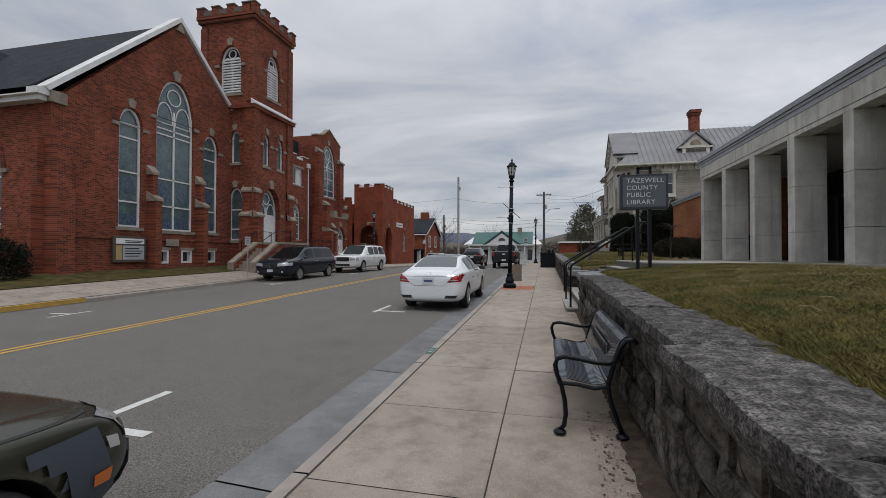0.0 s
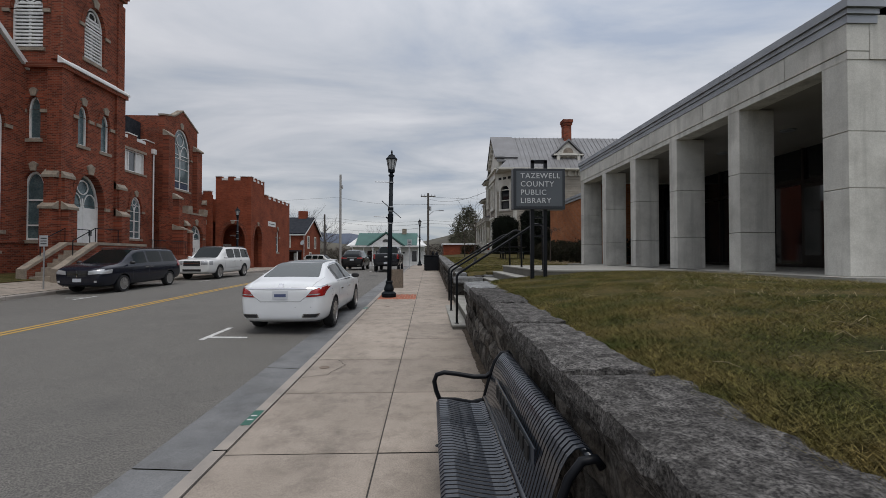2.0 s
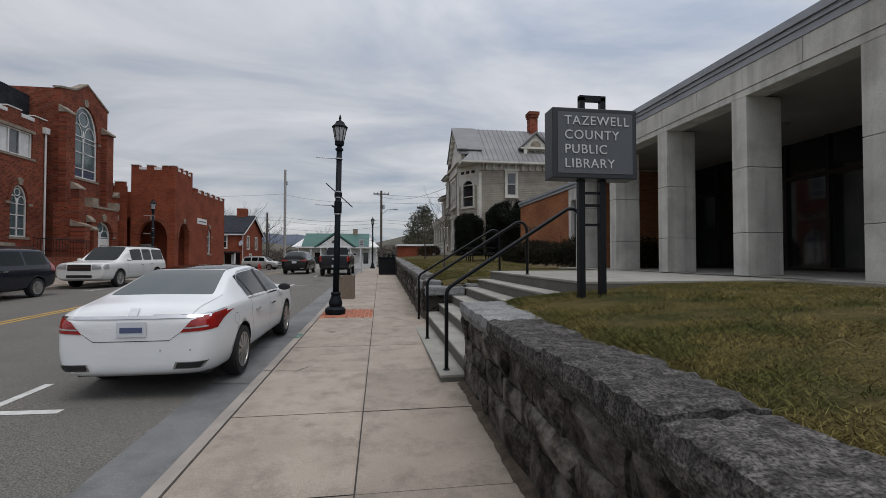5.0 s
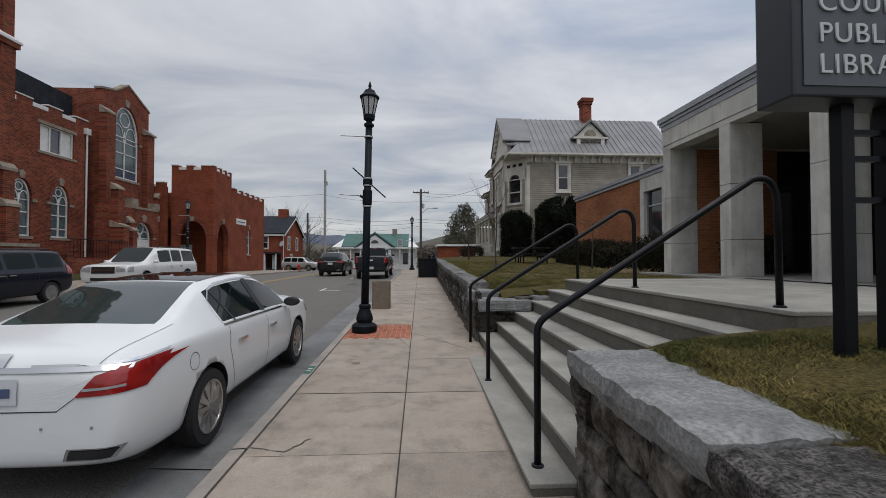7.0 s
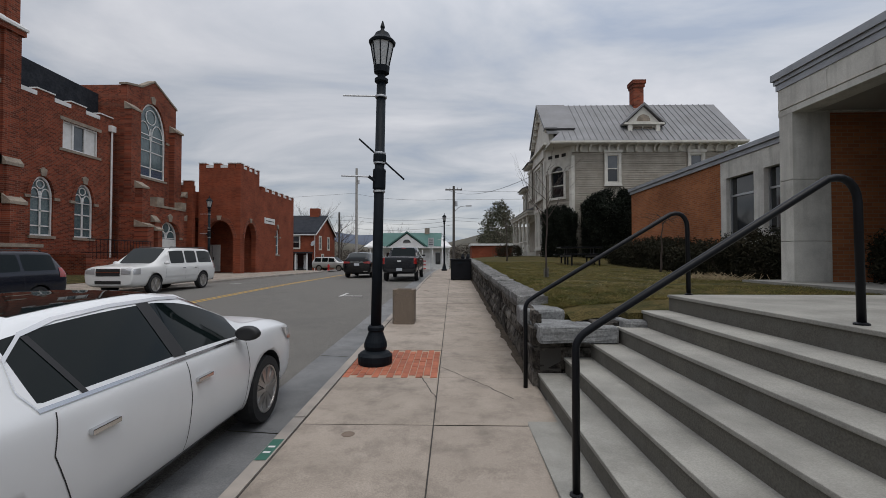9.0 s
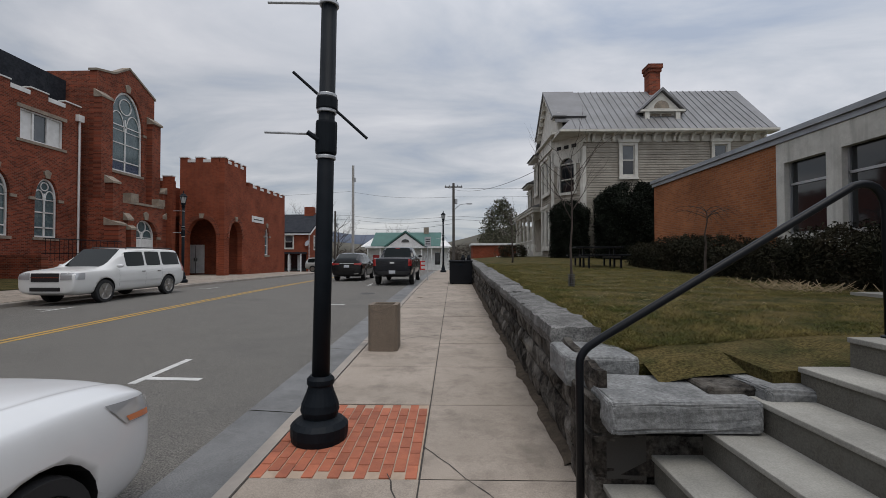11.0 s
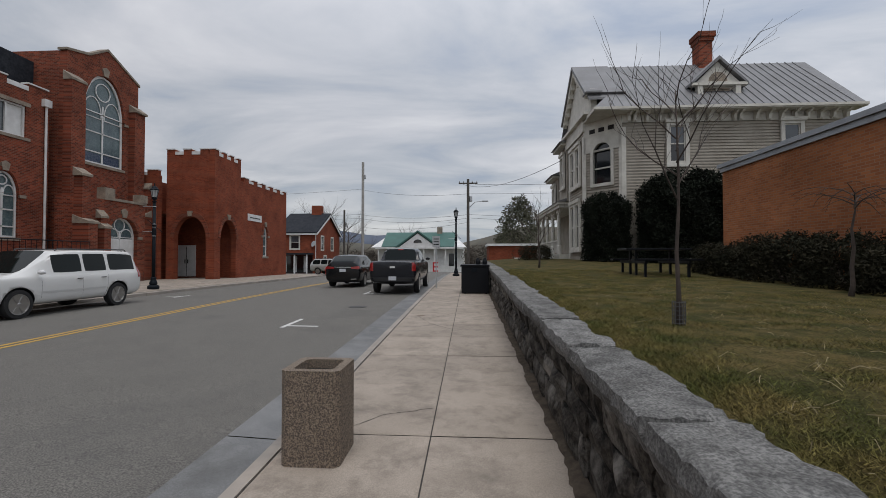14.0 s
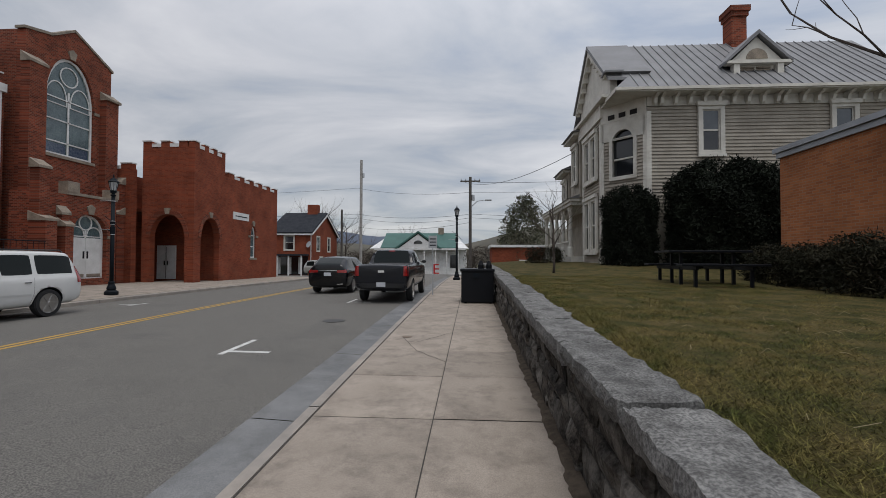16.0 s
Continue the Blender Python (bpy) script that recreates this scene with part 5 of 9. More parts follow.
# porch with its white door
PX = -21.0
PE = EAST(PX)
PD = gothic(42.85, 1.1, 2.2, 3.5, 4.6)
bm = bmesh.new()
panel(bm, [(39.9, 0.3), (44.6, 0.3), (44.6, 5.55), (39.9, 5.55)], [PD], PE, 0.4)
part("porch_wall", bm, BRICK_Y, gable)
_, pd = gothic_window(gable, PE, 42.85, 1.1, 2.2, 3.5, 4.6, name="porch_door", rails=(3.3,), sill=False, depth=0.3)
for a, b in ((41.8, 42.84), (42.86, 43.9)):
    bm = boxes((PX - 0.30, PX - 0.24, a, b, 1.12, 3.27), bevel=0.01)
    lf = part("door_leaf", bm, WHITE, pd, "white painted door leaf")
    part("door_light", boxes((PX - 0.245, PX - 0.225, 42.68 if a < 42.5 else 42.92, 42.78 if a < 42.5 else 43.02, 2.2, 2.6)), BLACK, lf)
    part("kick_plate", boxes((PX - 0.245, PX - 0.23, a + 0.08, b - 0.08, 1.16, 1.35)), LIME, lf)
bm = boxes((GX + 0.01, PX - 0.4, 39.9, 40.2, 0.3, 5.55), (GX + 0.01, PX - 0.4, 44.3, 44.6, 0.3, 5.55), (GX + 0.01, PX - 0.5, 40.2, 44.3, 0.3, 5.5))
part("porch_side", bm, BRICK_X, gable)
bm = boxes((PX - 0.45, PX + 0.06, 41.4, 44.65, 5.55, 5.7), (PX - 0.45, PX + 0.08, 41.4, 42.1, 5.7, 6.25), (PX - 0.45, PX + 0.08, 44.1, 44.7, 5.7, 6.2))
part("porch_coping", bm, LIME, gable, "pale stone porch battlement")
buttress(gable, PX - 0.35, PX + 0.55, 39.8, 40.4, 0.3, 4.1, 6.7)
buttress(gable, PX, PX + 0.5, 40.9, 41.35, 0.3, 3.9, 4.5)

# ---- low link and arcaded chapel ----
chapel = thing("arcaded_chapel", -20, 52, 0.8, "red brick hall with pointed arcade and white-capped battlements", "building")
CX, CY0, CY1 = -17.8, 47.0, 59.0
CE, CS = EAST(CX), SOUTH(CY0)
CA = gothic(48.8, 0.6, 2.1, 3.6, 4.95)
CW = gothic(54.65, 2.3, 0.8, 4.1, 4.85)
bm = bmesh.new()
panel(bm, [(CY0, 0.3), (CY1, 0.3), (CY1, 8.2), (50.5, 8.2), (50.5, 9.45), (CY0, 9.45)], [CA, CW], CE, 0.4)
part("front_wall", bm, CHAPEL_Y, chapel)
gothic_window(chapel, CE, 54.65, 2.3, 0.8, 4.1, 4.85, tracery=0, rails=(3.2, 4.1))
SA = gothic(-19.55, 0.6, 2.3, 3.6, 5.05)
bm = bmesh.new()
panel(bm, [(-21.3, 0.3), (CX - 0.4, 0.3), (CX - 0.4, 9.45), (-21.3, 9.45)], [SA], CS, 0.4)
part("side_wall", bm, CHAPEL_X, chapel)
for fr, poly, cx, m_ in ((CE, CA, 48.8, CHAPEL_Y), (CS, SA, -19.55, CHAPEL_X)):
    bm = bmesh.new()
    ring(bm, grow(poly, cx, 0.3, 3.6), [p if p[1] > 3.59 else (p[0], 3.6) for p in grow(poly, cx, 0.02, 3.6)], fr, -0.02, 0.05)
    part("arch", bm, BRICK_Y, chapel, "dark brick arch ring")
    bm = bmesh.new()
    ap = max(p[1] for p in poly)
    prism(bm, [(cx - 0.13, ap + 0.05), (cx + 0.13, ap + 0.05), (cx + 0.2, ap + 0.42), (cx - 0.2, ap + 0.42)], fr, 0, 0.09)
    part("keystone", bm, LIME, chapel)
bm = boxes((-23.6, -23.2, 47.4, 50.4, 0.3, 7.9), (-21.3, -21.0, 47.4, 50.1, 5.5, 9.4), (-23.6, CX - 0.4, 50.1, 50.5, 0.3, 7.9), (-21.3, CX - 0.4, 50.1, 50.5, 7.9, 9.4), (-21.3, CX - 0.4, CY1 - 0.4, CY1, 0.3, 8.2), (-23.2, CX - 0.4, 47.4, 50.1, 5.3, 5.5), (-30, CX - 0.45, 50.5, CY1 - 0.4, 0.3, 8.0), (-26, -23.6, 47.4, 59, 0.3, 7.9))
part("inner_wall", bm, CHAPEL_X, chapel)
bm = boxes((-22.5, -21.1, 50.0, 50.09, 0.75, 3.15), bevel=0.01)
dr = part("porch_door", bm, WHITE, chapel, "white painted double door in the arcade")
part("door_gap", boxes((-21.815, -21.785, 49.98, 50.0, 0.78, 3.05)), BLACK, dr)
part("door_pull", boxes((-21.72, -21.66, 49.96, 50.0, 1.75, 2.05), (-21.94, -21.88, 49.96, 50.0, 1.75, 2.05)), BLACK, dr)
merlons(chapel, CY0, 50.5, CX, 0.4, 9.45, "y", 4, 0.36, WHITE, CHAPEL_Y)
merlons(chapel, -21.3, CX - 0.46, CY0, 0.4, 9.45, "x", 3, 0.36, WHITE, CHAPEL_X)
merlons(chapel, 51.0, CY1, CX, 0.35, 8.2, "y", 6, 0.32, WHITE, CHAPEL_Y)
bm = boxes((CX, CX + 0.04, 51.6, 53.9, 5.2, 5.75))
sg = part("name_board", bm, WHITE, chapel, "white name board with unreadable lettering")
part("lettering_bar", boxes((CX + 0.041, CX + 0.05, 51.9, 53.6, 5.42, 5.5)), BLACK, sg)
# low link wall
bm = boxes((-25, -21.35, 46.2, 46.6, 0.3, 7.9))
part("link_wall", bm, CHAPEL_X, chapel)
merlons(chapel, -25, -21.4, 46.2, 0.35, 7.9, "x", 3, 0.32, WHITE, CHAPEL_X)
buttress(chapel, -22.4, -21.8, 45.6, 46.2, 0.3, 5.0, 6.9, BRICK_X, "y")

# ---- old clapboard house ----
house = thing("clapboard_house", 10, 40, 2.1, "weathered grey clapboard Victorian house with tin roof and bracketed eaves", "house")


def clapboards(frame_, u0, u1, v0, v1, holes=()):
    """Overlapping boards, left out where a window stands."""
    bm = bmesh.new()
    v = v0
    while v < v1:
        segs = [(u0, u1)]
        for a, b, c, d in holes:
            if c - 0.06 < v + 0.06 < d:
                segs = [q for s in segs for q in ((s[0], min(s[1], a)), (max(s[0], b), s[1])) if q[1] - q[0] > 0.02]
        for a, b in segs:
            o, u, vv, n = [Vector(t) for t in frame_]
            P = lambda p, q, d: bm.verts.new(o + u * p + vv * q + n * d)
            q = [P(a, v, 0.05), P(b, v, 0.05), P(b, min(v + 0.14, v1), 0.006), P(a, min(v + 0.14, v1), 0.006), P(a, v, 0), P(b, v, 0)]
            bm.faces.new(q[:4])
            bm.faces.new((q[4], q[5], q[1], q[0]))
        v += 0.138
    return bm


def sash(parent, frame_, u0, u1, v0, v1, hood=True):
    """A double-hung window with casing, hood and sill."""
    bm = bmesh.new()
    prism(bm, [(u0, v0), (u1, v0), (u1, v1), (u0, v1)], frame_, -0.06, -0.05)
    w = part("window", bm, SKYGLASS, parent, "double-hung sash window in a cream frame")
    bm = bmesh.new()
    r = lambda d: [(u0 - d, v0 - d), (u1 + d, v0 - d), (u1 + d, v1 + d), (u0 - d, v1 + d)]
    ring(bm, r(0.17), r(0), frame_, -0.06, 0.05)
    part("casing", bm, CREAM, w)
    bm = bmesh.new()
    ring(bm, r(0.0), r(-0.045), frame_, -0.05, -0.02)
    m = (v0 + v1) / 2
    prism(bm, [(u0, m - 0.03), (u1, m - 0.03), (u1, m + 0.03), (u0, m + 0.03)], frame_, -0.05, -0.01)
    part("sash_bar", bm, CREAM, w)
    bm = bmesh.new()
    prism(bm, [(u0 + 0.045, v0 + 0.045), (u1 - 0.045, v0 + 0.045), (u1 - 0.045, m - 0.03), (u0 + 0.045, m - 0.03)], frame_, -0.049, -0.045)
    part("lower_pane", bm, DGLASS, w)
    if hood:
        bm = bmesh.new()
        prism(bm, [(u0 - 0.22, v1 + 0.13), (u1 + 0.22, v1 + 0.13), (u1 + 0.25, v1 + 0.30), (u0 - 0.25, v1 + 0.30)], frame_, 0, 0.12)
        part("hood", bm, CREAM, w)
        bm = bmesh.new()
        prism(bm, [(u0 - 0.2, v0 - 0.24), (u1 + 0.2, v0 - 0.24), (u1 + 0.2, v0 - 0.13), (u0 - 0.2, v0 - 0.13)], frame_, 0, 0.09)
        part("sill", bm, CREAM, w)


HY, HXC, EAVE, BASE = 38.0, 7.05, 8.80, 1.9
HS = SOUTH(HY)
wins = [(9.15, 9.82, 6.55, 8.2), (14.15, 14.82, 6.55, 8.2), (9.15, 9.82, 3.0, 4.7), (14.15, 14.82, 3.0, 4.7)]
bm = boxes((HXC, 17.0, HY, HY + 7, BASE, EAVE))
part("core", bm, SIDING, house)
part("south_siding", clapboards(HS, HXC, 17.0, BASE, 8.4, [(a - 0.16, b + 0.16, c - 0.16, d + 0.2) for a, b, c, d in wins]), SIDING, house)
for a, b, c, d in wins:
    sash(house, ((0, HY - 0.11, 0), (1, 0, 0), (0, 0, 1), (0, -1, 0)), a, b, c, d)
part("frieze", boxes((HXC, 17.0, HY - 0.05, HY + 0.01, 8.4, EAVE)), CREAM, house)
part("corner_board", boxes((HXC - 0.02, HXC + 0.16, HY - 0.05, HY + 0.05, BASE, 8.2)), CREAM, house)
# cut corner with arched window, then the west bay
c0, c1 = Vector((HXC, HY, 0)), Vector((5.72, 39.55, 0))
du = (c1 - c0).normalized()
CF = (tuple(c1), tuple(-du), (0, 0, 1), (-0.75, -0.66, 0))
nn = Vector((0, 0, 1)).cross(du).normalized()
nn = nn if nn.y < 0 else -nn
CF = (tuple(c1), tuple(-du), (0, 0, 1), tuple(nn))
L = (c0 - c1).length
bm = bmesh.new()
AW = gothic(L / 2, 5.75, 0.95, 7.2, 7.72)
AW = [(p[0], p[1] if p[1] <= 7.2 else 7.2 + (p[1] - 7.2) * 0.95) for p in AW]
panel(bm, [(0, BASE), (L, BASE), (L, EAVE), (0, EAVE)], [AW], CF, 0.25)
part("corner_wall", bm, SIDING, house)
hole = (L / 2 - 0.62, L / 2 + 0.62)
part("corner_siding", clapboards(CF, 0, L, BASE, 5.5), SIDING, house)
part("corner_siding", clapboards(CF, 0.0, hole[0], 5.5, 7.3), SIDING, house)
part("corner_siding", clapboards(CF, hole[1], L, 5.5, 7.3), SIDING, house)
bm = bmesh.new()
prism(bm, AW, CF, -0.12, -0.1)
aw = part("arched_window", bm, DGLASS, house, "round-headed sash in a cream surround")
bm = bmesh.new()
ring(bm, grow(AW, L / 2, 0.14, 5.6), AW, CF, -0.12, 0.08)
prism(bm, [(L / 2 - 0.45, 6.45), (L / 2 + 0.45, 6.45), (L / 2 + 0.45, 6.52), (L / 2 - 0.45, 6.52)], CF, -0.1, -0.04)
part("casing", bm, CREAM, aw)
bm = bmesh.new()
top = [(0.05, 7.3), (L - 0.05, 7.3), (L - 0.05, 8.15), (0.05, 8.15)]
panel(bm, top, [[(p[0], p[1] + 0.0) for p in grow(AW, L / 2, 0.12, 7.302)]], ((CF[0][0] + nn.x * 0.06, CF[0][1] + nn.y * 0.06, 0), CF[1], CF[2], CF[3]), 0.05)
part("spandrel", bm, CREAM, aw, "pierced cream spandrel board")
bm = bmesh.new()
for k in (-1, 0, 1):
    u = L / 2 + k * 0.5
    prism(bm, [(u - 0.15, 8.22), (u + 0.15, 8.22), (u + 0.15, 8.42), (u - 0.15, 8.42)], CF, 0.0, 0.09)
part("frieze_panel", bm, DARK, house, "dark pierced frieze panel")
bm = bmesh.new()
prism(bm, [(0, 8.12), (L, 8.12), (L, EAVE), (0, EAVE)], CF, 0, 0.07)
part("corner_frieze", bm, CREAM, house)
bm = bmesh.new()
for u in (0.06, L - 0.06):
    prism(bm, [(u - 0.08, BASE), (u + 0.08, BASE), (u + 0.08, 8.2), (u - 0.08, 8.2)], CF, 0, 0.06)
part("corner_post", bm, CREAM, house)
WF = WEST(5.72)
wwin = [(40.1, 40.75, 6.0, 7.8), (41.2, 41.85, 6.0, 7.8), (40.1, 40.75, 2.7, 4.9), (41.2, 41.85, 2.7, 4.9)]
bm = boxes((5.72, 8, 39.55, 42.6, BASE, EAVE), (6.9, 12, 42.6, 52, BASE, 8.6))
part("west_bay", bm, SIDING, house)
part("bay_siding", clapboards(WF, 39.55, 42.6, BASE, 8.4, [(a - 0.16, b + 0.16, c - 0.16, d + 0.2) for a, b, c, d in wwin]), SIDING, house)
for a, b, c, d in wwin:
    sash(house, ((5.72 - 0.11, 0, 0), (0, 1, 0), (0, 0, 1), (-1, 0, 0)), a, b, c, d)
part("bay_corner_board", boxes((5.66, 5.76, 39.5, 39.7, BASE, 8.2), (5.66, 5.76, 42.45, 42.62, BASE, 8.2)), CREAM, house)
# tin roof: ridge along x, eave overhang, standing seams
RZ, RY = 12.35, 41.1


def slope_z(y):
    return EAVE + 0.1 + (RZ - EAVE - 0.1) * (y - 37.35) / (RY - 37.35)


bm = bmesh.new()
south = [(5.62, RY), (17.45, RY), (17.25, 37.35), (5.60, 37.35), (6.40, 38.25), (5.62, 38.25)]
north_side = [(5.62, RY), (17.45, RY), (17.25, 44.85), (5.62, 44.85)]
for poly, zf in ((south, slope_z), (north_side, lambda y: slope_z(2 * RY - y))):
    hi = [bm.verts.new((x, y, zf(y))) for x, y in poly]
    lo = [bm.verts.new((x, y, zf(y) - 0.12)) for x, y in poly]
    bm.faces.new(hi), bm.faces.new(lo[::-1])
    for k in range(len(poly)):
        bm.faces.new((hi[k], lo[k], lo[(k + 1) % len(poly)], hi[(k + 1) % len(poly)]))
roof = part("roof", bm, TIN, house, "grey standing-seam tin roof")
bm = bmesh.new()
for i in range(28):
    x = 6.55 + 0.38 * i
    top_y = RY
    P = [(x - 0.018, 37.36, slope_z(37.36)), (x + 0.018, 37.36, slope_z(37.36)), (x + 0.018, top_y, slope_z(top_y)), (x - 0.018, top_y, slope_z(top_y))]
    lo = [bm.verts.new(p) for p in P]
    hi = [bm.verts.new((p[0], p[1], p[2] + 0.045)) for p in P]
    bm.faces.new(hi)
    for k in range(4):
        bm.faces.new((lo[k], lo[(k + 1) % 4], hi[(k + 1) % 4], hi[k]))
tagged(part("seam", bm, TIN, roof), kind="stuff")
part("eave_board", boxes((5.62, 17.25, 37.33, 38.0, EAVE - 0.02, EAVE + 0.08)), CREAM, house)
part("gutter", boxes((5.60, 17.25, 37.27, 37.36, EAVE + 0.02, EAVE + 0.13)), CREAM, house)
bm = bmesh.new()
prism(bm, [(0.06, 0), (0.06, -0.3), (0.16, -0.42), (0.24, -0.36), (0.3, -0.16), (0.5, -0.06), (0.55, 0)], ((0, 0, 0), (0, -1, 0), (0, 0, 1), (1, 0, 0)), -0.06, 0.06)
bme = mesh_of("bracket", bm)
bme.materials.append(CREAM)
for x in [7.3, 7.55, 8.1, 8.65, 9.2, 9.75, 10.3, 10.85, 11.4, 11.95, 12.2, 12.9, 13.45, 14.0, 14.55, 15.1, 15.65, 16.2, 16.75]:
    ob = new("bracket", bme)
    ob.matrix_world = pose(x, HY, EAVE)
    ob.parent, ob.matrix_parent_inverse = house, house.matrix_world.inverted()
# gable to the west over the bay: steep rakes that stop short above a bracketed cornice
bm = bmesh.new()
prism(bm, [(38.6, EAVE + 0.35), (43.6, EAVE + 0.35), (43.25, 10.3), (RY, RZ - 0.2), (38.7, 10.3)], WEST(5.8), 0, -0.3)
part("gable_wall", bm, CREAM, house)
for s in (-1, 1):
    bm = bmesh.new()
    prism(bm, [(RY, RZ + 0.06), (RY, RZ - 0.12), (RY + s * 2.62, 9.93), (RY + s * 2.74, 10.0)], WEST(5.48), -1.9, 0.0)
    part("gable_roof", bm, TIN, house)
    bm = bmesh.new()
    prism(bm, [(RY, RZ - 0.12), (RY, RZ - 0.45), (RY + s * 2.45, 9.8), (RY + s * 2.6, 9.93)], WEST(5.56), -0.2, 0.0)
    part("bargeboard", bm, CREAM, house)
    for k in range(5):
        f = 0.18 + 0.17 * k
        yb, zb_ = RY + s * 2.5 * f, RZ - 0.42 - 2.1 * f
        bm = bmesh.new()
        prism(bm, [(yb - 0.07, zb_ + 0.12), (yb + 0.07, zb_ + 0.12), (yb + 0.07, zb_ - 0.22), (yb - 0.07, zb_ - 0.22)], WEST(5.8), 0, 0.22)
        part("gable_bracket", bm, CREAM, house)
bm = boxes((5.45, 5.85, 38.55, 43.6, EAVE + 0.22, EAVE + 0.36), (5.62, 5.85, 39.4, 43.3, EAVE - 0.4, EAVE + 0.22))
part("gable_cornice", bm, CREAM, house)
bm = bmesh.new()
prism(bm, [(38.25, 10.03), (38.9, 10.03), (38.9, 9.95), (38.25, 9.95)], WEST(5.5), -0.75, 0.0)
part("gable_return", bm, TIN, house)
part("corner_soffit", boxes((5.66, 7.2, 37.42, 39.62, EAVE + 0.004, EAVE + 0.09)), CREAM, house)
part("corner_fascia", boxes((5.60, 5.655, 37.37, 38.6, EAVE - 0.02, EAVE + 0.12)), CREAM, house)
# dormer
bm = bmesh.new()
DX, DY = 11.58, 38.55
part("dormer_wall", boxes((DX - 0.85, DX + 0.85, DY, DY + 1.6, 9.45, 10.4)), CREAM, house)
prism(bm, [(DX - 1.3, 10.3), (DX, 11.55), (DX + 1.3, 10.3), (DX + 1.3, 10.18), (DX, 11.38), (DX - 1.3, 10.18)], SOUTH(DY), -2.2, 0.3)
part("dormer_roof", bm, TIN, house)
bm = bmesh.new()
prism(bm, [(DX - 1.05, 10.3), (DX + 1.05, 10.3), (DX, 11.33)], SOUTH(DY), -0.1, 0.12)
part("dormer_pediment", bm, CREAM, house)
bm = bmesh.new()
prism(bm, [(DX + 0.42 * math.cos(i * math.pi / 8), 10.42 + 0.42 * math.sin(i * math.pi / 8)) for i in range(9)], SOUTH(DY), 0.12, 0.15)
part("fan_light", bm, LIME, house)
for s in (-1, 1):
    bm = bmesh.new()
    u = DX + s * 0.31
    for i in range(6):
        prism(bm, [(u - 0.26, 9.6 + i * 0.09), (u + 0.26, 9.6 + i * 0.09), (u + 0.26, 9.66 + i * 0.09), (u - 0.26, 9.66 + i * 0.09)], SOUTH(DY), 0.0, 0.06)
    part("dormer_louvre", bm, LIME, house)
    part("dormer_bracket", boxes((DX + s * 0.85 - 0.12, DX + s * 0.85 + 0.12, DY - 0.25, DY, 9.5, 10.3)), CREAM, house)
part("dormer_sill", boxes((DX - 1.0, DX + 1.0, DY - 0.12, DY, 9.4, 9.52), (DX - 1.25, DX + 1.25, DY - 0.3, DY, 10.18, 10.3)), CREAM, house)
# chimney with corbelled cap
bm = boxes((11.95, 12.62, RY - 0.35, RY + 0.35, 11.6, 13.45), (11.9, 12.68, RY - 0.42, RY + 0.42, 13.45, 13.66), (11.85, 12.74, RY - 0.48, RY + 0.48, 13.66, 13.92))
part("chimney", bm, BRICK_X, house, "red brick chimney with corbelled cap")
# front porch with turned columns, tucked behind the bay
part("porch_roof", boxes((5.30, 7.3, 43.6, 52.6, 5.15, 5.33), (5.22, 7.3, 43.5, 52.7, 5.332, 5.48)), CREAM, house)
bm = bmesh.new()
prism(bm, [(5.16, 5.484), (7.3, 6.3), (7.3, 5.484)], ((0, 43.45, 0), (1, 0, 0), (0, 0, 1), (0, 1, 0)), 0, 9.3)
part("porch_tin", bm, TIN, house)
for y in (44.7, 46.6, 48.6, 50.5, 52.3):
    bm = bmesh.new()
    lathe(bm, ((0.16, 0), (0.16, 0.5), (0.1, 0.55), (0.12, 1.2), (0.09, 2.4), (0.15, 2.5), (0.15, 2.76)), 5.52, y, 2.4, 12)
    column = part("porch_column", bm, CREAM, house)
    for s in (-1, 1):
        bm = bmesh.new()
        prism(bm, [(y + s * 0.1, 5.15), (y + s * 0.62, 5.15), (y + s * 0.5, 4.98), (y + s * 0.25, 4.9), (y + s * 0.1, 4.6)], WEST(5.52), -0.05, 0.05)
        part("column_bracket", bm, CREAM, column)
part("porch_floor", boxes((5.3, 7.3, 43.6, 52.6, 1.7, 2.4)), CREAM, house)
bm = bmesh.new()
for i in range(32):
    y = 44.8 + 0.235 * i
    box(bm, 5.50, 5.54, y, y + 0.06, 2.5, 3.2)
box(bm, 5.46, 5.58, 44.7, 52.3, 3.2, 3.28)
tagged(part("balustrade", bm, CREAM, house), kind="stuff")
# upper bays stepping back, each under a bracketed tin roof
for y0, y1, z1, ze in ((43.3, 45.4, 8.75, 9.1), (45.9, 48.0, 7.3, 7.6)):
    part("upper_bay", boxes((5.72, 7.3, y0, y1, 5.5, z1)), SIDING, house)
    part("bay_eave", boxes((5.35, 7.3, y0 - 0.15, y1 + 0.25, z1, z1 + 0.14)), CREAM, house)
    bm = bmesh.new()
    prism(bm, [(5.22, z1 + 0.144), (7.3, z1 + 1.0), (7.3, z1 + 0.144)], ((0, y0 - 0.3, 0), (1, 0, 0), (0, 0, 1), (0, 1, 0)), 0, y1 - y0 + 0.6)
    part("bay_roof", bm, TIN, house)
    sash(house, ((5.61, 0, 0), (0, 1, 0), (0, 0, 1), (-1, 0, 0)), y0 + 0.5, y0 + 1.15, z1 - 2.3, z1 - 0.6)

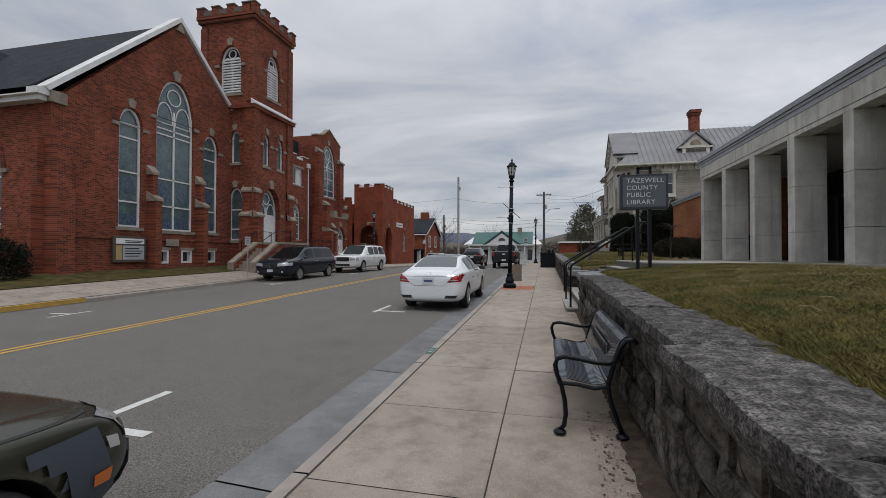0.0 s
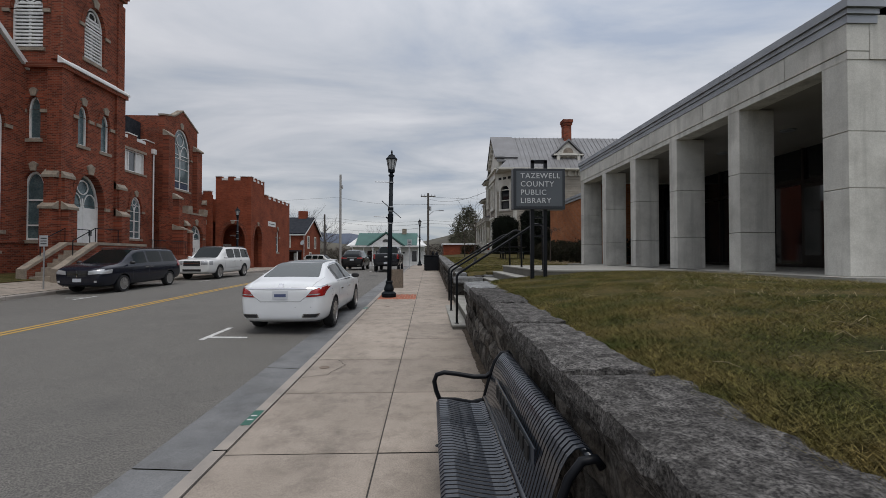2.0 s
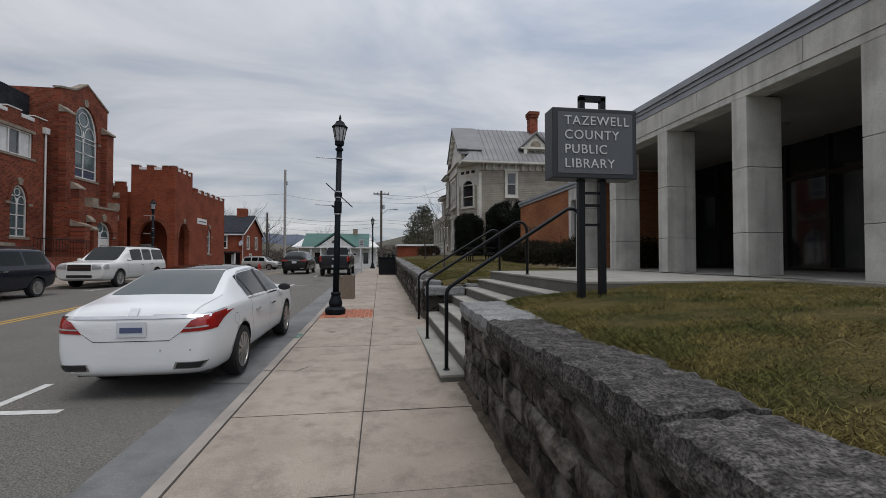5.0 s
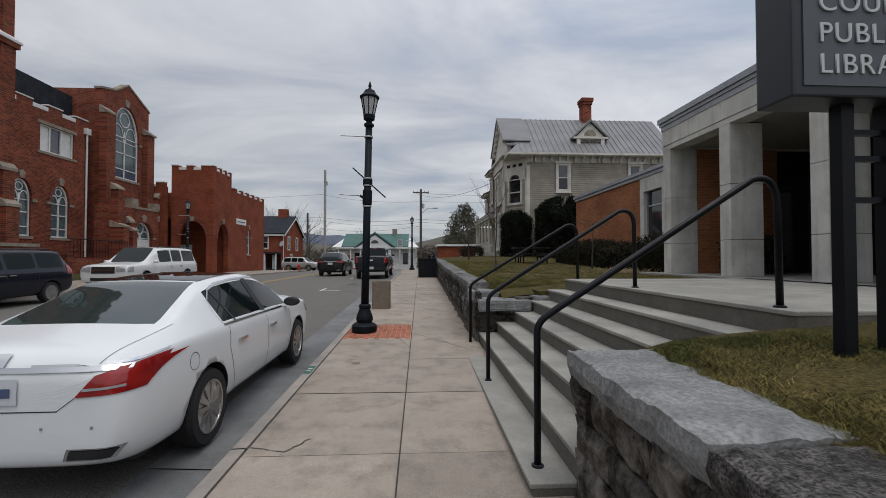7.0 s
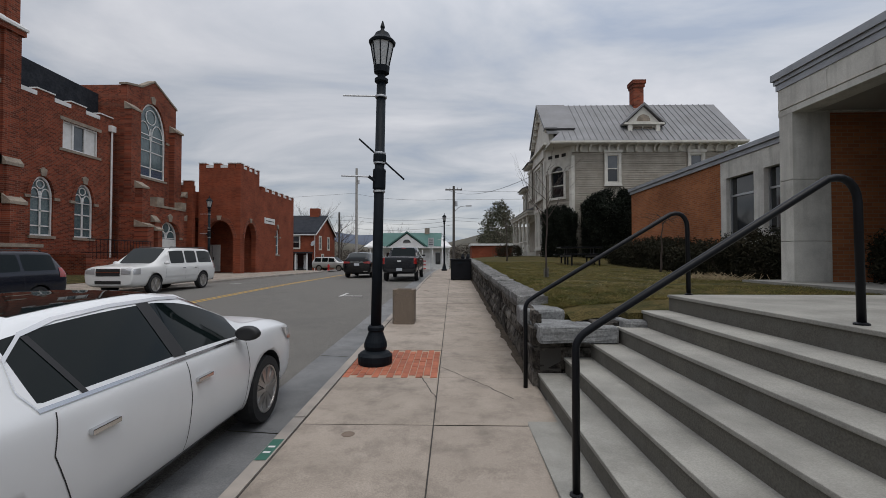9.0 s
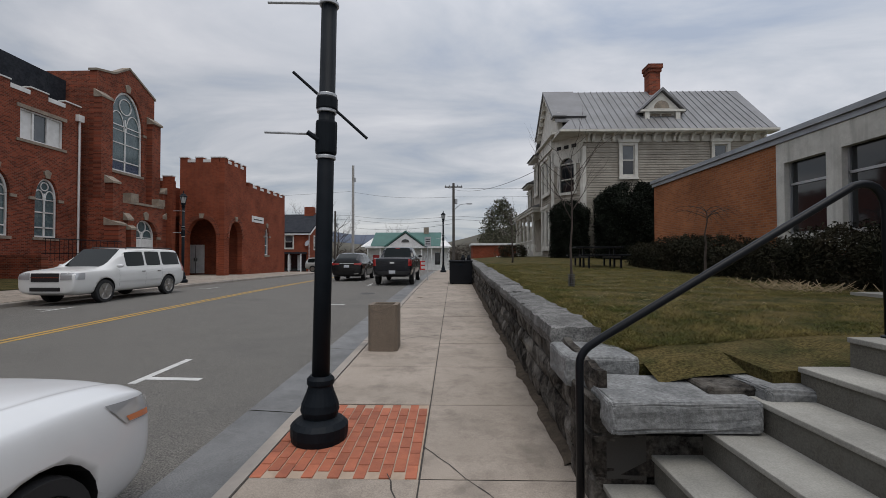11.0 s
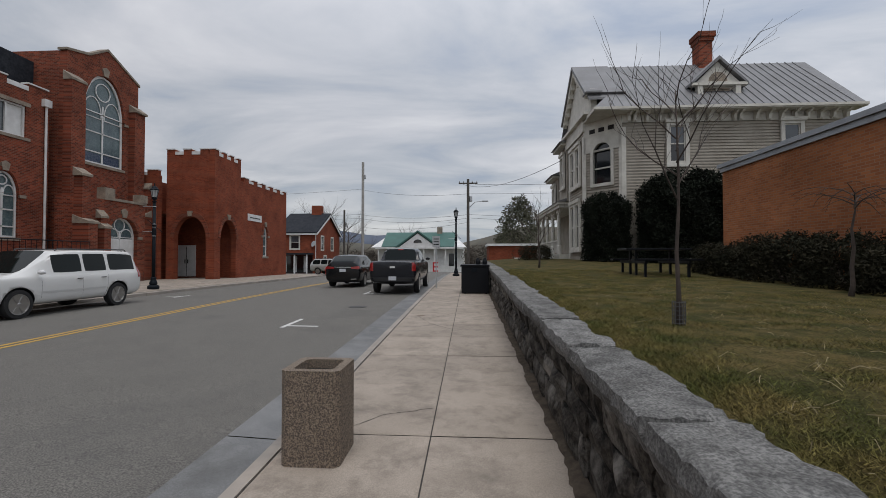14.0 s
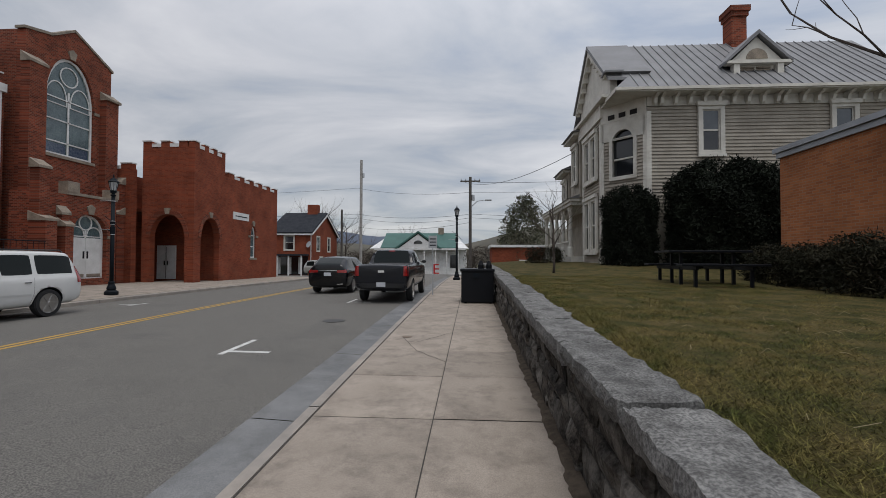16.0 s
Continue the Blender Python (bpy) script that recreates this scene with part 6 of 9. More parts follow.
# ---- greenery ----
def foliage(name, cx, cy, z0, rx, ry, h, count, size, material, seed, label, category, shape="egg", group=""):
    """A shrub: many small leaf clumps on an uneven shell and within it, over short stems."""
    rng = np.random.default_rng(seed)
    verts, faces = [], []
    t = thing(name, cx, cy, z0, label, category, group)
    for _ in range(count):
        a, s = rng.uniform(0, 6.283), rng.random()
        v = rng.random() ** 0.85
        if shape == "egg":
            r = math.sin(math.pi * min(0.97, 0.16 + 0.84 * v)) ** 0.6 * (0.9 if v > 0.5 else 1.0)
        else:
            r = 1.0 if v < 0.8 else math.sqrt(max(0.0, 1 - ((v - 0.8) / 0.2) ** 2)) * 0.9 + 0.1
        k = (0.62 + 0.38 * s**0.4) * (1 + 0.14 * math.sin(3 * a + seed) + 0.10 * math.sin(7 * a + 9 * v + seed))
        p = np.array((cx + rx * r * k * math.cos(a), cy + ry * r * k * math.sin(a), z0 + h * v * (0.93 + 0.1 * math.sin(5 * a + seed))))
        for _k in range(3):
            d1, d2 = rng.normal(size=3), rng.normal(size=3)
            d1, d2 = d1 / np.linalg.norm(d1) * size * rng.uniform(0.5, 1.2), d2 / np.linalg.norm(d2) * size * rng.uniform(0.3, 0.7)
            i = len(verts)
            q = p + rng.normal(size=3) * size * 0.6
            verts += [tuple(q - d1 * 0.5), tuple(q + d2 * 0.5), tuple(q + d1), tuple(q - d2 * 0.5)]
            faces.append((i, i + 1, i + 2, i + 3))
    me = bpy.data.meshes.new("leaves")
    me.from_pydata(verts, [], faces)
    me.materials.append(material)
    ob = new("leaves", me)
    ob.parent, ob.matrix_parent_inverse = t, t.matrix_world.inverted()
    bm = bmesh.new()
    for i in range(5):
        a = i * 1.26 + seed
        tube(bm, ((cx, cy, z0 - 0.1), (cx + rx * 0.4 * math.cos(a), cy + ry * 0.4 * math.sin(a), z0 + h * 0.55)), [0.05, 0.015], 6)
    part("stem", bm, BARK, t)
    return t


foliage("yew", 6.05, 37.2, 1.95, 0.9, 0.85, 3.0, 12000, 0.10, LEAF_DARK, 1, "tall clipped dark evergreen shrub by the house", "shrub", "dome")
foliage("yew", 9.3, 36.6, 1.85, 2.1, 1.2, 3.9, 24000, 0.12, LEAF_DARK, 2, "broad dark evergreen shrub with a ragged top", "shrub", "dome")
hy = 21.2
for i in range(8):
    foliage("hedge_shrub", 7.55 + 0.1 * math.sin(i * 2.1), hy, z_lawn(7.55, hy) - 0.02, 0.75, 0.95, 1.0 + 0.18 * math.sin(i * 1.7), 3600, 0.07, HEDGE, 20 + i, "low brown-green clipped hedge shrub against the wall", "hedge", "dome", "hedge along the wing")
    hy += 1.42
foliage("hedge_shrub", 7.6, 18.9, 1.56, 0.55, 0.6, 0.9, 1500, 0.07, HEDGE, 41, "low clipped shrub beside the portico", "hedge", "dome")
foliage("boxwood", -19.4, 11.6, 0.85, 1.5, 1.3, 1.45, 3500, 0.10, LEAF_DARK, 43, "rounded dark evergreen bush beside the church", "shrub", "dome")
foliage("porch_bush", 4.1, 44.5, 2.0, 0.9, 1.4, 0.9, 1200, 0.1, HEDGE, 44, "low leafless bush before the porch", "shrub", "dome")


def bare_tree(name, x, y, z, h, r, seed, label, spread=0.55, depth=4, first=0.35, lean=(0, 0), droop=0.0):
    """A leafless tree: a tapered trunk and limbs that fork into twigs."""
    rng = random.Random(seed)
    t = thing(name, x, y, z, label, "tree")
    trunk, limbs = bmesh.new(), bmesh.new()
    tip = Vector((x + lean[0], y + lean[1], z + h))
    pts = [Vector((x, y, z - 0.1)).lerp(tip, i / 6) + Vector((rng.uniform(-1, 1), rng.uniform(-1, 1), 0)) * r * 0.7 * (i > 0) for i in range(7)]
    tube(trunk, pts, [r * (1.25 if i == 0 else 1 - 0.13 * i) for i in range(7)], 8)

    def grow_limb(p, d, ln, rad, lv):
        q = [p]
        dd = d.copy()
        for _ in range(3):
            dd = (dd + Vector((rng.uniform(-1, 1), rng.uniform(-1, 1), rng.uniform(-0.5, 0.8) - droop * (depth - lv))) * 0.2).normalized()
            q.append(q[-1] + dd * ln / 3)
        tube(limbs, q, [rad, rad * 0.8, rad * 0.62, rad * 0.4], 5 if lv > 1 else 4, False)
        if lv > 0:
            for k in range(3):
                b = q[1 + k]
                nd = (dd + Vector((rng.uniform(-1, 1), rng.uniform(-1, 1), rng.uniform(-0.3, 0.9) - droop)) * 0.8).normalized()
                grow_limb(b, nd, ln * rng.uniform(0.5, 0.75), rad * 0.52, lv - 1)

    n = 9
    for i in range(n):
        f = first + (1 - first) * i / n
        p = pts[0].lerp(pts[-1], f)
        a = i * 2.4 + seed
        d = Vector((math.cos(a) * spread * 1.5, math.sin(a) * spread * 1.5, 0.9)).normalized()
        grow_limb(p, d, h * (0.42 - 0.2 * f) * (0.6 + spread), r * (0.55 - 0.3 * f), depth - 2)
    part("trunk", trunk, BARK, t, smooth=True)
    part("crown", limbs, BARK, t)
    return t


bare_tree("sapling", 2.10, 22.1, z_lawn(2.10, 22.1), 2.4, 0.027, 4, "slender leafless sapling with a wire guard at its foot", 0.55, 4, 0.55, (0.04, 0.1))
guard = thing("tree_guard", 2.10, 22.1, 1.52, "grey wire mesh trunk guard", "tree guard")
bm = bmesh.new()
for i in range(10):
    a = i * 0.628
    tube(bm, ((2.10 + 0.06 * math.cos(a), 22.1 + 0.06 * math.sin(a), z_lawn(2.10, 22.1) - 0.02), (2.10 + 0.06 * math.cos(a), 22.1 + 0.06 * math.sin(a), z_lawn(2.10, 22.1) + 0.24)), 0.004, 4)
for k in range(6):
    tube(bm, [(2.10 + 0.06 * math.cos(a * 0.524), 22.1 + 0.06 * math.sin(a * 0.524), z_lawn(2.10, 22.1) + 0.02 + k * 0.042) for a in range(13)], 0.004, 4, False)
part("mesh", bm, mat("weathered_wire", (0.10, 0.10, 0.105), 0.6, 0.4), guard)
bare_tree("sapling", 2.6, 34.0, z_lawn(2.6, 34.0), 2.2, 0.04, 11, "small leafless lawn tree", 0.6, 4, 0.35)
bare_tree("weeping_tree", 6.3, 25.2, z_lawn(6.3, 25.2), 1.75, 0.04, 17, "stunted weeping tree with bare drooping twigs", 0.8, 3, 0.85, (0.1, 0), 0.5)

# picnic table
pic = thing("picnic_table", 6.2, 32.6, z_lawn(6.2, 32.6), "black metal picnic table with two benches on the lawn", "picnic table")
zp = z_lawn(6.2, 32.6)
part("tabletop", boxes((5.3, 7.1, 32.2, 33.0, zp + 0.72, zp + 0.77), bevel=0.01), BLACK, pic)
for y in (31.6, 33.35):
    part("bench_plank", boxes((5.3, 7.1, y, y + 0.28, zp + 0.42, zp + 0.47), bevel=0.01), BLACK, pic)
for x in (5.6, 6.75):
    bm = boxes((x, x + 0.06, 32.35, 32.41, zp - 0.03, zp + 0.72), (x, x + 0.06, 32.8, 32.86, zp - 0.03, zp + 0.72), (x, x + 0.06, 31.65, 33.6, zp + 0.34, zp + 0.42))
    part("leg_frame", bm, BLACK, pic)
    for y in (31.7, 33.45):
        part("bench_leg", boxes((x, x + 0.06, y, y + 0.06, zp - 0.03, zp + 0.36)), BLACK, pic)

pic.matrix_world = Matrix.Translation((-0.85, -2.0, z_lawn(5.35, 30.6) - zp)) @ pic.matrix_world

# dead stems and mulch by the hedge
bm = bmesh.new()
rng = random.Random(8)
for i in range(160):
    x, y = 5.9 + rng.gauss(0, 0.35), 21.8 + rng.gauss(0, 0.5)
    a = rng.uniform(0, 6.28)
    tube(bm, ((x, y, z_lawn(x, y)), (x + 0.2 * math.cos(a), y + 0.2 * math.sin(a), z_lawn(x, y) + rng.uniform(0.02, 0.16))), 0.005, 4, False)
tagged(part("dead_stems", bm, mat("straw", (0.30, 0.23, 0.14), 0.9)), "pale dead plant stems and straw", "plant debris", "", "stuff")
bm = bmesh.new()
for i in range(500):
    y = rng.uniform(3.2, 5.2)
    x = 0.8 - rng.random() ** 2 * 0.4
    s = rng.uniform(0.006, 0.02)
    a = rng.uniform(0, 6.28)
    z = z_walk(y) + 0.004 + rng.random() * 0.012
    vs = [bm.verts.new((x + s * math.cos(a + k) * (1 if k % 2 else 0.4), y + s * math.sin(a + k) * (1 if k % 2 else 0.4), z + (0.008 if k == 1 else 0))) for k in (0, 1.5, 3.1, 4.6)]
    bm.faces.new(vs)
tagged(part("dry_leaves", bm, mat("dry_leaf", (0.12, 0.075, 0.045), 0.9, island=0.6)), "dry leaves and twigs blown against the wall", "leaf litter", "", "stuff")

# ---- bench ----
bench = thing("bench", 0.45, 5.5, z_walk(5.5), "black steel slatted bench with rolled back and curved arms", "bench")
BY0, BY1 = 4.62, 6.62
zb = z_walk(5.6) + 0.0
prof_seat = [(0.145, 0.395), (0.13, 0.425), (0.155, 0.45), (0.22, 0.452), (0.32, 0.43), (0.42, 0.415), (0.49, 0.415), (0.535, 0.43)]
prof_back = [(0.54, 0.44), (0.565, 0.52), (0.60, 0.64), (0.635, 0.745), (0.665, 0.80), (0.70, 0.835), (0.74, 0.842), (0.77, 0.825), (0.785, 0.79)]


def strap(pts, w=0.028, th=0.006):
    bm = bmesh.new()
    rows = []
    for p in pts:
        rows.append([bm.verts.new((p[0], s * w / 2, p[1] + d)) for s in (-1, 1) for d in (0, -th)])
    for a, b in zip(rows, rows[1:]):
        for i, j in ((0, 2), (2, 3), (3, 1), (1, 0)):
            bm.faces.new((a[i], a[j], b[j], b[i]))
    bm.faces.new([rows[0][k] for k in (0, 2, 3, 1)])
    bm.faces.new([rows[-1][k] for k in (0, 1, 3, 2)])
    return bm


STEELBLUE = mat("blue_black_enamel", (0.014, 0.018, 0.026), 0.28, coat=0.4, spec=0.6)
slat_me = mesh_of("slat", strap(prof_seat))
slat_me.materials.append(STEELBLUE)
back_me = mesh_of("slat", strap(prof_back))
back_me.materials.append(STEELBLUE)
n = 44
for i in range(n):
    y = BY0 + 0.09 + (BY1 - BY0 - 0.18) * i / (n - 1)
    for me_ in (slat_me, back_me):
        ob = new("slat", me_)
        ob.matrix_world = pose(0, y, zb)
        ob.parent, ob.matrix_parent_inverse = bench, bench.matrix_world.inverted()
for x, z in ((0.15, 0.41), (0.52, 0.405), (0.55, 0.45), (0.76, 0.80)):
    bm = bmesh.new()
    tube(bm, ((x, BY0 + 0.05, zb + z), (x, BY1 - 0.05, zb + z)), 0.018, 10)
    part("cross_tube", bm, STEELBLUE, bench, smooth=True)
# cut-out lettering band in the back, too small to read
part("back_band", boxes((0.592, 0.60, 5.0, 6.25, zb + 0.56, zb + 0.70)), STEELBLUE, bench)
bm = bmesh.new()
for i in range(9):
    box(bm, 0.583, 0.591, 5.1 + i * 0.125, 5.18 + i * 0.125, zb + 0.585, zb + 0.675)
part("cut_out_bar", bm, DARK, bench)
for y in (BY0, BY1):
    bm = bmesh.new()
    leg = [(0.155, 0.02), (0.19, 0.06), (0.205, 0.16), (0.195, 0.28), (0.17, 0.40), (0.13, 0.50), (0.115, 0.58), (0.135, 0.635), (0.20, 0.655), (0.32, 0.64), (0.46, 0.615), (0.56, 0.615), (0.605, 0.645)]
    tube(bm, [(p[0], y, zb + p[1]) for p in leg], 0.02, 10)
    part("arm_and_front_leg", bm, BLACK, bench, smooth=True)
    bm = bmesh.new()
    leg = [(0.67, 0.02), (0.63, 0.12), (0.57, 0.3), (0.55, 0.43), (0.60, 0.62), (0.645, 0.745), (0.70, 0.815), (0.76, 0.825), (0.785, 0.79)]
    tube(bm, [(p[0], y, zb + p[1]) for p in leg], 0.02, 10)
    part("back_leg", bm, BLACK, bench, smooth=True)
    bm = bmesh.new()
    tube(bm, ((0.15, y, zb + 0.425), (0.30, y, zb + 0.42), (0.44, y, zb + 0.395), (0.55, y, zb + 0.42)), 0.018, 8)
    part("seat_rail", bm, BLACK, bench)
    for x in (0.155, 0.665):
        bm = bmesh.new()
        lathe(bm, ((0.055, 0), (0.055, 0.012), (0.03, 0.03)), x, y, zb - 0.002, 12)
        part("foot", bm, BLACK, bench)

# ---- library sign ----
sign = thing("library_sign", 2.2, 11.15, 1.4, "dark box sign on two black posts with white lettering", "sign")
SX0, SX1, SY0, SY1, SZ0, SZ1 = 1.67, 2.66, 11.03, 11.27, 2.72, 3.50
NAVY = mat("dark_sign_case", (0.012, 0.015, 0.02), 0.45)
part("case", boxes((SX0, SX1, SY0, SY1, SZ0, SZ1), bevel=0.012), NAVY, sign)
part("face", boxes((SX0 + 0.055, SX1 - 0.055, SY0 - 0.006, SY0 + 0.01, SZ0 + 0.055, SZ1 - 0.05)), mat("grey_sign_face", (0.075, 0.085, 0.095), 0.4, col2=(0.062, 0.07, 0.08), scale=2), sign, "slate grey sign face")
for x in (2.05, 2.30):
    part("post", boxes((x - 0.035, x + 0.035, 11.12, 11.19, 1.2, SZ0 + 0.02)), BLACK, sign)
for z in (2.42, 2.20, 2.56):
    part("tie_bar", boxes((2.085, 2.265, 11.14, 11.17, z, z + 0.03)), BLACK, sign)
bm = boxes((2.03, 2.09, 11.12, 11.18, SZ1, SZ1 + 0.16), (2.28, 2.34, 11.12, 11.18, SZ1, SZ1 + 0.16), (2.03, 2.34, 11.12, 11.18, SZ1 + 0.12, SZ1 + 0.18))
part("top_bracket", bm, BLACK, sign)
LETTER = mat("white_letters", (0.50, 0.51, 0.52), 0.6)
for i, word in enumerate(("TAZEWELL", "COUNTY", "PUBLIC", "LIBRARY")):
    cu = bpy.data.curves.new("lettering", "FONT")
    cu.body, cu.size, cu.extrude, cu.space_character = word, 0.142, 0.004, 1.12
    cu.materials.append(LETTER)
    ob = new("lettering", cu)
    ob.matrix_world = pose(SX0 + 0.13, SY0 - 0.011, SZ1 - 0.19 - 0.158 * i, 90, 0, 0)
    ob.parent, ob.matrix_parent_inverse = sign, sign.matrix_world.inverted()

# ---- street lamps ----
LGLASS = mat("lantern_glass", (0.45, 0.46, 0.46), 0.25, col2=(0.36, 0.37, 0.37), scale=4)


def street_lamp(x, y, z, arms=True):
    t = thing("street_lamp", x, y, z, "black cast street lamp with fluted base and lantern head", "street lamp", "street lamps")
    bm = bmesh.new()
    lathe(bm, ((0.24, 0), (0.25, 0.05), (0.25, 0.13), (0.21, 0.17), (0.15, 0.2), (0.17, 0.26), (0.16, 0.32), (0.12, 0.42), (0.105, 0.47), (0.12, 0.49), (0.12, 0.53), (0.095, 0.56)), x, y, z, 24)
    part("base", bm, IRON, t, smooth=False)
    bm = bmesh.new()
    lathe(bm, ((0.078, 0.55), (0.076, 1.5), (0.068, 4.12)), x, y, z, 18)
    part("pole", bm, IRON, t, smooth=True)
    bm = bmesh.new()
    lathe(bm, ((0.074, 4.12), (0.10, 4.14), (0.10, 4.18), (0.06, 4.2), (0.06, 4.24), (0.11, 4.27), (0.12, 4.36)), x, y, z, 18)
    part("capital", bm, IRON, t)
    bm = bmesh.new()
    lathe(bm, ((0.10, 4.36), (0.165, 4.70)), x, y, z, 8)
    ln = part("lantern_glass", bm, LGLASS, t, "frosted lantern glass")
    bm = bmesh.new()
    for k in range(8):
        a = k * math.pi / 4
        tube(bm, ((x + 0.105 * math.cos(a), y + 0.105 * math.sin(a), z + 4.36), (x + 0.172 * math.cos(a), y + 0.172 * math.sin(a), z + 4.71)), 0.01, 5)
    part("lantern_rib", bm, IRON, ln)
    bm = bmesh.new()
    lathe(bm, ((0.19, 4.70), (0.2, 4.73), (0.13, 4.80), (0.10, 4.86), (0.04, 4.89), (0.025, 4.93), (0.035, 4.96), (0.008, 5.05)), x, y, z, 16)
    part("lantern_cap", bm, IRON, t)
    if arms:
        for za, dx, dy, dz, ln_, m in ((3.93, -1, -0.02, 0.0, 0.50, GALV), (2.73, -1, -0.02, 0.02, 0.50, GALV), (3.02, -0.72, -0.1, 0.62, 0.34, IRON), (3.02, 0.72, 0.1, -0.62, 0.42, IRON)):
            d = Vector((dx, dy, dz)).normalized()
            bm = bmesh.new()
            p = Vector((x, y, z + za)) + d * 0.06
            tube(bm, (p, p + d * ln_), 0.013, 8)
            part("banner_arm", bm, m, t)
        for zz in (2.50, 2.92, 3.06, 3.9):
            bm = bmesh.new()
            lathe(bm, ((0.086, 0), (0.088, 0.005), (0.088, 0.025), (0.086, 0.03)), x, y, z + zz, 18)
            part("steel_strap", bm, GALV, t, "bright steel strap")
        bm = bmesh.new()
        lathe(bm, ((0.092, 2.55), (0.095, 2.57), (0.095, 2.82), (0.092, 2.84)), x, y, z, 18)
        lathe(bm, ((0.092, 2.95), (0.095, 2.96), (0.095, 3.05), (0.092, 3.06)), x, y, z, 18)
        part("collar", bm, IRON, t)
        bm = bmesh.new()
        tube(bm, ((x - 0.05, y - 0.07, z + 2.66), (x - 0.14, y - 0.1, z + 2.72)), 0.022, 8)
        part("socket", bm, IRON, t)
    return t


near_lamp = street_lamp(-1.31, 17.77, z_walk(17.77) - 0.003)
near_lamp.matrix_world = near_lamp.matrix_world @ pose(0, 0, 0, 0, 1.1, 0)
street_lamp(-0.95, 49.5, z_walk(49.5))
street_lamp(-14.95, 37.4, z_church(-14.95, 37.4))

# litter bin of exposed aggregate
binn = thing("litter_bin", -1.27, 21.2, z_walk(21.2), "square exposed-aggregate concrete litter bin", "litter bin")
AGG = mat("exposed_aggregate", (0.30, 0.235, 0.175), 0.9, col2=(0.10, 0.08, 0.065), scale=85, fine=(0.7, 0.68, 0.66), bump=1.0, bscale=90, contrast=(0.42, 0.58))
bx0, bx1, by0, by1, bz = -1.51, -1.03, 20.98, 21.46, z_walk(21.2) - 0.005
bm = bmesh.new()
outer = [(bx0 + 0.04, by0), (bx1 - 0.04, by0), (bx1, by0 + 0.04), (bx1, by1 - 0.04), (bx1 - 0.04, by1), (bx0 + 0.04, by1), (bx0, by1 - 0.04), (bx0, by0 + 0.04)]
inner = [((p[0] + 1.27) * 0.7 - 1.27, (p[1] - 21.22) * 0.7 + 21.22) for p in outer]
UPF = ((0, 0, bz), (1, 0, 0), (0, 1, 0), (0, 0, 1))
ring(bm, outer, inner, UPF, 0.0, 0.76)
part("body", bm, AGG, binn)
bm = bmesh.new()
prism(bm, [((p[0] + 1.27) * 0.71 - 1.27, (p[1] - 21.22) * 0.71 + 21.22) for p in outer], UPF, 0.35, 0.68)
part("liner", bm, BLACK, binn)

# wheeled skip by the wall
skip = thing("cart_box", 0.25, 34.9, z_walk(34.9), "black steel utility box with a flat lid", "utility box")
zk = z_walk(34.9)
part("body", boxes((-0.30, 0.76, 34.45, 35.4, zk + 0.03, zk + 1.04), bevel=0.02), BLACK, skip)
part("lid", boxes((-0.34, 0.79, 34.40, 35.45, zk + 1.04, zk + 1.13), bevel=0.02), BLACK, skip)
part("latch", boxes((0.1, 0.3, 34.38, 34.45, zk + 0.85, zk + 1.0)), IRON, skip)
for x in (-0.2, 0.62):
    part("foot", boxes((x, x + 0.08, 34.5, 35.35, zk - 0.02, zk + 0.03)), IRON, skip)
for k, x in enumerate((0.35, 0.62)):
    bm = bmesh.new()
    lathe(bm, ((0.1, 0), (0.1, 0.12), (0.07, 0.2), (0.05, 0.26)), x, 34.9, zk + 1.13, 12)
    part("vent_cap", bm, BLACK, skip)

# small sign plates on thin posts
def plate_sign(x, y, z, h, w, ph, label, face):
    t = thing("parking_sign", x, y, z, label, "street sign", "small street signs", face)
    part("post", boxes((x - 0.02, x + 0.02, y - 0.015, y + 0.015, z - 0.05, z + h)), GALV, t)
    part("plate", boxes((x - w / 2, x + w / 2, y - 0.025, y - 0.017, z + h - ph, z + h), bevel=0.003), mat("sign_plate", (0.36, 0.37, 0.38), 0.5), t)
    bm = bmesh.new()
    for i in range(3):
        box(bm, x - w * 0.35, x + w * 0.35, y - 0.029, y - 0.026, z + h - ph * (0.3 + 0.25 * i), z + h - ph * (0.22 + 0.25 * i))
    part("lettering_bar", bm, BLACK, t)


plate_sign(-1.5, 37.4, z_walk(37.4), 2.35, 0.34, 0.5, "grey parking sign on a thin steel post", 0)
plate_sign(-14.7, 20.0, z_church(-14.7, 20.0), 2.05, 0.32, 0.42, "weathered parking sign on a square post", 0)
# painted stall numbers' green patches become plain green plates with white bars
GREENP = mat("green_paint", (0.02, 0.11, 0.075), 0.7, col2=(0.03, 0.09, 0.07), scale=9)
for y in (7.1, 14.85, 22.6):
    bm = bmesh.new()
    sheet(bm, (-1.75, -1.655), (y, y + 0.38), lambda x, yy: z_walk(yy) + 0.004)
    g = tagged(structure("stall_patch", bm, GREENP, "green painted stall patch on the kerb", "road marking"), group="stall patches")
    bm = bmesh.new()
    for k in (0.12, 0.22):
        sheet(bm, (-1.735, -1.675), (y + k, y + k + 0.03), lambda x, yy: z_walk(yy) + 0.0055)
    part("paint_bar", bm, LINE_W, g)
# iron covers in the slabs
for x, y, r in ((-1.42, 9.1, 0.07), (-1.12, 15.35, 0.06), (-1.25, 28.8, 0.1)):
    bm = bmesh.new()
    lathe(bm, ((r, 0), (r, 0.004), (r * 0.8, 0.006), (r * 0.75, 0.003)), x, y, z_walk(y) + 0.001, 18)
    tagged(structure("valve_cover", bm, mat("rusty_iron", (0.16, 0.12, 0.09), 0.8), "small round iron valve cover in the sidewalk", "cover"), group="valve covers")


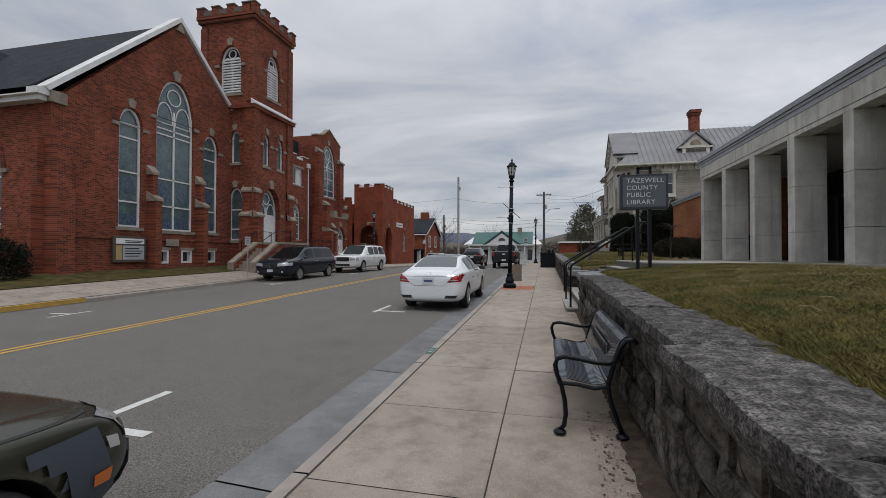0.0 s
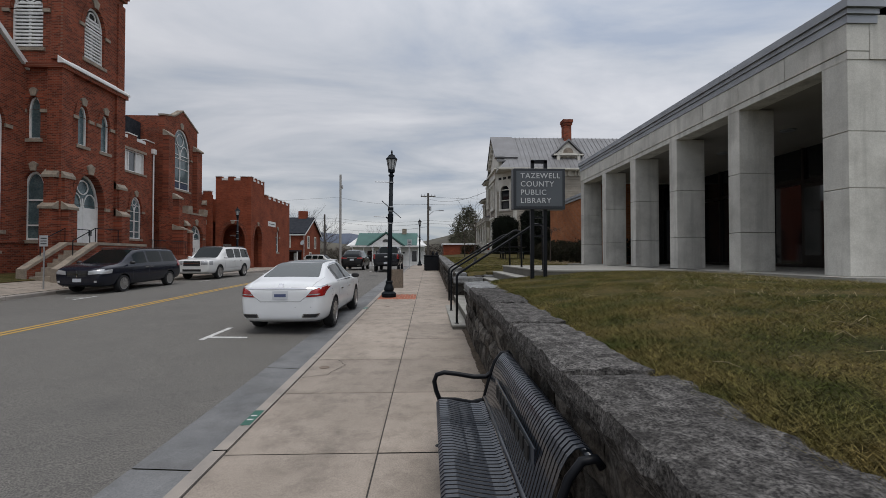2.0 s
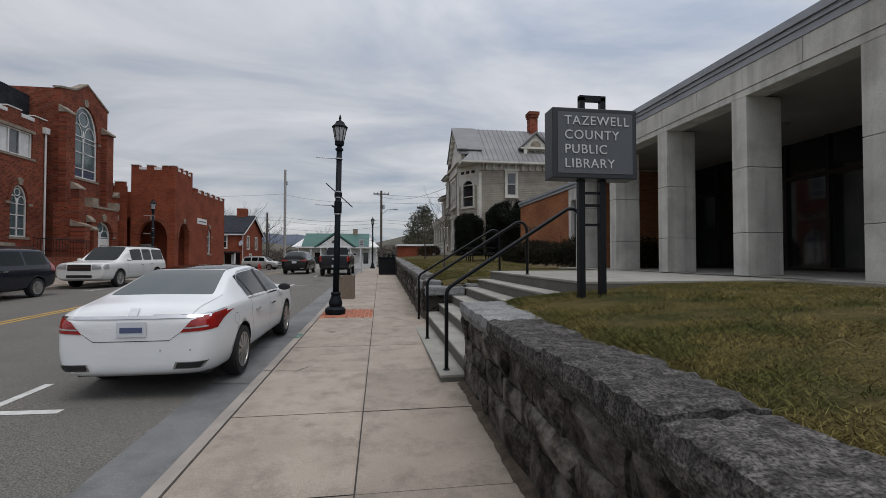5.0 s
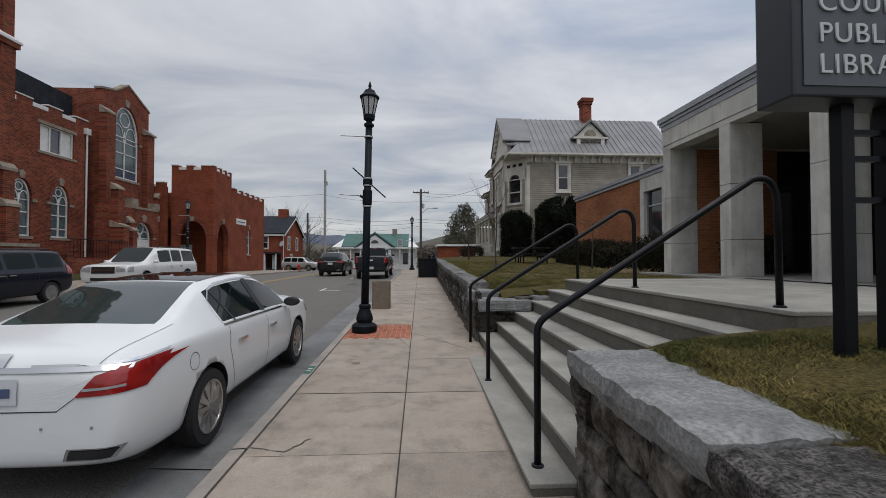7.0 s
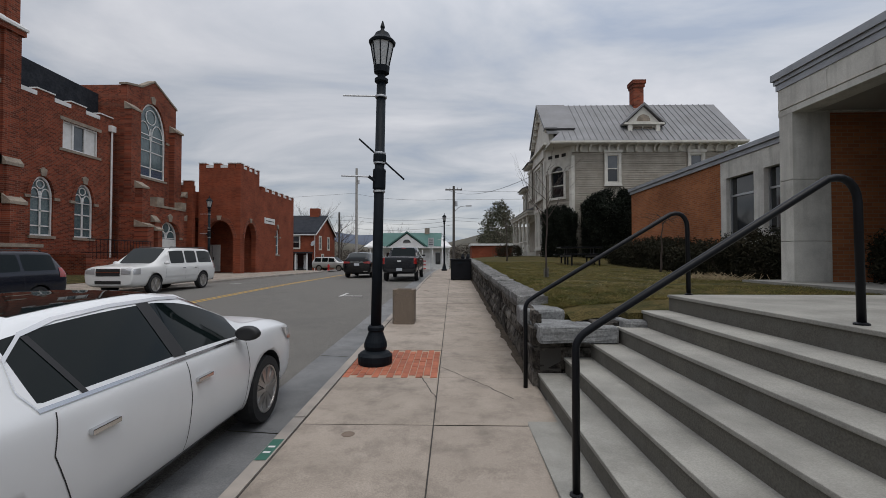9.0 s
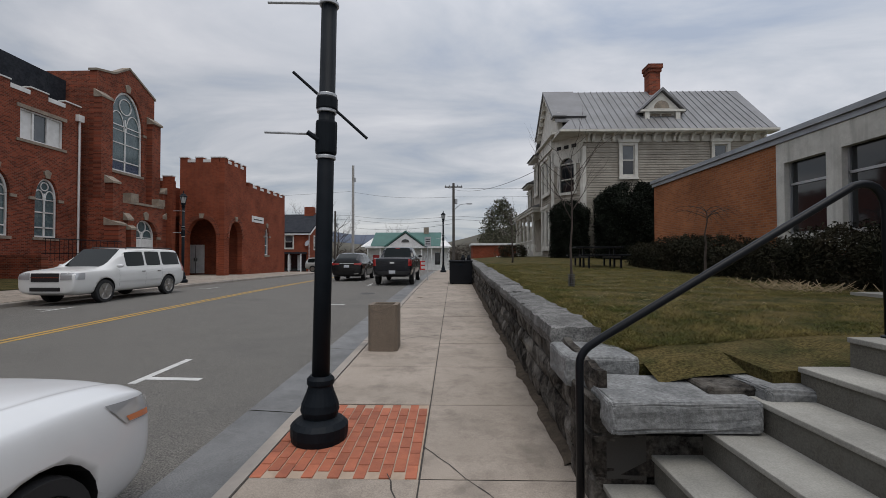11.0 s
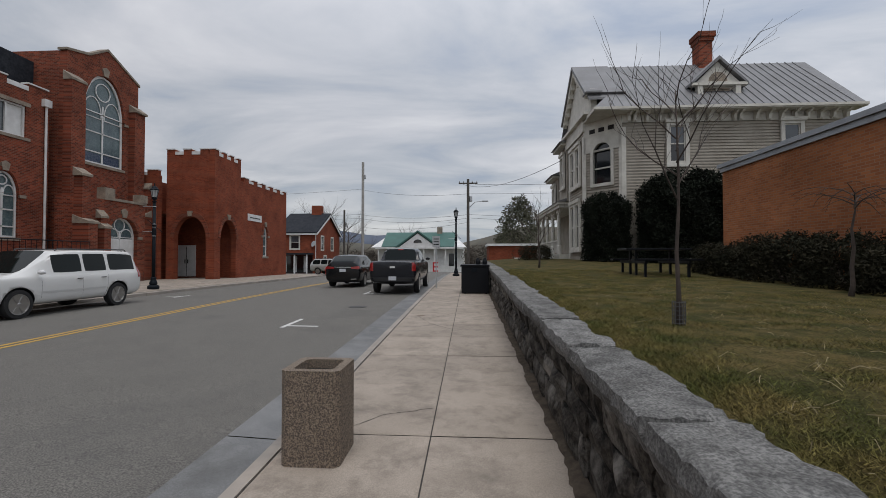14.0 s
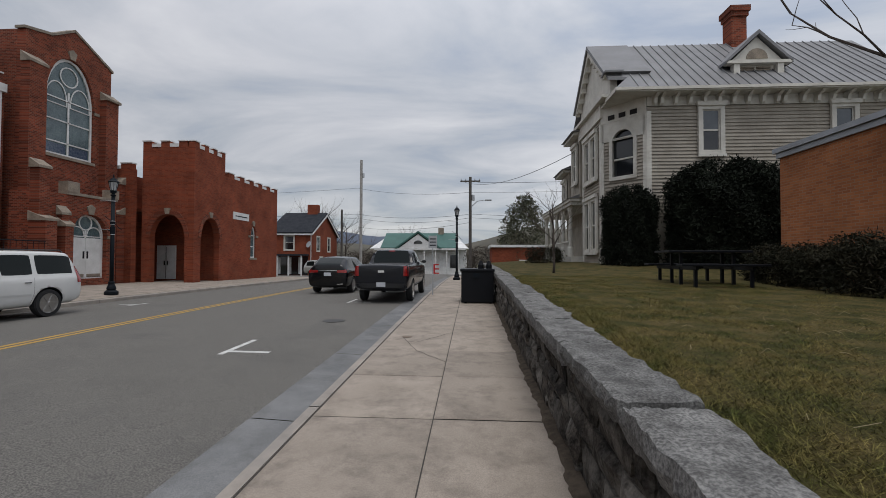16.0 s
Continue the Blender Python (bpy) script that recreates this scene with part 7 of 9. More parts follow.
def crack(pts, w=0.007):
    bm = bmesh.new()
    rng = random.Random(len(pts) * 7)
    q = []
    for a, b in zip(pts, pts[1:]):
        for k in range(8):
            f = k / 8
            q.append((a[0] + (b[0] - a[0]) * f + rng.uniform(-0.012, 0.012), a[1] + (b[1] - a[1]) * f + rng.uniform(-0.012, 0.012)))
    q.append(pts[-1])
    for (xa, ya_), (xb, yb_) in zip(q, q[1:]):
        d = Vector((yb_ - ya_, xa - xb)).normalized() * w * rng.uniform(0.4, 1)
        bm.faces.new([bm.verts.new((px_, py_, z_walk(py_) + 0.0045)) for px_, py_ in ((xa - d.x, ya_ - d.y), (xb - d.x, yb_ - d.y), (xb + d.x, yb_ + d.y), (xa + d.x, ya_ + d.y))])
    tagged(structure("crack", bm, mat("crack_dirt", (0.05, 0.043, 0.037), 0.95), "thin dark crack across the slab", "crack"), group="sidewalk cracks")


crack([(-1.62, 8.6), (-1.3, 8.75), (-1.15, 9.2), (-1.3, 9.5), (-1.6, 9.55)])
crack([(-1.6, 12.7), (-1.3, 12.62), (-1.15, 12.85)])
crack([(-0.6, 17.15), (-0.36, 16.3)])
crack([(-0.36, 17.6), (0.2, 16.8), (0.5, 16.3)])
crack([(-1.6, 28.6), (-1.0, 28.3), (-0.36, 29.3)])
crack([(-1.3, 28.7), (-0.9, 27.6), (-0.36, 26.9)])
crack([(-1.6, 21.2), (-0.9, 22.1), (-0.4, 22.3)])
# a water valve and iron street cover
bm = bmesh.new()
lathe(bm, ((0.3, 0), (0.3, 0.004), (0.1, 0.005)), 0, 0, 0, 20)
cov = structure("manhole", bm, mat("dark_iron_cover", (0.045, 0.043, 0.042), 0.7), "round dark iron street cover", "cover")
cov.matrix_world = pose(-3.6, 31.5, z_road(-3.6, 31.5) + 0.003)

# ---- vehicles ----
from mathutils.bvhtree import BVHTree

TYRE = mat("tyre_rubber", (0.012, 0.012, 0.013), 0.85)
ALLOY = mat("alloy_rim", (0.42, 0.41, 0.40), 0.28, 0.85)
CARGLASS = mat("car_glass", (0.005, 0.0085, 0.0085), 0.03, spec=0.2)
REARGLASS = mat("rear_window_glass", (0.02, 0.034, 0.034), 0.03, spec=1.0)
TRIM = mat("black_car_plastic", (0.014, 0.014, 0.015), 0.55)
CHROME = mat("chrome", (0.62, 0.62, 0.62), 0.12, 1.0)
RED = mat("tail_lamp_red", (0.30, 0.012, 0.01), 0.12, coat=0.6, col2=(0.2, 0.008, 0.008), scale=9)
CLEAR = mat("headlamp_lens", (0.42, 0.43, 0.44), 0.1, 0.3, coat=0.6)
AMBER = mat("amber_marker", (0.55, 0.13, 0.012), 0.2, coat=0.4)
PLATE = mat("licence_plate", (0.50, 0.52, 0.55), 0.45)
SEAM = mat("panel_gap", (0.02, 0.02, 0.02), 0.8)


def paint(name, col, metal=0.0, rough=0.22):
    return mat(name, col, rough, metal, col2=tuple(c * 0.93 for c in col), scale=0.9, coat=0.25, spec=0.35)


def curve_at(knots, y):
    if y <= knots[0][0]:
        return knots[0][1]
    for (a, va), (b, vb) in zip(knots, knots[1:]):
        if y <= b:
            return va + (vb - va) * (y - a) / (b - a)
    return knots[-1][1]


def wheel(parent, x, y, r, side, spokes, width=0.22):
    """A tyre with its rim: turned sections about the axle."""
    def turned(prof, seg=28):
        bm = bmesh.new()
        rings = [[bm.verts.new((x + side * h, y + q * math.cos(2 * math.pi * k / seg), r + q * math.sin(2 * math.pi * k / seg))) for k in range(seg)] for q, h in prof]
        for s, t in zip(rings, rings[1:]):
            for k in range(seg):
                bm.faces.new((s[k], s[(k + 1) % seg], t[(k + 1) % seg], t[k]))
        bm.faces.new(rings[0][::-1]), bm.faces.new(rings[-1])
        return bm

    rr = r * 0.70
    w = part("wheel", turned(((rr * 0.98, -width), (r * 0.93, -width), (r, -width * 0.8), (r, -width * 0.2), (r * 0.95, 0), (rr * 1.04, 0.004), (rr, -0.02), (rr * 0.97, -0.12))), TYRE, parent, smooth=False)
    bm = turned(((rr, -0.02), (rr, 0.004), (rr * 0.93, 0.0), (rr * 0.90, -0.035)))
    for k in range(spokes):
        a = 2 * math.pi * k / spokes
        for da in ((-0.09, 0.09) if spokes > 8 else (0.0,)):
            c, s = math.cos(a + da), math.sin(a + da)
            wd = 0.016 if spokes > 8 else 0.034
            P = lambda q, t, h: bm.verts.new((x + side * h, y + q * c - t * s, r + q * s + t * c))
            f = [P(rr * 0.14, -wd * 0.8, 0.0), P(rr * 0.92, -wd, -0.006), P(rr * 0.92, wd, -0.006), P(rr * 0.14, wd * 0.8, 0.0)]
            g = [P(rr * 0.14, -wd * 0.8, -0.04), P(rr * 0.92, -wd, -0.04), P(rr * 0.92, wd, -0.04), P(rr * 0.14, wd * 0.8, -0.04)]
            bm.faces.new(f)
            for i in range(4):
                bm.faces.new((f[i], g[i], g[(i + 1) % 4], f[(i + 1) % 4]))
    part("rim", bm, ALLOY, w, "silver alloy rim")
    bm = turned(((rr * 0.18, -0.05), (rr * 0.18, 0.0), (rr * 0.12, 0.008)), 14)
    part("hub_cap", bm, ALLOY, w)
    return w


def vehicle(name, label, category, place, spec, paint_mat):
    """Lofts a shell along the car, cuts the wheel arches, and parts the glass from the paint. Local: x right, y ahead."""
    t = new(name)
    tagged(t, label, category)
    hw = spec["w"]
    ys_ = sorted(set(spec["ys"]))
    bm = bmesh.new()
    rows = []
    for y in ys_:
        zb, w, be, tp, wt = [curve_at(spec[k], y) for k in ("zb", "hw", "belt", "top", "wt")]
        mid = zb + (be - zb) * 0.55
        half = [(0, zb), (w * 0.80, zb), (w * 0.965, zb + 0.07), (w, mid), (w * 0.985, be - 0.07), (w * 0.95, be), (w * 0.95 + (wt - w * 0.95) * 0.10, be + (tp - be) * 0.10), (w * 0.95 + (wt - w * 0.95) * 0.86, be + (tp - be) * 0.84), (wt, tp - 0.035), (wt * 0.88, tp), (0, tp + 0.018)]
        full = half + [(-p[0], p[1]) for p in half[-2:0:-1]]
        rows.append([bm.verts.new((p[0], y, p[1])) for p in full])
    n = len(rows[0])
    for r, (a, b) in enumerate(zip(rows, rows[1:])):
        ym = (ys_[r] + ys_[r + 1]) / 2
        side = any(p <= ym <= q for p, q in spec["side"])
        top = any(p <= ym <= q for p, q in spec["glass"])
        for i in range(n):
            f = bm.faces.new((a[i], a[(i + 1) % n], b[(i + 1) % n], b[i]))
            k = i if i < 10 else n - 1 - i
            f.material_index = 1 if (side and k == 6) or (top and k == 9) else 0
            f.smooth = True
    bm.faces.new(rows[0][::-1]), bm.faces.new(rows[-1])
    cl = bm.edges.layers.float.new("crease_edge")
    for e in bm.edges:
        if len({f.material_index for f in e.link_faces}) > 1:
            e[cl] = 1.0
    vl = bm.verts.layers.float.new("crease_vert")
    for v in bm.verts:
        kinds = [f.material_index for f in v.link_faces]
        if kinds.count(1) == 1:
            v[vl] = 0.9
    me = mesh_of(name, bm)
    for m in (paint_mat, CARGLASS, TRIM):
        me.materials.append(m)
    tmp = new("shell", me)
    sub = tmp.modifiers.new("smooth", "SUBSURF")
    sub.levels = sub.render_levels = 2
    bm = bmesh.new()
    for y in spec["axles"]:
        R = spec["r"] * 1.13
        seg = 28
        A, B = ([bm.verts.new((x, y + R * math.cos(2 * math.pi * k / seg), spec["r"] * 1.02 + R * math.sin(2 * math.pi * k / seg))) for k in range(seg)] for x in (-1.4, 1.4))
        for k in range(seg):
            bm.faces.new((A[k], A[(k + 1) % seg], B[(k + 1) % seg], B[k]))
        bm.faces.new(A[::-1]), bm.faces.new(B)
    cme = mesh_of("cutter", bm)
    for m in (paint_mat, CARGLASS, TRIM):
        cme.materials.append(m)
    for p in cme.polygons:
        p.material_index = 2
    cut = new("cutter", cme)
    bo = tmp.modifiers.new("arches", "BOOLEAN")
    bo.operation, bo.object, bo.solver = "DIFFERENCE", cut, "EXACT"
    dg = bpy.context.evaluated_depsgraph_get()
    done = bpy.data.meshes.new_from_object(tmp.evaluated_get(dg))
    bpy.data.objects.remove(tmp), bpy.data.objects.remove(cut)
    shell = bmesh.new()
    shell.from_mesh(done)
    tree = BVHTree.FromBMesh(shell)
    # the glass as panes of their own
    glass = [f for f in shell.faces if f.material_index == 1]
    seen, panes = set(), []
    for f in glass:
        if f in seen:
            continue
        stack, comp = [f], []
        seen.add(f)
        while stack:
            g = stack.pop()
            comp.append(g)
            for e in g.edges:
                for h in e.link_faces:
                    if h.material_index == 1 and h not in seen:
                        seen.add(h)
                        stack.append(h)
        panes.append(comp)

    def copy_faces(faces):
        b2 = bmesh.new()
        m_ = {}
        for f in faces:
            q = []
            for v in f.verts:
                if v not in m_:
                    m_[v] = b2.verts.new(v.co)
                q.append(m_[v])
            nf = b2.faces.new(q)
            nf.smooth, nf.material_index = f.smooth, f.material_index
        return b2

    def link(nm, b2, mats, par=t, lb=""):
        m2 = bpy.data.meshes.new(nm)
        b2.to_mesh(m2)
        b2.free()
        for m in mats:
            m2.materials.append(m)
        ob = new(nm, m2)
        ob.parent = par
        if lb:
            ob["label"] = lb
        return ob

    body = link("body", copy_faces([f for f in shell.faces if f.material_index != 1]), (paint_mat, CARGLASS, TRIM))
    for comp in panes:
        c = sum((f.calc_center_median() for f in comp), Vector()) / len(comp)
        b2 = copy_faces(comp)
        for f in b2.faces:
            f.material_index = 0
        link("side_window" if abs(c.x) > 0.3 else "windshield" if c.y > 0 else "rear_window", b2, (CARGLASS if abs(c.x) > 0.3 or c.y > 0 else spec.get("rear_glass", CARGLASS),))
    shell.free()
    bpy.data.meshes.remove(done)

    def stick(nm, corners, view, material, lift=0.006, nu=8, nv=5, lb="", par=None):
        """A patch that follows the shell: four corners in (x, z) seen from 'back' or 'front', or (y, z) from 'left' or 'right'."""
        b2 = bmesh.new()
        grid = []
        for j in range(nv + 1):
            row = []
            for i in range(nu + 1):
                u, v = i / nu, j / nv
                p = [(corners[0][k] * (1 - u) + corners[1][k] * u) * (1 - v) + (corners[3][k] * (1 - u) + corners[2][k] * u) * v for k in (0, 1)]
                d = {"back": (0, 1, 0), "front": (0, -1, 0), "left": (1, 0, 0), "right": (-1, 0, 0), "top": (0, 0, -1)}[view]
                o = {"back": (p[0], -6, p[1]), "front": (p[0], 6, p[1]), "left": (-6, p[0], p[1]), "right": (6, p[0], p[1]), "top": (p[0], p[1], 6)}[view]
                hit = tree.ray_cast(Vector(o), Vector(d))
                row.append(b2.verts.new(hit[0] + hit[1] * lift) if hit[0] else None)
            grid.append(row)
        for a, b in zip(grid, grid[1:]):
            for i in range(nu):
                q = [a[i], a[i + 1], b[i + 1], b[i]]
                if all(q) and max((q[0].co - q[2].co).length, (q[1].co - q[3].co).length) < 0.5:
                    b2.faces.new(q).smooth = True
        if not b2.faces:
            b2.free()
            return None
        return link(nm, b2, (material,), par or body, lb)

    for args in spec["patches"]:
        stick(*args)
    for y0, pts in spec.get("seams", ()):
        for s in ("left", "right"):
            for p, q in zip(pts, pts[1:]):
                dx, dz = q[0] - p[0], q[1] - p[1]
                ln = math.hypot(dx, dz)
                ox, oz = -dz / ln * 0.004, dx / ln * 0.004
                stick("panel_gap", [(p[0] - ox, p[1] - oz), (q[0] - ox, q[1] - oz), (q[0] + ox, q[1] + oz), (p[0] + ox, p[1] + oz)], s, SEAM, 0.002, 6, 1)
    for y, z in spec.get("handles", ()):
        for s in (-1, 1):
            hit = tree.ray_cast(Vector((6 * s, y, z)), Vector((-s, 0, 0)))
            if hit[0]:
                b2 = boxes((hit[0].x - 0.01, hit[0].x + 0.03 * s, y - 0.1, y + 0.1, z - 0.016, z + 0.016), bevel=0.006)
                link("door_handle", b2, (spec.get("handle_mat", CHROME),), body)
    for s in (-1, 1):
        y, z = spec["mirror"]
        x = s * (curve_at(spec["hw"], y) - 0.02)
        b2 = bmesh.new()
        bmesh.ops.create_uvsphere(b2, u_segments=14, v_segments=9, radius=1.0)
        for v in b2.verts:
            v.co = Vector((x + s * 0.09 + v.co.x * 0.115, y + 0.02 + max(v.co.y, -0.45) * 0.09, z + 0.055 + v.co.z * (0.075 if v.co.z > 0 else 0.06)))
        for f in b2.faces:
            f.smooth = True
        link("wing_mirror", b2, (spec.get("mirror_mat", TRIM),))
        for y in spec["axles"]:
            wheel(t, s * (hw - 0.015), y, spec["r"], s, spec["spokes"])
    # dark floor pan
    link("floor_pan", boxes((-hw * 0.8, hw * 0.8, ys_[0] + 0.3, ys_[-1] - 0.3, curve_at(spec["zb"], 0) + 0.02, curve_at(spec["zb"], 0) + 0.12)), (TRIM,))
    for b2, m, nm, lb in spec.get("extras", lambda: ())():
        link(nm, b2, (m,), t, lb)
    for o in t.children:
        if o.name.startswith("wheel"):
            o.matrix_parent_inverse = Matrix.Identity(4)
    t.matrix_world = place
    return t


def on_road(x, y, rz):
    dz = z_road(x, y + 1.4) - z_road(x, y - 1.4)
    pitch = math.degrees(math.atan(dz / 2.8))
    return pose(x, y, z_road(x, y) + 0.005, pitch if rz == 0 else -pitch, 0, rz)


def plate_bars(y, z):
    return boxes((-0.11, 0.11, y - 0.004, y, z - 0.03, z + 0.035))


# white saloon
SEDAN = dict(
    w=0.93, r=0.345, axles=(-1.42, 1.42), spokes=10, rear_glass=REARGLASS,
    ys=[-2.50, -2.46, -2.36, -2.1, -1.78, -1.45, -1.22, -1.04, -0.92, -0.5, 0.03, 0.12, 0.5, 0.86, 0.95, 1.22, 1.6, 2.0, 2.3, 2.44, 2.5],
    zb=[(-2.5, 0.34), (-2.3, 0.22), (2.3, 0.2), (2.5, 0.28)],
    hw=[(-2.5, 0.70), (-2.44, 0.82), (-2.3, 0.89), (-1.6, 0.93), (1.6, 0.93), (2.15, 0.90), (2.4, 0.80), (2.5, 0.66)],
    belt=[(-2.5, 0.86), (-2.36, 1.00), (-1.8, 1.04), (0.0, 0.985), (1.2, 0.97), (1.8, 0.96), (2.3, 0.87), (2.5, 0.70)],
    top=[(-2.5, 0.92), (-2.40, 1.09), (-1.92, 1.14), (-1.80, 1.155), (-1.0, 1.44), (-0.4, 1.50), (0.2, 1.49), (0.45, 1.455), (1.22, 1.07), (1.6, 1.06), (2.2, 0.98), (2.4, 0.88), (2.5, 0.72)],
    wt=[(-2.5, 0.62), (-1.8, 0.72), (-1.0, 0.585), (0.2, 0.59), (0.5, 0.60), (1.22, 0.72), (2.2, 0.66), (2.5, 0.5)],
    side=[(-1.04, 0.95)], glass=[(-1.78, -0.92), (0.5, 1.22)],
    mirror=(0.80, 0.98), mirror_mat=TRIM, handles=[(-0.72, 0.83), (0.25, 0.815)],
    seams=[(0, [(-0.98, 1.0), (-1.02, 0.8), (-0.86, 0.35)]), (0, [(0.08, 0.97), (0.10, 0.7), (0.06, 0.32)]), (0, [(0.98, 0.93), (1.02, 0.7), (0.96, 0.32)]), (0, [(-0.85, 0.32), (0.96, 0.30)])],
    patches=[
        ("tail_lamp", [(0.52, 0.79), (0.86, 0.81), (0.90, 1.01), (0.64, 0.93)], "back", RED, 0.008, 10, 6, "red wrap-round tail lamp"),
        ("tail_lamp", [(-0.86, 0.81), (-0.52, 0.79), (-0.64, 0.93), (-0.90, 1.01)], "back", RED, 0.008, 10, 6, "red wrap-round tail lamp"),
        ("tail_lamp", [(-2.46, 0.81), (-2.22, 0.85), (-1.98, 1.0), (-2.44, 0.97)], "right", RED, 0.008, 8, 5, "red wrap-round tail lamp"),
        ("tail_lamp", [(-2.46, 0.81), (-2.22, 0.85), (-1.98, 1.0), (-2.44, 0.97)], "left", RED, 0.008, 8, 5, "red wrap-round tail lamp"),
        ("lamp_bar", [(0.57, 0.832), (0.80, 0.845), (0.80, 0.862), (0.57, 0.85)], "back", CLEAR, 0.012, 6, 1, "clear reversing lamp bar"),
        ("lamp_bar", [(-0.80, 0.845), (-0.57, 0.832), (-0.57, 0.85), (-0.80, 0.862)], "back", CLEAR, 0.012, 6, 1, "clear reversing lamp bar"),
        ("lamp_chrome", [(-2.44, 0.985), (-2.0, 1.015), (-1.96, 1.025), (-2.44, 1.0)], "right", CHROME, 0.01, 8, 1, "thin chrome strip over the lamp"),
        ("boot_gap", [(0.60, 0.95), (0.605, 0.95), (0.735, 1.15), (0.73, 1.15)], "back", SEAM, 0.003, 1, 10),
        ("boot_gap", [(0.40, 0.70), (0.408, 0.70), (0.525, 0.79), (0.517, 0.79)], "back", SEAM, 0.003, 1, 8),
        ("boot_gap", [(-0.408, 0.70), (-0.40, 0.70), (-0.517, 0.79), (-0.525, 0.79)], "back", SEAM, 0.003, 1, 8),
        ("boot_lettering", [(0.22, 0.985), (0.52, 0.985), (0.52, 1.0), (0.22, 1.0)], "back", GALV, 0.012, 8, 1, "small grey bar of lettering"),
        ("chrome_strip", [(-0.9, 0.955), (0.9, 0.955), (0.9, 0.985), (-0.9, 0.985)], "back", CHROME, 0.012, 20, 1, "chrome boot strip"),
        ("number_plate", [(-0.16, 0.75), (0.16, 0.75), (0.16, 0.92), (-0.16, 0.92)], "back", PLATE, 0.012, 4, 2, "pale licence plate with plain bars"),
        ("plate_bar", [(-0.12, 0.80), (0.12, 0.80), (0.12, 0.86), (-0.12, 0.86)], "back", mat("plate_blue", (0.06, 0.08, 0.16), 0.5), 0.016, 4, 1),
        ("badge", [(-0.05, 0.985), (0.05, 0.985), (0.05, 1.06), (-0.05, 1.06)], "back", CHROME, 0.016, 3, 3, "chrome boot badge"),
        ("exhaust_trim", [(0.44, 0.36), (0.74, 0.36), (0.80, 0.445), (0.47, 0.445)], "back", CHROME, 0.008, 8, 2, "chrome exhaust surround"),
        ("exhaust_trim", [(-0.74, 0.36), (-0.44, 0.36), (-0.47, 0.445), (-0.80, 0.445)], "back", CHROME, 0.008, 8, 2, "chrome exhaust surround"),
        ("exhaust_outlet", [(0.47, 0.372), (0.72, 0.372), (0.77, 0.433), (0.49, 0.433)], "back", TRIM, 0.014, 8, 2, "dark exhaust outlet"),
        ("exhaust_outlet", [(-0.72, 0.372), (-0.47, 0.372), (-0.49, 0.433), (-0.77, 0.433)], "back", TRIM, 0.014, 8, 2, "dark exhaust outlet"),
        ("parking_sensor", [(0.30, 0.575), (0.32, 0.575), (0.32, 0.595), (0.30, 0.595)], "back", GALV, 0.006, 2, 2),
        ("parking_sensor", [(0.62, 0.575), (0.64, 0.575), (0.64, 0.595), (0.62, 0.595)], "back", GALV, 0.006, 2, 2),
        ("bumper_gap", [(-0.41, 0.696), (0.41, 0.696), (0.41, 0.704), (-0.41, 0.704)], "back", SEAM, 0.003, 20, 1),
        ("headlamp", [(2.02, 0.74), (2.40, 0.68), (2.38, 0.82), (1.86, 0.90)], "right", CLEAR, 0.008, 6, 4, "clear headlamp"),
        ("headlamp", [(2.02, 0.74), (2.40, 0.68), (2.38, 0.82), (1.86, 0.90)], "left", CLEAR, 0.008, 6, 4, "clear headlamp"),
        ("side_marker", [(2.05, 0.745), (2.3, 0.70), (2.3, 0.74), (2.02, 0.785)], "right", AMBER, 0.012, 3, 2),
        ("grille", [(-0.4, 0.42), (0.4, 0.42), (0.36, 0.66), (-0.36, 0.66)], "front", CHROME, 0.008, 8, 4),
        ("sunroof", [(-0.50, -0.85), (0.50, -0.85), (0.52, 0.22), (-0.52, 0.22)], "top", CARGLASS, 0.006, 8, 6, "dark glass sunroof"),
        ("sill_trim", [(-0.95, 0.27), (0.95, 0.26), (0.95, 0.30), (-0.95, 0.31)], "right", CHROME, 0.006, 12, 1),
        
        ("quarter_pillar", [(-0.80, 1.03), (-0.76, 1.03), (-0.88, 1.36), (-0.92, 1.36)], "right", TRIM, 0.004, 2, 6),
        ("door_pillar", [(-0.02, 1.03), (0.12, 1.02), (0.04, 1.42), (-0.08, 1.42)], "right", TRIM, 0.004, 3, 6),
        ("window_chrome", [(-1.06, 1.02), (0.95, 0.965), (0.95, 0.985), (-1.06, 1.04)], "right", CHROME, 0.006, 16, 1),
    ])
SEDAN["patches"] += [("fuel_flap_gap", [(-1.70 + q * math.cos(a), 0.83 + q * math.sin(a)) for a, q in ((k, 0.078), (k + 0.4, 0.078), (k + 0.4, 0.072), (k, 0.072))], "right", SEAM, 0.002, 2, 1) for k in [0.39 * i for i in range(16)]]
WINDOW_LINE = [(-1.06, 1.03), (-1.1, 1.12), (-1.06, 1.26), (-0.92, 1.36), (-0.7, 1.405), (-0.3, 1.425), (0.15, 1.42), (0.45, 1.395), (0.7, 1.285), (0.95, 1.165)]
SEDAN["patches"] += [("window_chrome", [p, q, (q[0], q[1] + 0.02), (p[0], p[1] + 0.02)], "right", CHROME, 0.007, 4, 1) for p, q in zip(WINDOW_LINE, WINDOW_LINE[1:])]
vehicle("white_saloon", "white four-door saloon parked at the kerb", "car", on_road(-3.04, 14.55, 0), SEDAN, paint("white_car_paint", (0.70, 0.715, 0.725)))


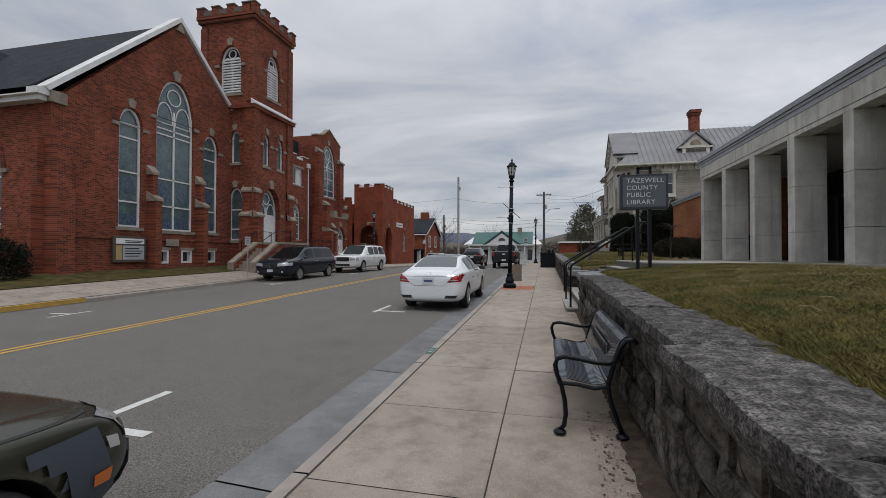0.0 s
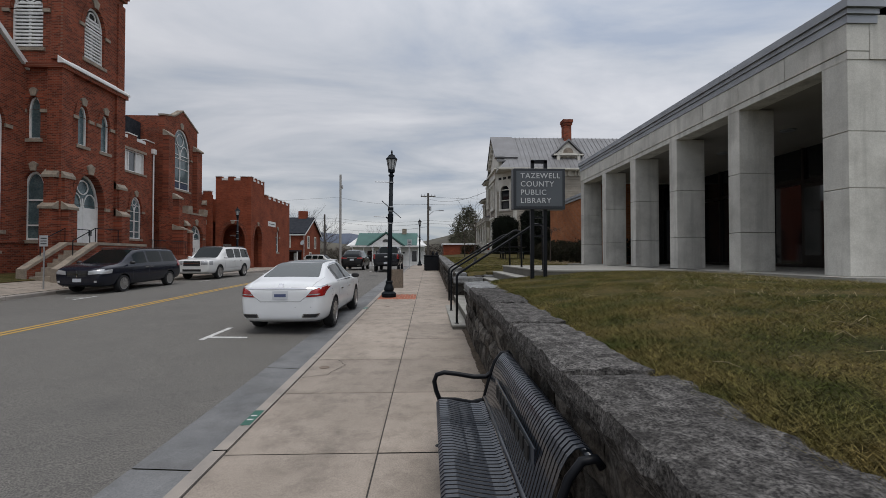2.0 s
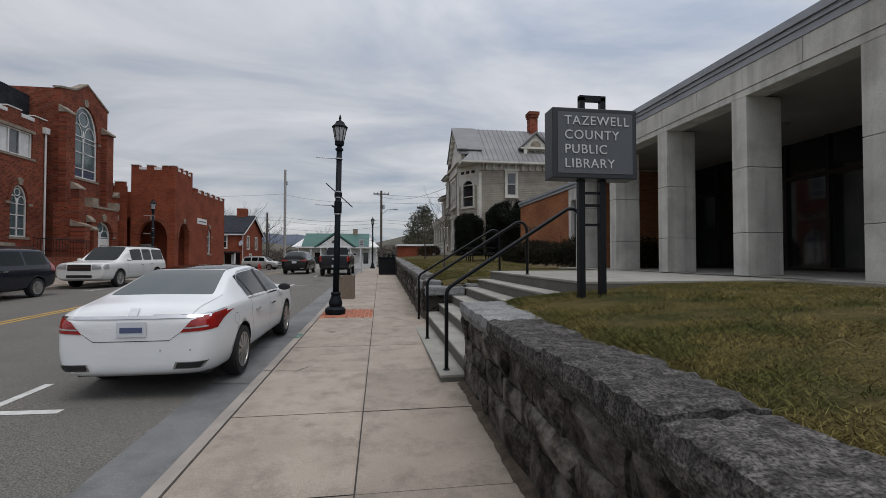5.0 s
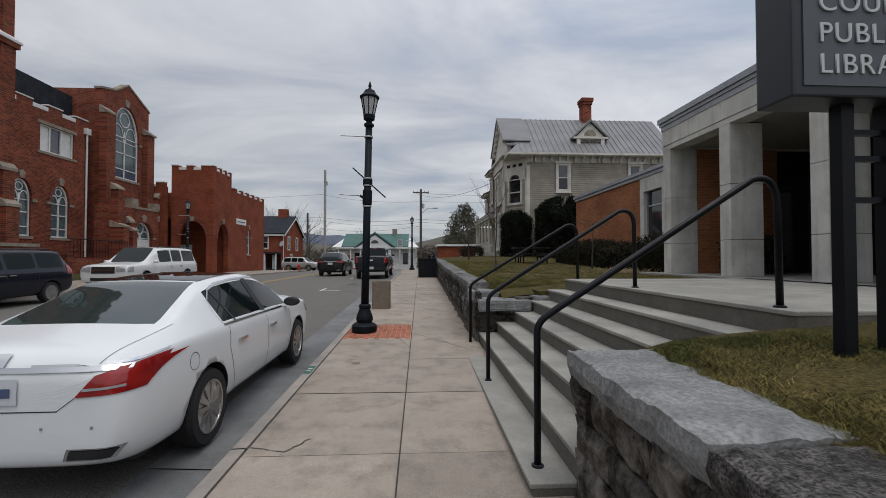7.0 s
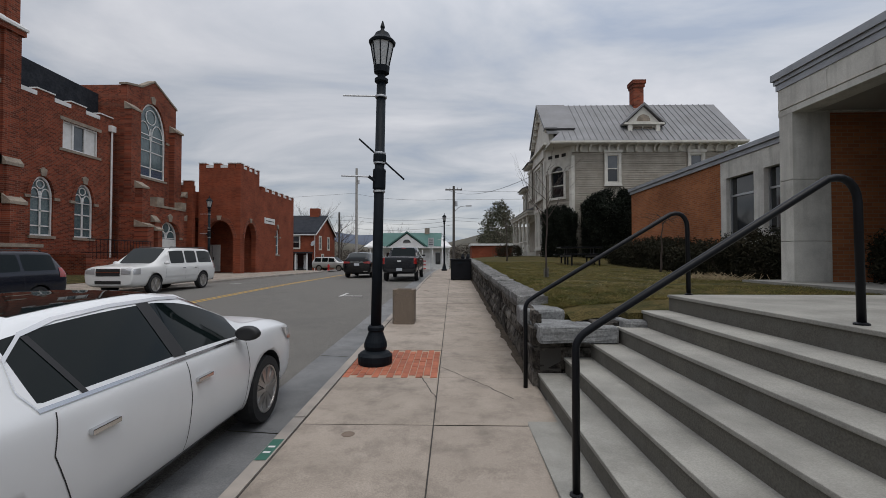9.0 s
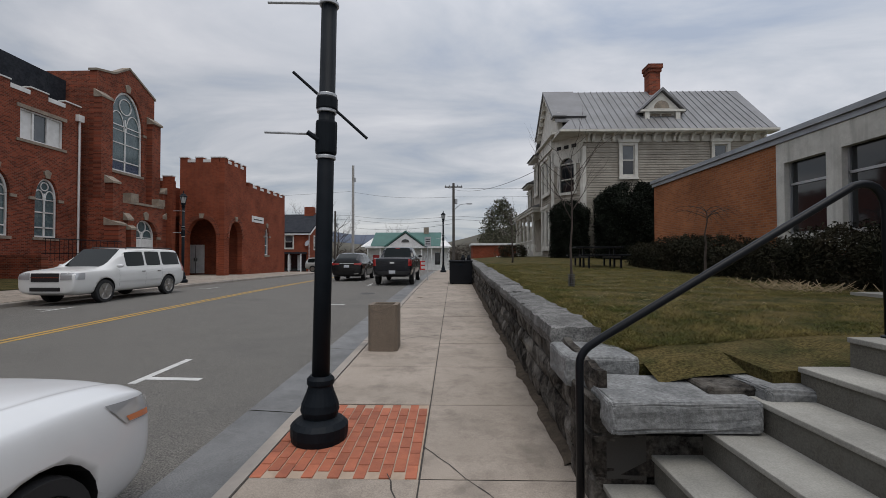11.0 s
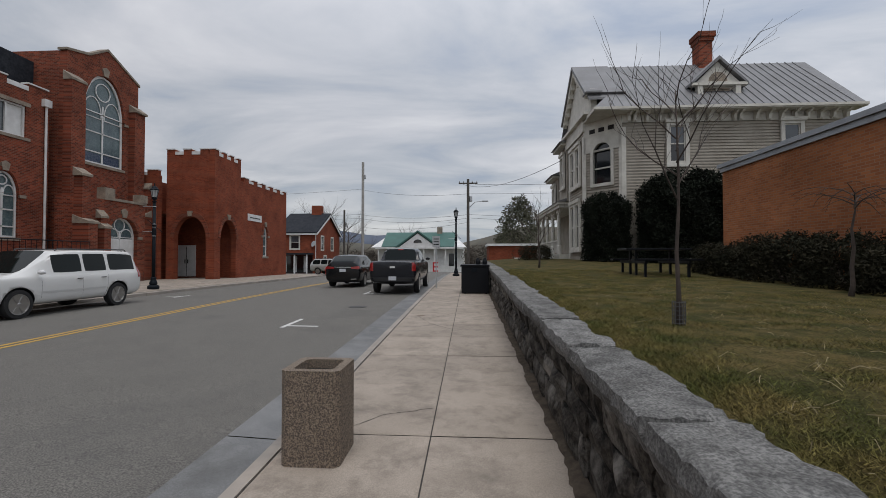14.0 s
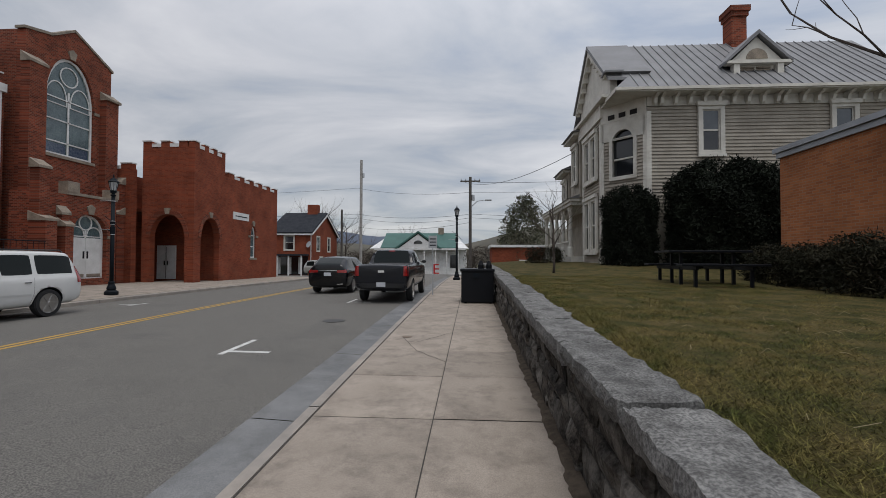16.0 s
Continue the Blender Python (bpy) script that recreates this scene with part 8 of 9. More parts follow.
def boxy(l, w, h, r, wb, hood, belt, roofw, rake_f, rake_r, hood_z, side, spokes=6, zb=0.26, mirror_mat=TRIM, patches=(), seams=(), handles=(), bed=None, extras=None, tail=0.06, nose=1.0):
    """Knots for an upright body: van, wagon or pickup; the cab's glass ends where the rakes say."""
    f, b = l / 2, -l / 2
    cowl = f - hood
    k = dict(w=w, r=r, spokes=spokes, axles=wb, mirror=(cowl - 0.35, belt + 0.02), mirror_mat=mirror_mat, patches=list(patches), seams=seams, handles=handles)
    rb = bed if bed is not None else b + tail
    k["zb"] = [(b, zb + 0.12), (b + 0.2, zb), (f - 0.25, zb), (f, zb + 0.1)]
    k["hw"] = [(b, w * 0.92), (b + 0.08, w * 0.975), (b + 0.5, w), (f - 0.7, w), (f - 0.2, w * (1 - 0.08 * nose)), (f - 0.05, w * (1 - 0.16 * nose)), (f, w * (1 - 0.26 * nose))]
    k["belt"] = [(b, belt - 0.05), (b + 0.15, belt), (cowl, belt - 0.03), (f - 0.25, hood_z - 0.04 - 0.08 * nose), (f, hood_z - 0.10 - 0.18 * nose)]
    if bed is None:
        k["top"] = [(b, belt + 0.10), (b + tail, belt + 0.25), (b + tail + rake_r, h - 0.05), (b + tail + rake_r + 0.3, h), (cowl - rake_f - 0.3, h), (cowl - rake_f, h - 0.04), (cowl, belt + 0.06), (f - 0.5, hood_z), (f - 0.12, hood_z - 0.02 - 0.05 * nose), (f, hood_z - 0.06 - 0.16 * nose)]
        k["glass"] = [(b + tail, b + tail + rake_r), (cowl - rake_f, cowl)]
        k["wt"] = [(b, roofw * 0.98), (b + 0.4, roofw), (cowl - rake_f, roofw), (cowl, w * 0.8), (f, w * 0.66)]
    else:
        k["top"] = [(b, belt - 0.02), (b + 0.1, belt + 0.02), (bed - 0.06, belt + 0.03), (bed, belt + 0.05), (bed + rake_r, h - 0.05), (bed + rake_r + 0.3, h), (cowl - rake_f - 0.3, h), (cowl - rake_f, h - 0.04), (cowl, belt + 0.06), (f - 0.5, hood_z), (f - 0.12, hood_z - 0.02 - 0.05 * nose), (f, hood_z - 0.06 - 0.16 * nose)]
        k["glass"] = [(bed, bed + rake_r), (cowl - rake_f, cowl)]
        k["wt"] = [(b, w * 0.9), (bed - 0.06, w * 0.88), (bed + rake_r, roofw), (cowl - rake_f, roofw), (cowl, w * 0.8), (f, w * 0.66)]
    k["side"] = side
    ys_ = [b, b + 0.04, b + 0.12, b + tail + rake_r, b + 0.6, cowl - rake_f, cowl, f - 0.5, f - 0.25, f - 0.1, f - 0.03, f, (cowl + f) / 2]
    if bed is not None:
        ys_ += [bed - 0.06, bed, bed + rake_r]
    for p in side:
        ys_ += [p[0], p[1]]
    ys_.sort()
    k["ys"] = [y for i, y in enumerate(ys_) if i == 0 or y - ys_[i - 1] > 0.015]
    if extras:
        k["extras"] = extras
    return k


def rails(x, y0, y1, z):
    out = []
    for s in (-1, 1):
        b2 = bmesh.new()
        tube(b2, ((s * x, y0, z - 0.03), (s * x, y0 + 0.08, z + 0.03), (s * x, y1 - 0.08, z + 0.03), (s * x, y1, z - 0.03)), 0.018, 6)
        out.append((b2, TRIM, "roof_rail", "black roof rail"))
    return out


VAN = boxy(5.15, 0.99, 1.72, 0.34, (-1.62, 1.46), 1.15, 1.08, 0.72, 0.95, 0.35, 1.10, [(-2.2, -1.2), (-1.12, -0.15), (-0.05, 0.75)], 10,
    patches=[
        ("headlamp", [(0.40, 0.74), (0.84, 0.78), (0.86, 0.94), (0.42, 0.88)], "front", CLEAR, 0.01, 8, 4, "clear headlamp"),
        ("headlamp", [(-0.84, 0.78), (-0.40, 0.74), (-0.42, 0.88), (-0.86, 0.94)], "front", CLEAR, 0.01, 8, 4, "clear headlamp"),
        ("headlamp", [(2.1, 0.78), (2.5, 0.76), (2.5, 0.88), (2.05, 0.94)], "left", CLEAR, 0.01, 6, 3), ("headlamp", [(2.1, 0.78), (2.5, 0.76), (2.5, 0.88), (2.05, 0.94)], "right", CLEAR, 0.01, 6, 3),
        ("grille", [(-0.36, 0.66), (0.36, 0.66), (0.36, 0.88), (-0.36, 0.88)], "front", TRIM, 0.01, 8, 4, "black grille with a chrome cross bar"),
        ("grille_bar", [(-0.36, 0.76), (0.36, 0.76), (0.36, 0.785), (-0.36, 0.785)], "front", CHROME, 0.018, 8, 1), ("grille_bar", [(-0.02, 0.66), (0.02, 0.66), (0.02, 0.88), (-0.02, 0.88)], "front", CHROME, 0.018, 1, 4),
        ("number_plate", [(-0.16, 0.47), (0.16, 0.47), (0.16, 0.60), (-0.16, 0.60)], "front", PLATE, 0.014, 3, 2, "pale licence plate"),
        ("fog_lamp", [(0.62, 0.44), (0.72, 0.44), (0.72, 0.52), (0.62, 0.52)], "front", CLEAR, 0.012, 3, 2), ("fog_lamp", [(-0.72, 0.44), (-0.62, 0.44), (-0.62, 0.52), (-0.72, 0.52)], "front", CLEAR, 0.012, 3, 2),
        ("tail_lamp", [(-2.5, 0.9), (-2.25, 0.92), (-2.3, 1.2), (-2.5, 1.2)], "left", RED, 0.01, 4, 4, "red tail lamp"), ("tail_lamp", [(-2.5, 0.9), (-2.25, 0.92), (-2.3, 1.2), (-2.5, 1.2)], "right", RED, 0.01, 4, 4, "red tail lamp"),
    ],
    seams=[(0, [(-1.16, 1.05), (-1.16, 0.35)]), (0, [(-0.1, 1.05), (-0.1, 0.35)]), (0, [(0.95, 1.0), (0.9, 0.35)])], handles=[(-0.25, 0.95), (0.05, 0.95)], extras=lambda: rails(0.6, -2.0, 0.5, 1.72))
vehicle("minivan", "dark navy minivan parked before the church steps", "car", on_road(-13.15, 22.2, 180), VAN, paint("navy_car_paint", (0.008, 0.010, 0.018), 0.0, 0.2))

SUBURBAN = boxy(5.65, 1.0, 1.90, 0.40, (-1.72, 1.60), 1.42, 1.17, 0.78, 0.80, 0.30, 1.17, [(-2.5, -1.4), (-1.28, -0.46), (-0.36, 0.6)], 6, 0.32, nose=0.4,
    patches=[
        ("headlamp", [(0.50, 0.84), (0.86, 0.86), (0.86, 1.06), (0.50, 1.06)], "front", CLEAR, 0.01, 8, 4, "clear square headlamp"),
        ("headlamp", [(-0.86, 0.86), (-0.50, 0.84), (-0.50, 1.06), (-0.86, 1.06)], "front", CLEAR, 0.01, 8, 4, "clear square headlamp"),
        ("headlamp", [(2.45, 0.84), (2.76, 0.84), (2.76, 1.04), (2.42, 1.06)], "left", CLEAR, 0.01, 6, 3), ("headlamp", [(2.45, 0.84), (2.76, 0.84), (2.76, 1.04), (2.42, 1.06)], "right", CLEAR, 0.01, 6, 3),
        ("grille", [(-0.46, 0.78), (0.46, 0.78), (0.46, 1.05), (-0.46, 1.05)], "front", TRIM, 0.01, 8, 4, "black mesh grille split by a white bar"),
        ("grille_bar", [(-0.46, 0.90), (0.46, 0.90), (0.46, 0.94), (-0.46, 0.94)], "front", CHROME, 0.018, 8, 1),
        ("air_intake", [(-0.5, 0.48), (0.5, 0.48), (0.5, 0.6), (-0.5, 0.6)], "front", TRIM, 0.012, 8, 2),
        ("tail_lamp", [(-2.78, 0.95), (-2.62, 0.95), (-2.62, 1.45), (-2.78, 1.45)], "left", RED, 0.01, 3, 4, "red tail lamp"), ("tail_lamp", [(-2.78, 0.95), (-2.62, 0.95), (-2.62, 1.45), (-2.78, 1.45)], "right", RED, 0.01, 3, 4, "red tail lamp"),
        ("side_moulding", [(-1.2, 0.66), (1.0, 0.66), (1.0, 0.71), (-1.2, 0.71)], "left", mat("pale_moulding", (0.5, 0.5, 0.49), 0.4), 0.01, 10, 1),
    ],
    seams=[(0, [(-1.3, 1.15), (-1.28, 0.7), (-1.2, 0.42)]), (0, [(-0.35, 1.15), (-0.35, 0.42)]), (0, [(0.98, 1.1), (0.98, 0.42)])], handles=[(-1.1, 1.02), (-0.22, 1.02)], mirror_mat=paint("mirror_white", (0.6, 0.6, 0.6)), extras=lambda: rails(0.66, -2.4, 0.3, 1.90))
vehicle("white_suv", "long white sport utility vehicle parked at the far kerb", "car", on_road(-13.1, 30.25, 180), SUBURBAN, paint("cream_white_car_paint", (0.64, 0.64, 0.625)))

TRUCK = boxy(5.9, 1.0, 1.95, 0.40, (-1.75, 1.93), 1.45, 1.36, 0.74, 0.75, 0.22, 1.32, [(-0.72, 0.10), (0.20, 1.0)], 6, 0.42, bed=-0.95, nose=0.5,
    patches=[
        ("tail_lamp", [(0.80, 0.98), (0.95, 0.98), (0.95, 1.33), (0.80, 1.33)], "back", RED, 0.012, 3, 5, "red upright tail lamp"), ("tail_lamp", [(-0.95, 0.98), (-0.80, 0.98), (-0.80, 1.33), (-0.95, 1.33)], "back", RED, 0.012, 3, 5, "red upright tail lamp"),
        ("badge", [(-0.11, 1.10), (0.11, 1.10), (0.11, 1.18), (-0.11, 1.18)], "back", CHROME, 0.014, 4, 2, "oval chrome badge"),
        ("number_plate", [(-0.16, 0.60), (0.16, 0.60), (0.16, 0.76), (-0.16, 0.76)], "back", PLATE, 0.02, 3, 2, "pale licence plate"),
        ("bumper", [(-0.9, 0.56), (0.9, 0.56), (0.9, 0.72), (-0.9, 0.72)], "back", TRIM, 0.012, 12, 2, "black step bumper"),
        ("bed_cover", [(-0.84, -2.8), (0.84, -2.8), (0.84, -1.05), (-0.84, -1.05)], "top", TRIM, 0.006, 6, 6, "black bed cover"),
        ("brake_lamp", [(-0.12, 1.86), (0.12, 1.86), (0.12, 1.90), (-0.12, 1.90)], "back", RED, 0.012, 3, 1),
    ],
    seams=[(0, [(0.15, 1.3), (0.15, 0.55)]), (0, [(-0.8, 1.3), (-0.8, 0.55)])], handles=[(-0.6, 1.2), (0.3, 1.2)])
vehicle("pickup_truck", "dark blue-black crew-cab pickup truck parked at the kerb", "truck", on_road(-3.15, 38.3, 0), TRUCK, paint("black_blue_car_paint", (0.005, 0.006, 0.010), 0.0, 0.2))

CROSS = boxy(4.7, 0.93, 1.66, 0.36, (-1.36, 1.32), 1.15, 1.08, 0.64, 0.85, 0.62, 1.06, [(-1.75, -1.1), (-1.02, -0.2), (-0.1, 0.72)], 10, 0.24,
    patches=[
        ("tail_lamp", [(0.42, 0.96), (0.84, 0.93), (0.86, 1.08), (0.44, 1.05)], "back", RED, 0.012, 8, 4, "lit red wedge tail lamp"), ("tail_lamp", [(-0.84, 0.93), (-0.42, 0.96), (-0.44, 1.05), (-0.86, 1.08)], "back", RED, 0.012, 8, 4, "lit red wedge tail lamp"),
        ("chrome_strip", [(-0.42, 1.02), (0.42, 1.02), (0.42, 1.045), (-0.42, 1.045)], "back", CHROME, 0.014, 8, 1),
        ("number_plate", [(-0.16, 0.80), (0.16, 0.80), (0.16, 0.95), (-0.16, 0.95)], "back", PLATE, 0.014, 3, 2, "pale licence plate"),
        ("exhaust_trim", [(0.42, 0.40), (0.7, 0.42), (0.7, 0.47), (0.42, 0.45)], "back", CHROME, 0.014, 4, 1),
    ], seams=[(0, [(-0.15, 1.03), (-0.15, 0.35)]), (0, [(0.9, 1.0), (0.88, 0.35)])], handles=[(-0.9, 0.92), (0.05, 0.92)])
vehicle("black_crossover", "black crossover with red tail lamps on the street", "car", on_road(-6.35, 41.5, 0), CROSS, paint("black_car_paint", (0.004, 0.004, 0.005), 0.0, 0.15))

RUNNER = boxy(4.7, 0.9, 1.76, 0.37, (-1.35, 1.32), 1.2, 1.1, 0.66, 0.6, 0.3, 1.12, [(-2.0, -1.1), (-0.98, -0.2), (-0.1, 0.65)], 6, 0.34,
    patches=[
        ("headlamp", [(0.42, 0.82), (0.8, 0.84), (0.8, 0.98), (0.42, 0.98)], "front", CLEAR, 0.01, 5, 3, "clear headlamp"), ("headlamp", [(-0.8, 0.84), (-0.42, 0.82), (-0.42, 0.98), (-0.8, 0.98)], "front", CLEAR, 0.01, 5, 3, "clear headlamp"),
        ("grille", [(-0.38, 0.8), (0.38, 0.8), (0.38, 0.98), (-0.38, 0.98)], "front", TRIM, 0.01, 5, 3), ("bumper", [(-0.8, 0.45), (0.8, 0.45), (0.8, 0.62), (-0.8, 0.62)], "front", TRIM, 0.012, 8, 2),
    ], seams=[(0, [(-0.15, 1.05), (-0.15, 0.45)])], extras=lambda: rails(0.58, -1.9, 0.2, 1.76))
vehicle("silver_suv", "pale silver four-wheel-drive wagon by the brick house", "car", pose(-15.6, 66.5, z_road(-14.2, 66.5) + 0.03, 0, 0, -100), RUNNER, paint("silver_car_paint", (0.42, 0.42, 0.41), 0.3, 0.3))

# the nose of an olive wagon with grey plastic arches, behind the first stall mark
OLIVE = boxy(4.25, 0.93, 1.66, 0.36, (-1.30, 1.28), 1.2, 0.97, 0.64, 0.8, 0.4, 0.94, [(-1.8, -1.0), (-0.9, -0.1), (0.0, 0.55)], 6, 0.28, nose=0.6,
    patches=[
        ("fender_cladding", [(0.78, 0.36), (2.0, 0.36), (1.86, 0.80), (0.86, 0.82)], "right", mat("grey_plastic_cladding", (0.045, 0.055, 0.07), 0.6), 0.02, 14, 6, "blue-grey plastic wheel-arch cladding"),
        ("front_bumper", [(-0.9, 0.30), (0.9, 0.30), (0.9, 0.62), (-0.9, 0.62)], "front", mat("grey_plastic_bumper", (0.045, 0.055, 0.07), 0.6), 0.02, 16, 5, "blue-grey plastic bumper"),
        ("side_marker", [(1.82, 0.50), (1.92, 0.49), (1.93, 0.56), (1.82, 0.56)], "right", AMBER, 0.03, 2, 2, "amber side marker"),
        ("turn_lamp", [(1.92, 0.66), (1.99, 0.645), (1.98, 0.71), (1.90, 0.73)], "right", CLEAR, 0.024, 3, 3, "clear turn lamp"),
        ("hood_gap", [(0.95, 0.925), (1.9, 0.86), (1.9, 0.868), (0.95, 0.933)], "right", SEAM, 0.004, 10, 1),
        ("headlamp", [(0.48, 0.66), (0.82, 0.66), (0.82, 0.84), (0.48, 0.84)], "front", CLEAR, 0.01, 5, 3, "clear headlamp"), ("headlamp", [(-0.82, 0.66), (-0.48, 0.66), (-0.48, 0.84), (-0.82, 0.84)], "front", CLEAR, 0.01, 5, 3, "clear headlamp"),
    ], seams=[(0, [(-0.05, 0.95), (-0.05, 0.4)])], handles=[(-0.7, 0.85)])
vehicle("olive_suv", "olive-grey compact wagon with grey plastic wheel arches", "car", on_road(-3.22, 0.72, 0), OLIVE, paint("olive_car_paint", (0.055, 0.056, 0.042), 0.5, 0.25))

# ---- far end of the street ----
brickhouse = thing("brick_house", -21, 76, 0.3, "two-storey red brick house with dark roof and white windows", "house")
BHY = 74.0
bx0, bx1, BHB = -25.5, -20.3, 84.8
BRY = (BHY + BHB) / 2
BS, BE = SOUTH(BHY), EAST(bx1)
rect = lambda a, b, c, d: [(a, c), (b, c), (b, d), (a, d)]
bw = [(-23.6, -22.5, 3.4, 5.1)]
be = [(76.3, 77.3, 3.3, 5.1), (80.6, 81.6, 3.3, 5.1), (77.5, 78.5, 0.8, 2.4)]
bm = bmesh.new()
panel(bm, [(bx0, 0.0), (bx1 - 0.302, 0.0), (bx1 - 0.302, 5.7), (bx0, 5.7)], [rect(*w) for w in bw], BS, 0.3)
part("front_wall", bm, CHAPEL_X, brickhouse)
bm = bmesh.new()
panel(bm, [(BHY, 0.0), (BHB, 0.0), (BHB, 5.7), (BRY, 8.35), (BHY, 5.7)], [rect(*w) for w in be], BE, 0.3)
part("east_wall", bm, CHAPEL_Y, brickhouse)
for w in bw:
    sash(brickhouse, BS, *w, False)
for w in be:
    sash(brickhouse, BE, *w, False)
part("core", boxes((bx0, bx1 - 0.31, BHY + 0.31, BHB - 0.3, 0.0, 5.6)), DARK, brickhouse)
bm = bmesh.new()
prism(bm, [(BHY - 0.35, 5.6), (BRY, 8.62), (BHB + 0.35, 5.6), (BHB + 0.35, 5.42), (BRY, 8.4), (BHY - 0.35, 5.42)], ((bx0 - 0.4, 0, 0), (0, 1, 0), (0, 0, 1), (1, 0, 0)), 0, bx1 - bx0 + 0.75)
part("roof", bm, ROOF, brickhouse, "dark shingle roof")
for s in (-1, 1):
    bm = bmesh.new()
    prism(bm, [(BRY, 8.42), (BRY, 8.1), (BRY + s * 5.6, 5.2), (BRY + s * 5.75, 5.42)], EAST(bx1 + 0.36), -0.05, 0.0)
    part("bargeboard", bm, WHITE, brickhouse)
part("eave_board", boxes((bx0 - 0.4, bx1 + 0.3, BHY - 0.33, BHY - 0.02, 5.22, 5.42)), WHITE, brickhouse)
part("chimney", boxes((-22.6, -21.2, BRY - 0.5, BRY + 0.5, 7.6, 9.7)), CHAPEL_X, brickhouse)
part("porch_roof", boxes((-25.5, -20.5, BHY - 2.0, BHY, 2.6, 2.8)), ROOF, brickhouse)
for x in (-25.2, -23.8, -22.4, -20.8):
    part("porch_post", boxes((x, x + 0.14, BHY - 1.9, BHY - 1.76, 0.0, 2.6)), WHITE, brickhouse)
part("porch_wall", boxes((-25.4, -20.6, BHY - 0.06, BHY - 0.02, 0.2, 2.5)), DGLASS, brickhouse)
for x in (-24.6, -23.2, -21.8):
    part("porch_frame", boxes((x, x + 0.5, BHY - 0.1, BHY - 0.07, 0.3, 2.4)), WHITE, brickhouse)
bm = bmesh.new()
lathe(bm, ((0.02, 0), (0.4, 0.12), (0.42, 0.13)), 0, 0, 0, 14)
dish = tagged(part("satellite_dish", bm, GALV), "small grey satellite dish on the wall", "satellite dish")
dish.matrix_world = pose(-20.3, BHY - 0.35, 4.0, 70, 0, -30)
pipe = thing("downpipe", -20.2, BHY - 0.1, 0.1, "thin pale rainwater pipe on the brick house", "downpipe")
bm = bmesh.new()
tube(bm, ((-20.2, BHY - 0.06, 0.0), (-20.2, BHY - 0.06, 5.6)), 0.05, 6)
part("pipe", bm, WHITE, pipe)

green = thing("green_roof_house", -8, 92, -0.2, "low white house with green metal roof and a front porch", "house")
GRN = mat("green_metal_roof", (0.045, 0.125, 0.105), 0.6, 0.1, col2=(0.035, 0.095, 0.082), scale=0.5)
part("body", boxes((-15.5, -0.8, 91, 99, -0.6, 4.1)), WHITE, green)
bm = bmesh.new()
prism(bm, [(89.5, 4.1), (94.5, 6.7), (99.5, 4.1), (99.5, 3.9), (89.5, 3.9)], ((-14.6, 0, 0), (0, 1, 0), (0, 0, 1), (1, 0, 0)), 0, 12.2)
part("roof", bm, GRN, green)
for x0, x1 in ((-16.4, -14.6), (-2.4, -0.4)):
    bm = bmesh.new()
    vs = [bm.verts.new(p) for p in ((x0, 89.8, 3.95), (x1, 89.8, 3.95), (x1, 99, 3.95), (x0, 99, 3.95), (x1 if x0 < -10 else x0, 94.5, 6.0))]
    for q in ((0, 1, 4), (1, 2, 4), (2, 3, 4), (3, 0, 4)):
        bm.faces.new([vs[i] for i in q])
    bm.faces.new(vs[:4][::-1])
    part("side_roof", bm, WHITE, green)
bm = bmesh.new()
prism(bm, [(-11.6, 4.0), (-8.5, 6.25), (-5.4, 4.0)], SOUTH(89.5), -1, 0.05)
part("pediment", bm, WHITE, green)
bm = bmesh.new()
prism(bm, [(-12.0, 3.9), (-8.5, 6.45), (-8.5, 6.75), (-12.3, 4.0)], SOUTH(89.4), -5, 0.1)
prism(bm, [(-5.0, 3.9), (-8.5, 6.45), (-8.5, 6.75), (-4.7, 4.0)], SOUTH(89.4), -5, 0.1)
part("pediment_roof", bm, GRN, green)
bm = bmesh.new()
prism(bm, [(-8.5 + 0.7 * math.cos(i * math.pi / 8), 4.7 + 0.55 * math.sin(i * math.pi / 8)) for i in range(9)], SOUTH(89.5), 0.05, 0.1)
part("fan_window", bm, DGLASS, green)
part("porch_beam", boxes((-15.6, -0.8, 89.4, 89.7, 3.7, 4.0)), WHITE, green)
for x in (-15.2, -13.0, -11.2, -9.4, -7.6, -5.8, -4.0, -2.2, -1.0):
    part("porch_post", boxes((x, x + 0.18, 89.5, 89.68, -0.5, 3.75)), WHITE, green)
for x in (-12.4, -10.6, -3.4):
    part("window", boxes((x, x + 0.9, 90.95, 90.99, 0.8, 2.9)), DGLASS, green)
part("red_door", boxes((-14.4, -13.3, 90.94, 90.99, -0.3, 2.5)), mat("red_door", (0.4, 0.03, 0.03), 0.5), green, "bright red door")
bm = bmesh.new()
for i in range(56):
    box(bm, -15.4 + i * 0.26, -15.34 + i * 0.26, 89.5, 89.55, -0.3, 0.6)
box(bm, -15.5, -0.9, 89.48, 89.58, 0.6, 0.7)
part("porch_rail", bm, WHITE, green)
part("porch_floor", boxes((-15.6, -0.8, 89.3, 91, -0.7, -0.2)), WHITE, green)
part("chimney", boxes((-5.6, -4.7, 94, 95, 6.3, 7.6)), LIME, green)
REDL = mat("red_letter", (0.45, 0.015, 0.015), 0.4)
for ch, x in (("L", -12.6), ("E", -5.9)):
    cu = bpy.data.curves.new("red_letter", "FONT")
    cu.body, cu.size, cu.extrude = ch, 2.2, 0.15
    cu.materials.append(REDL)
    ob = tagged(new("red_letter", cu), "large standing red letter before the white house", "letter", "red letters")
    ob.matrix_world = pose(x, 86.5, z_road(-8, 86.5) + 0.1, 90, 0, 0)

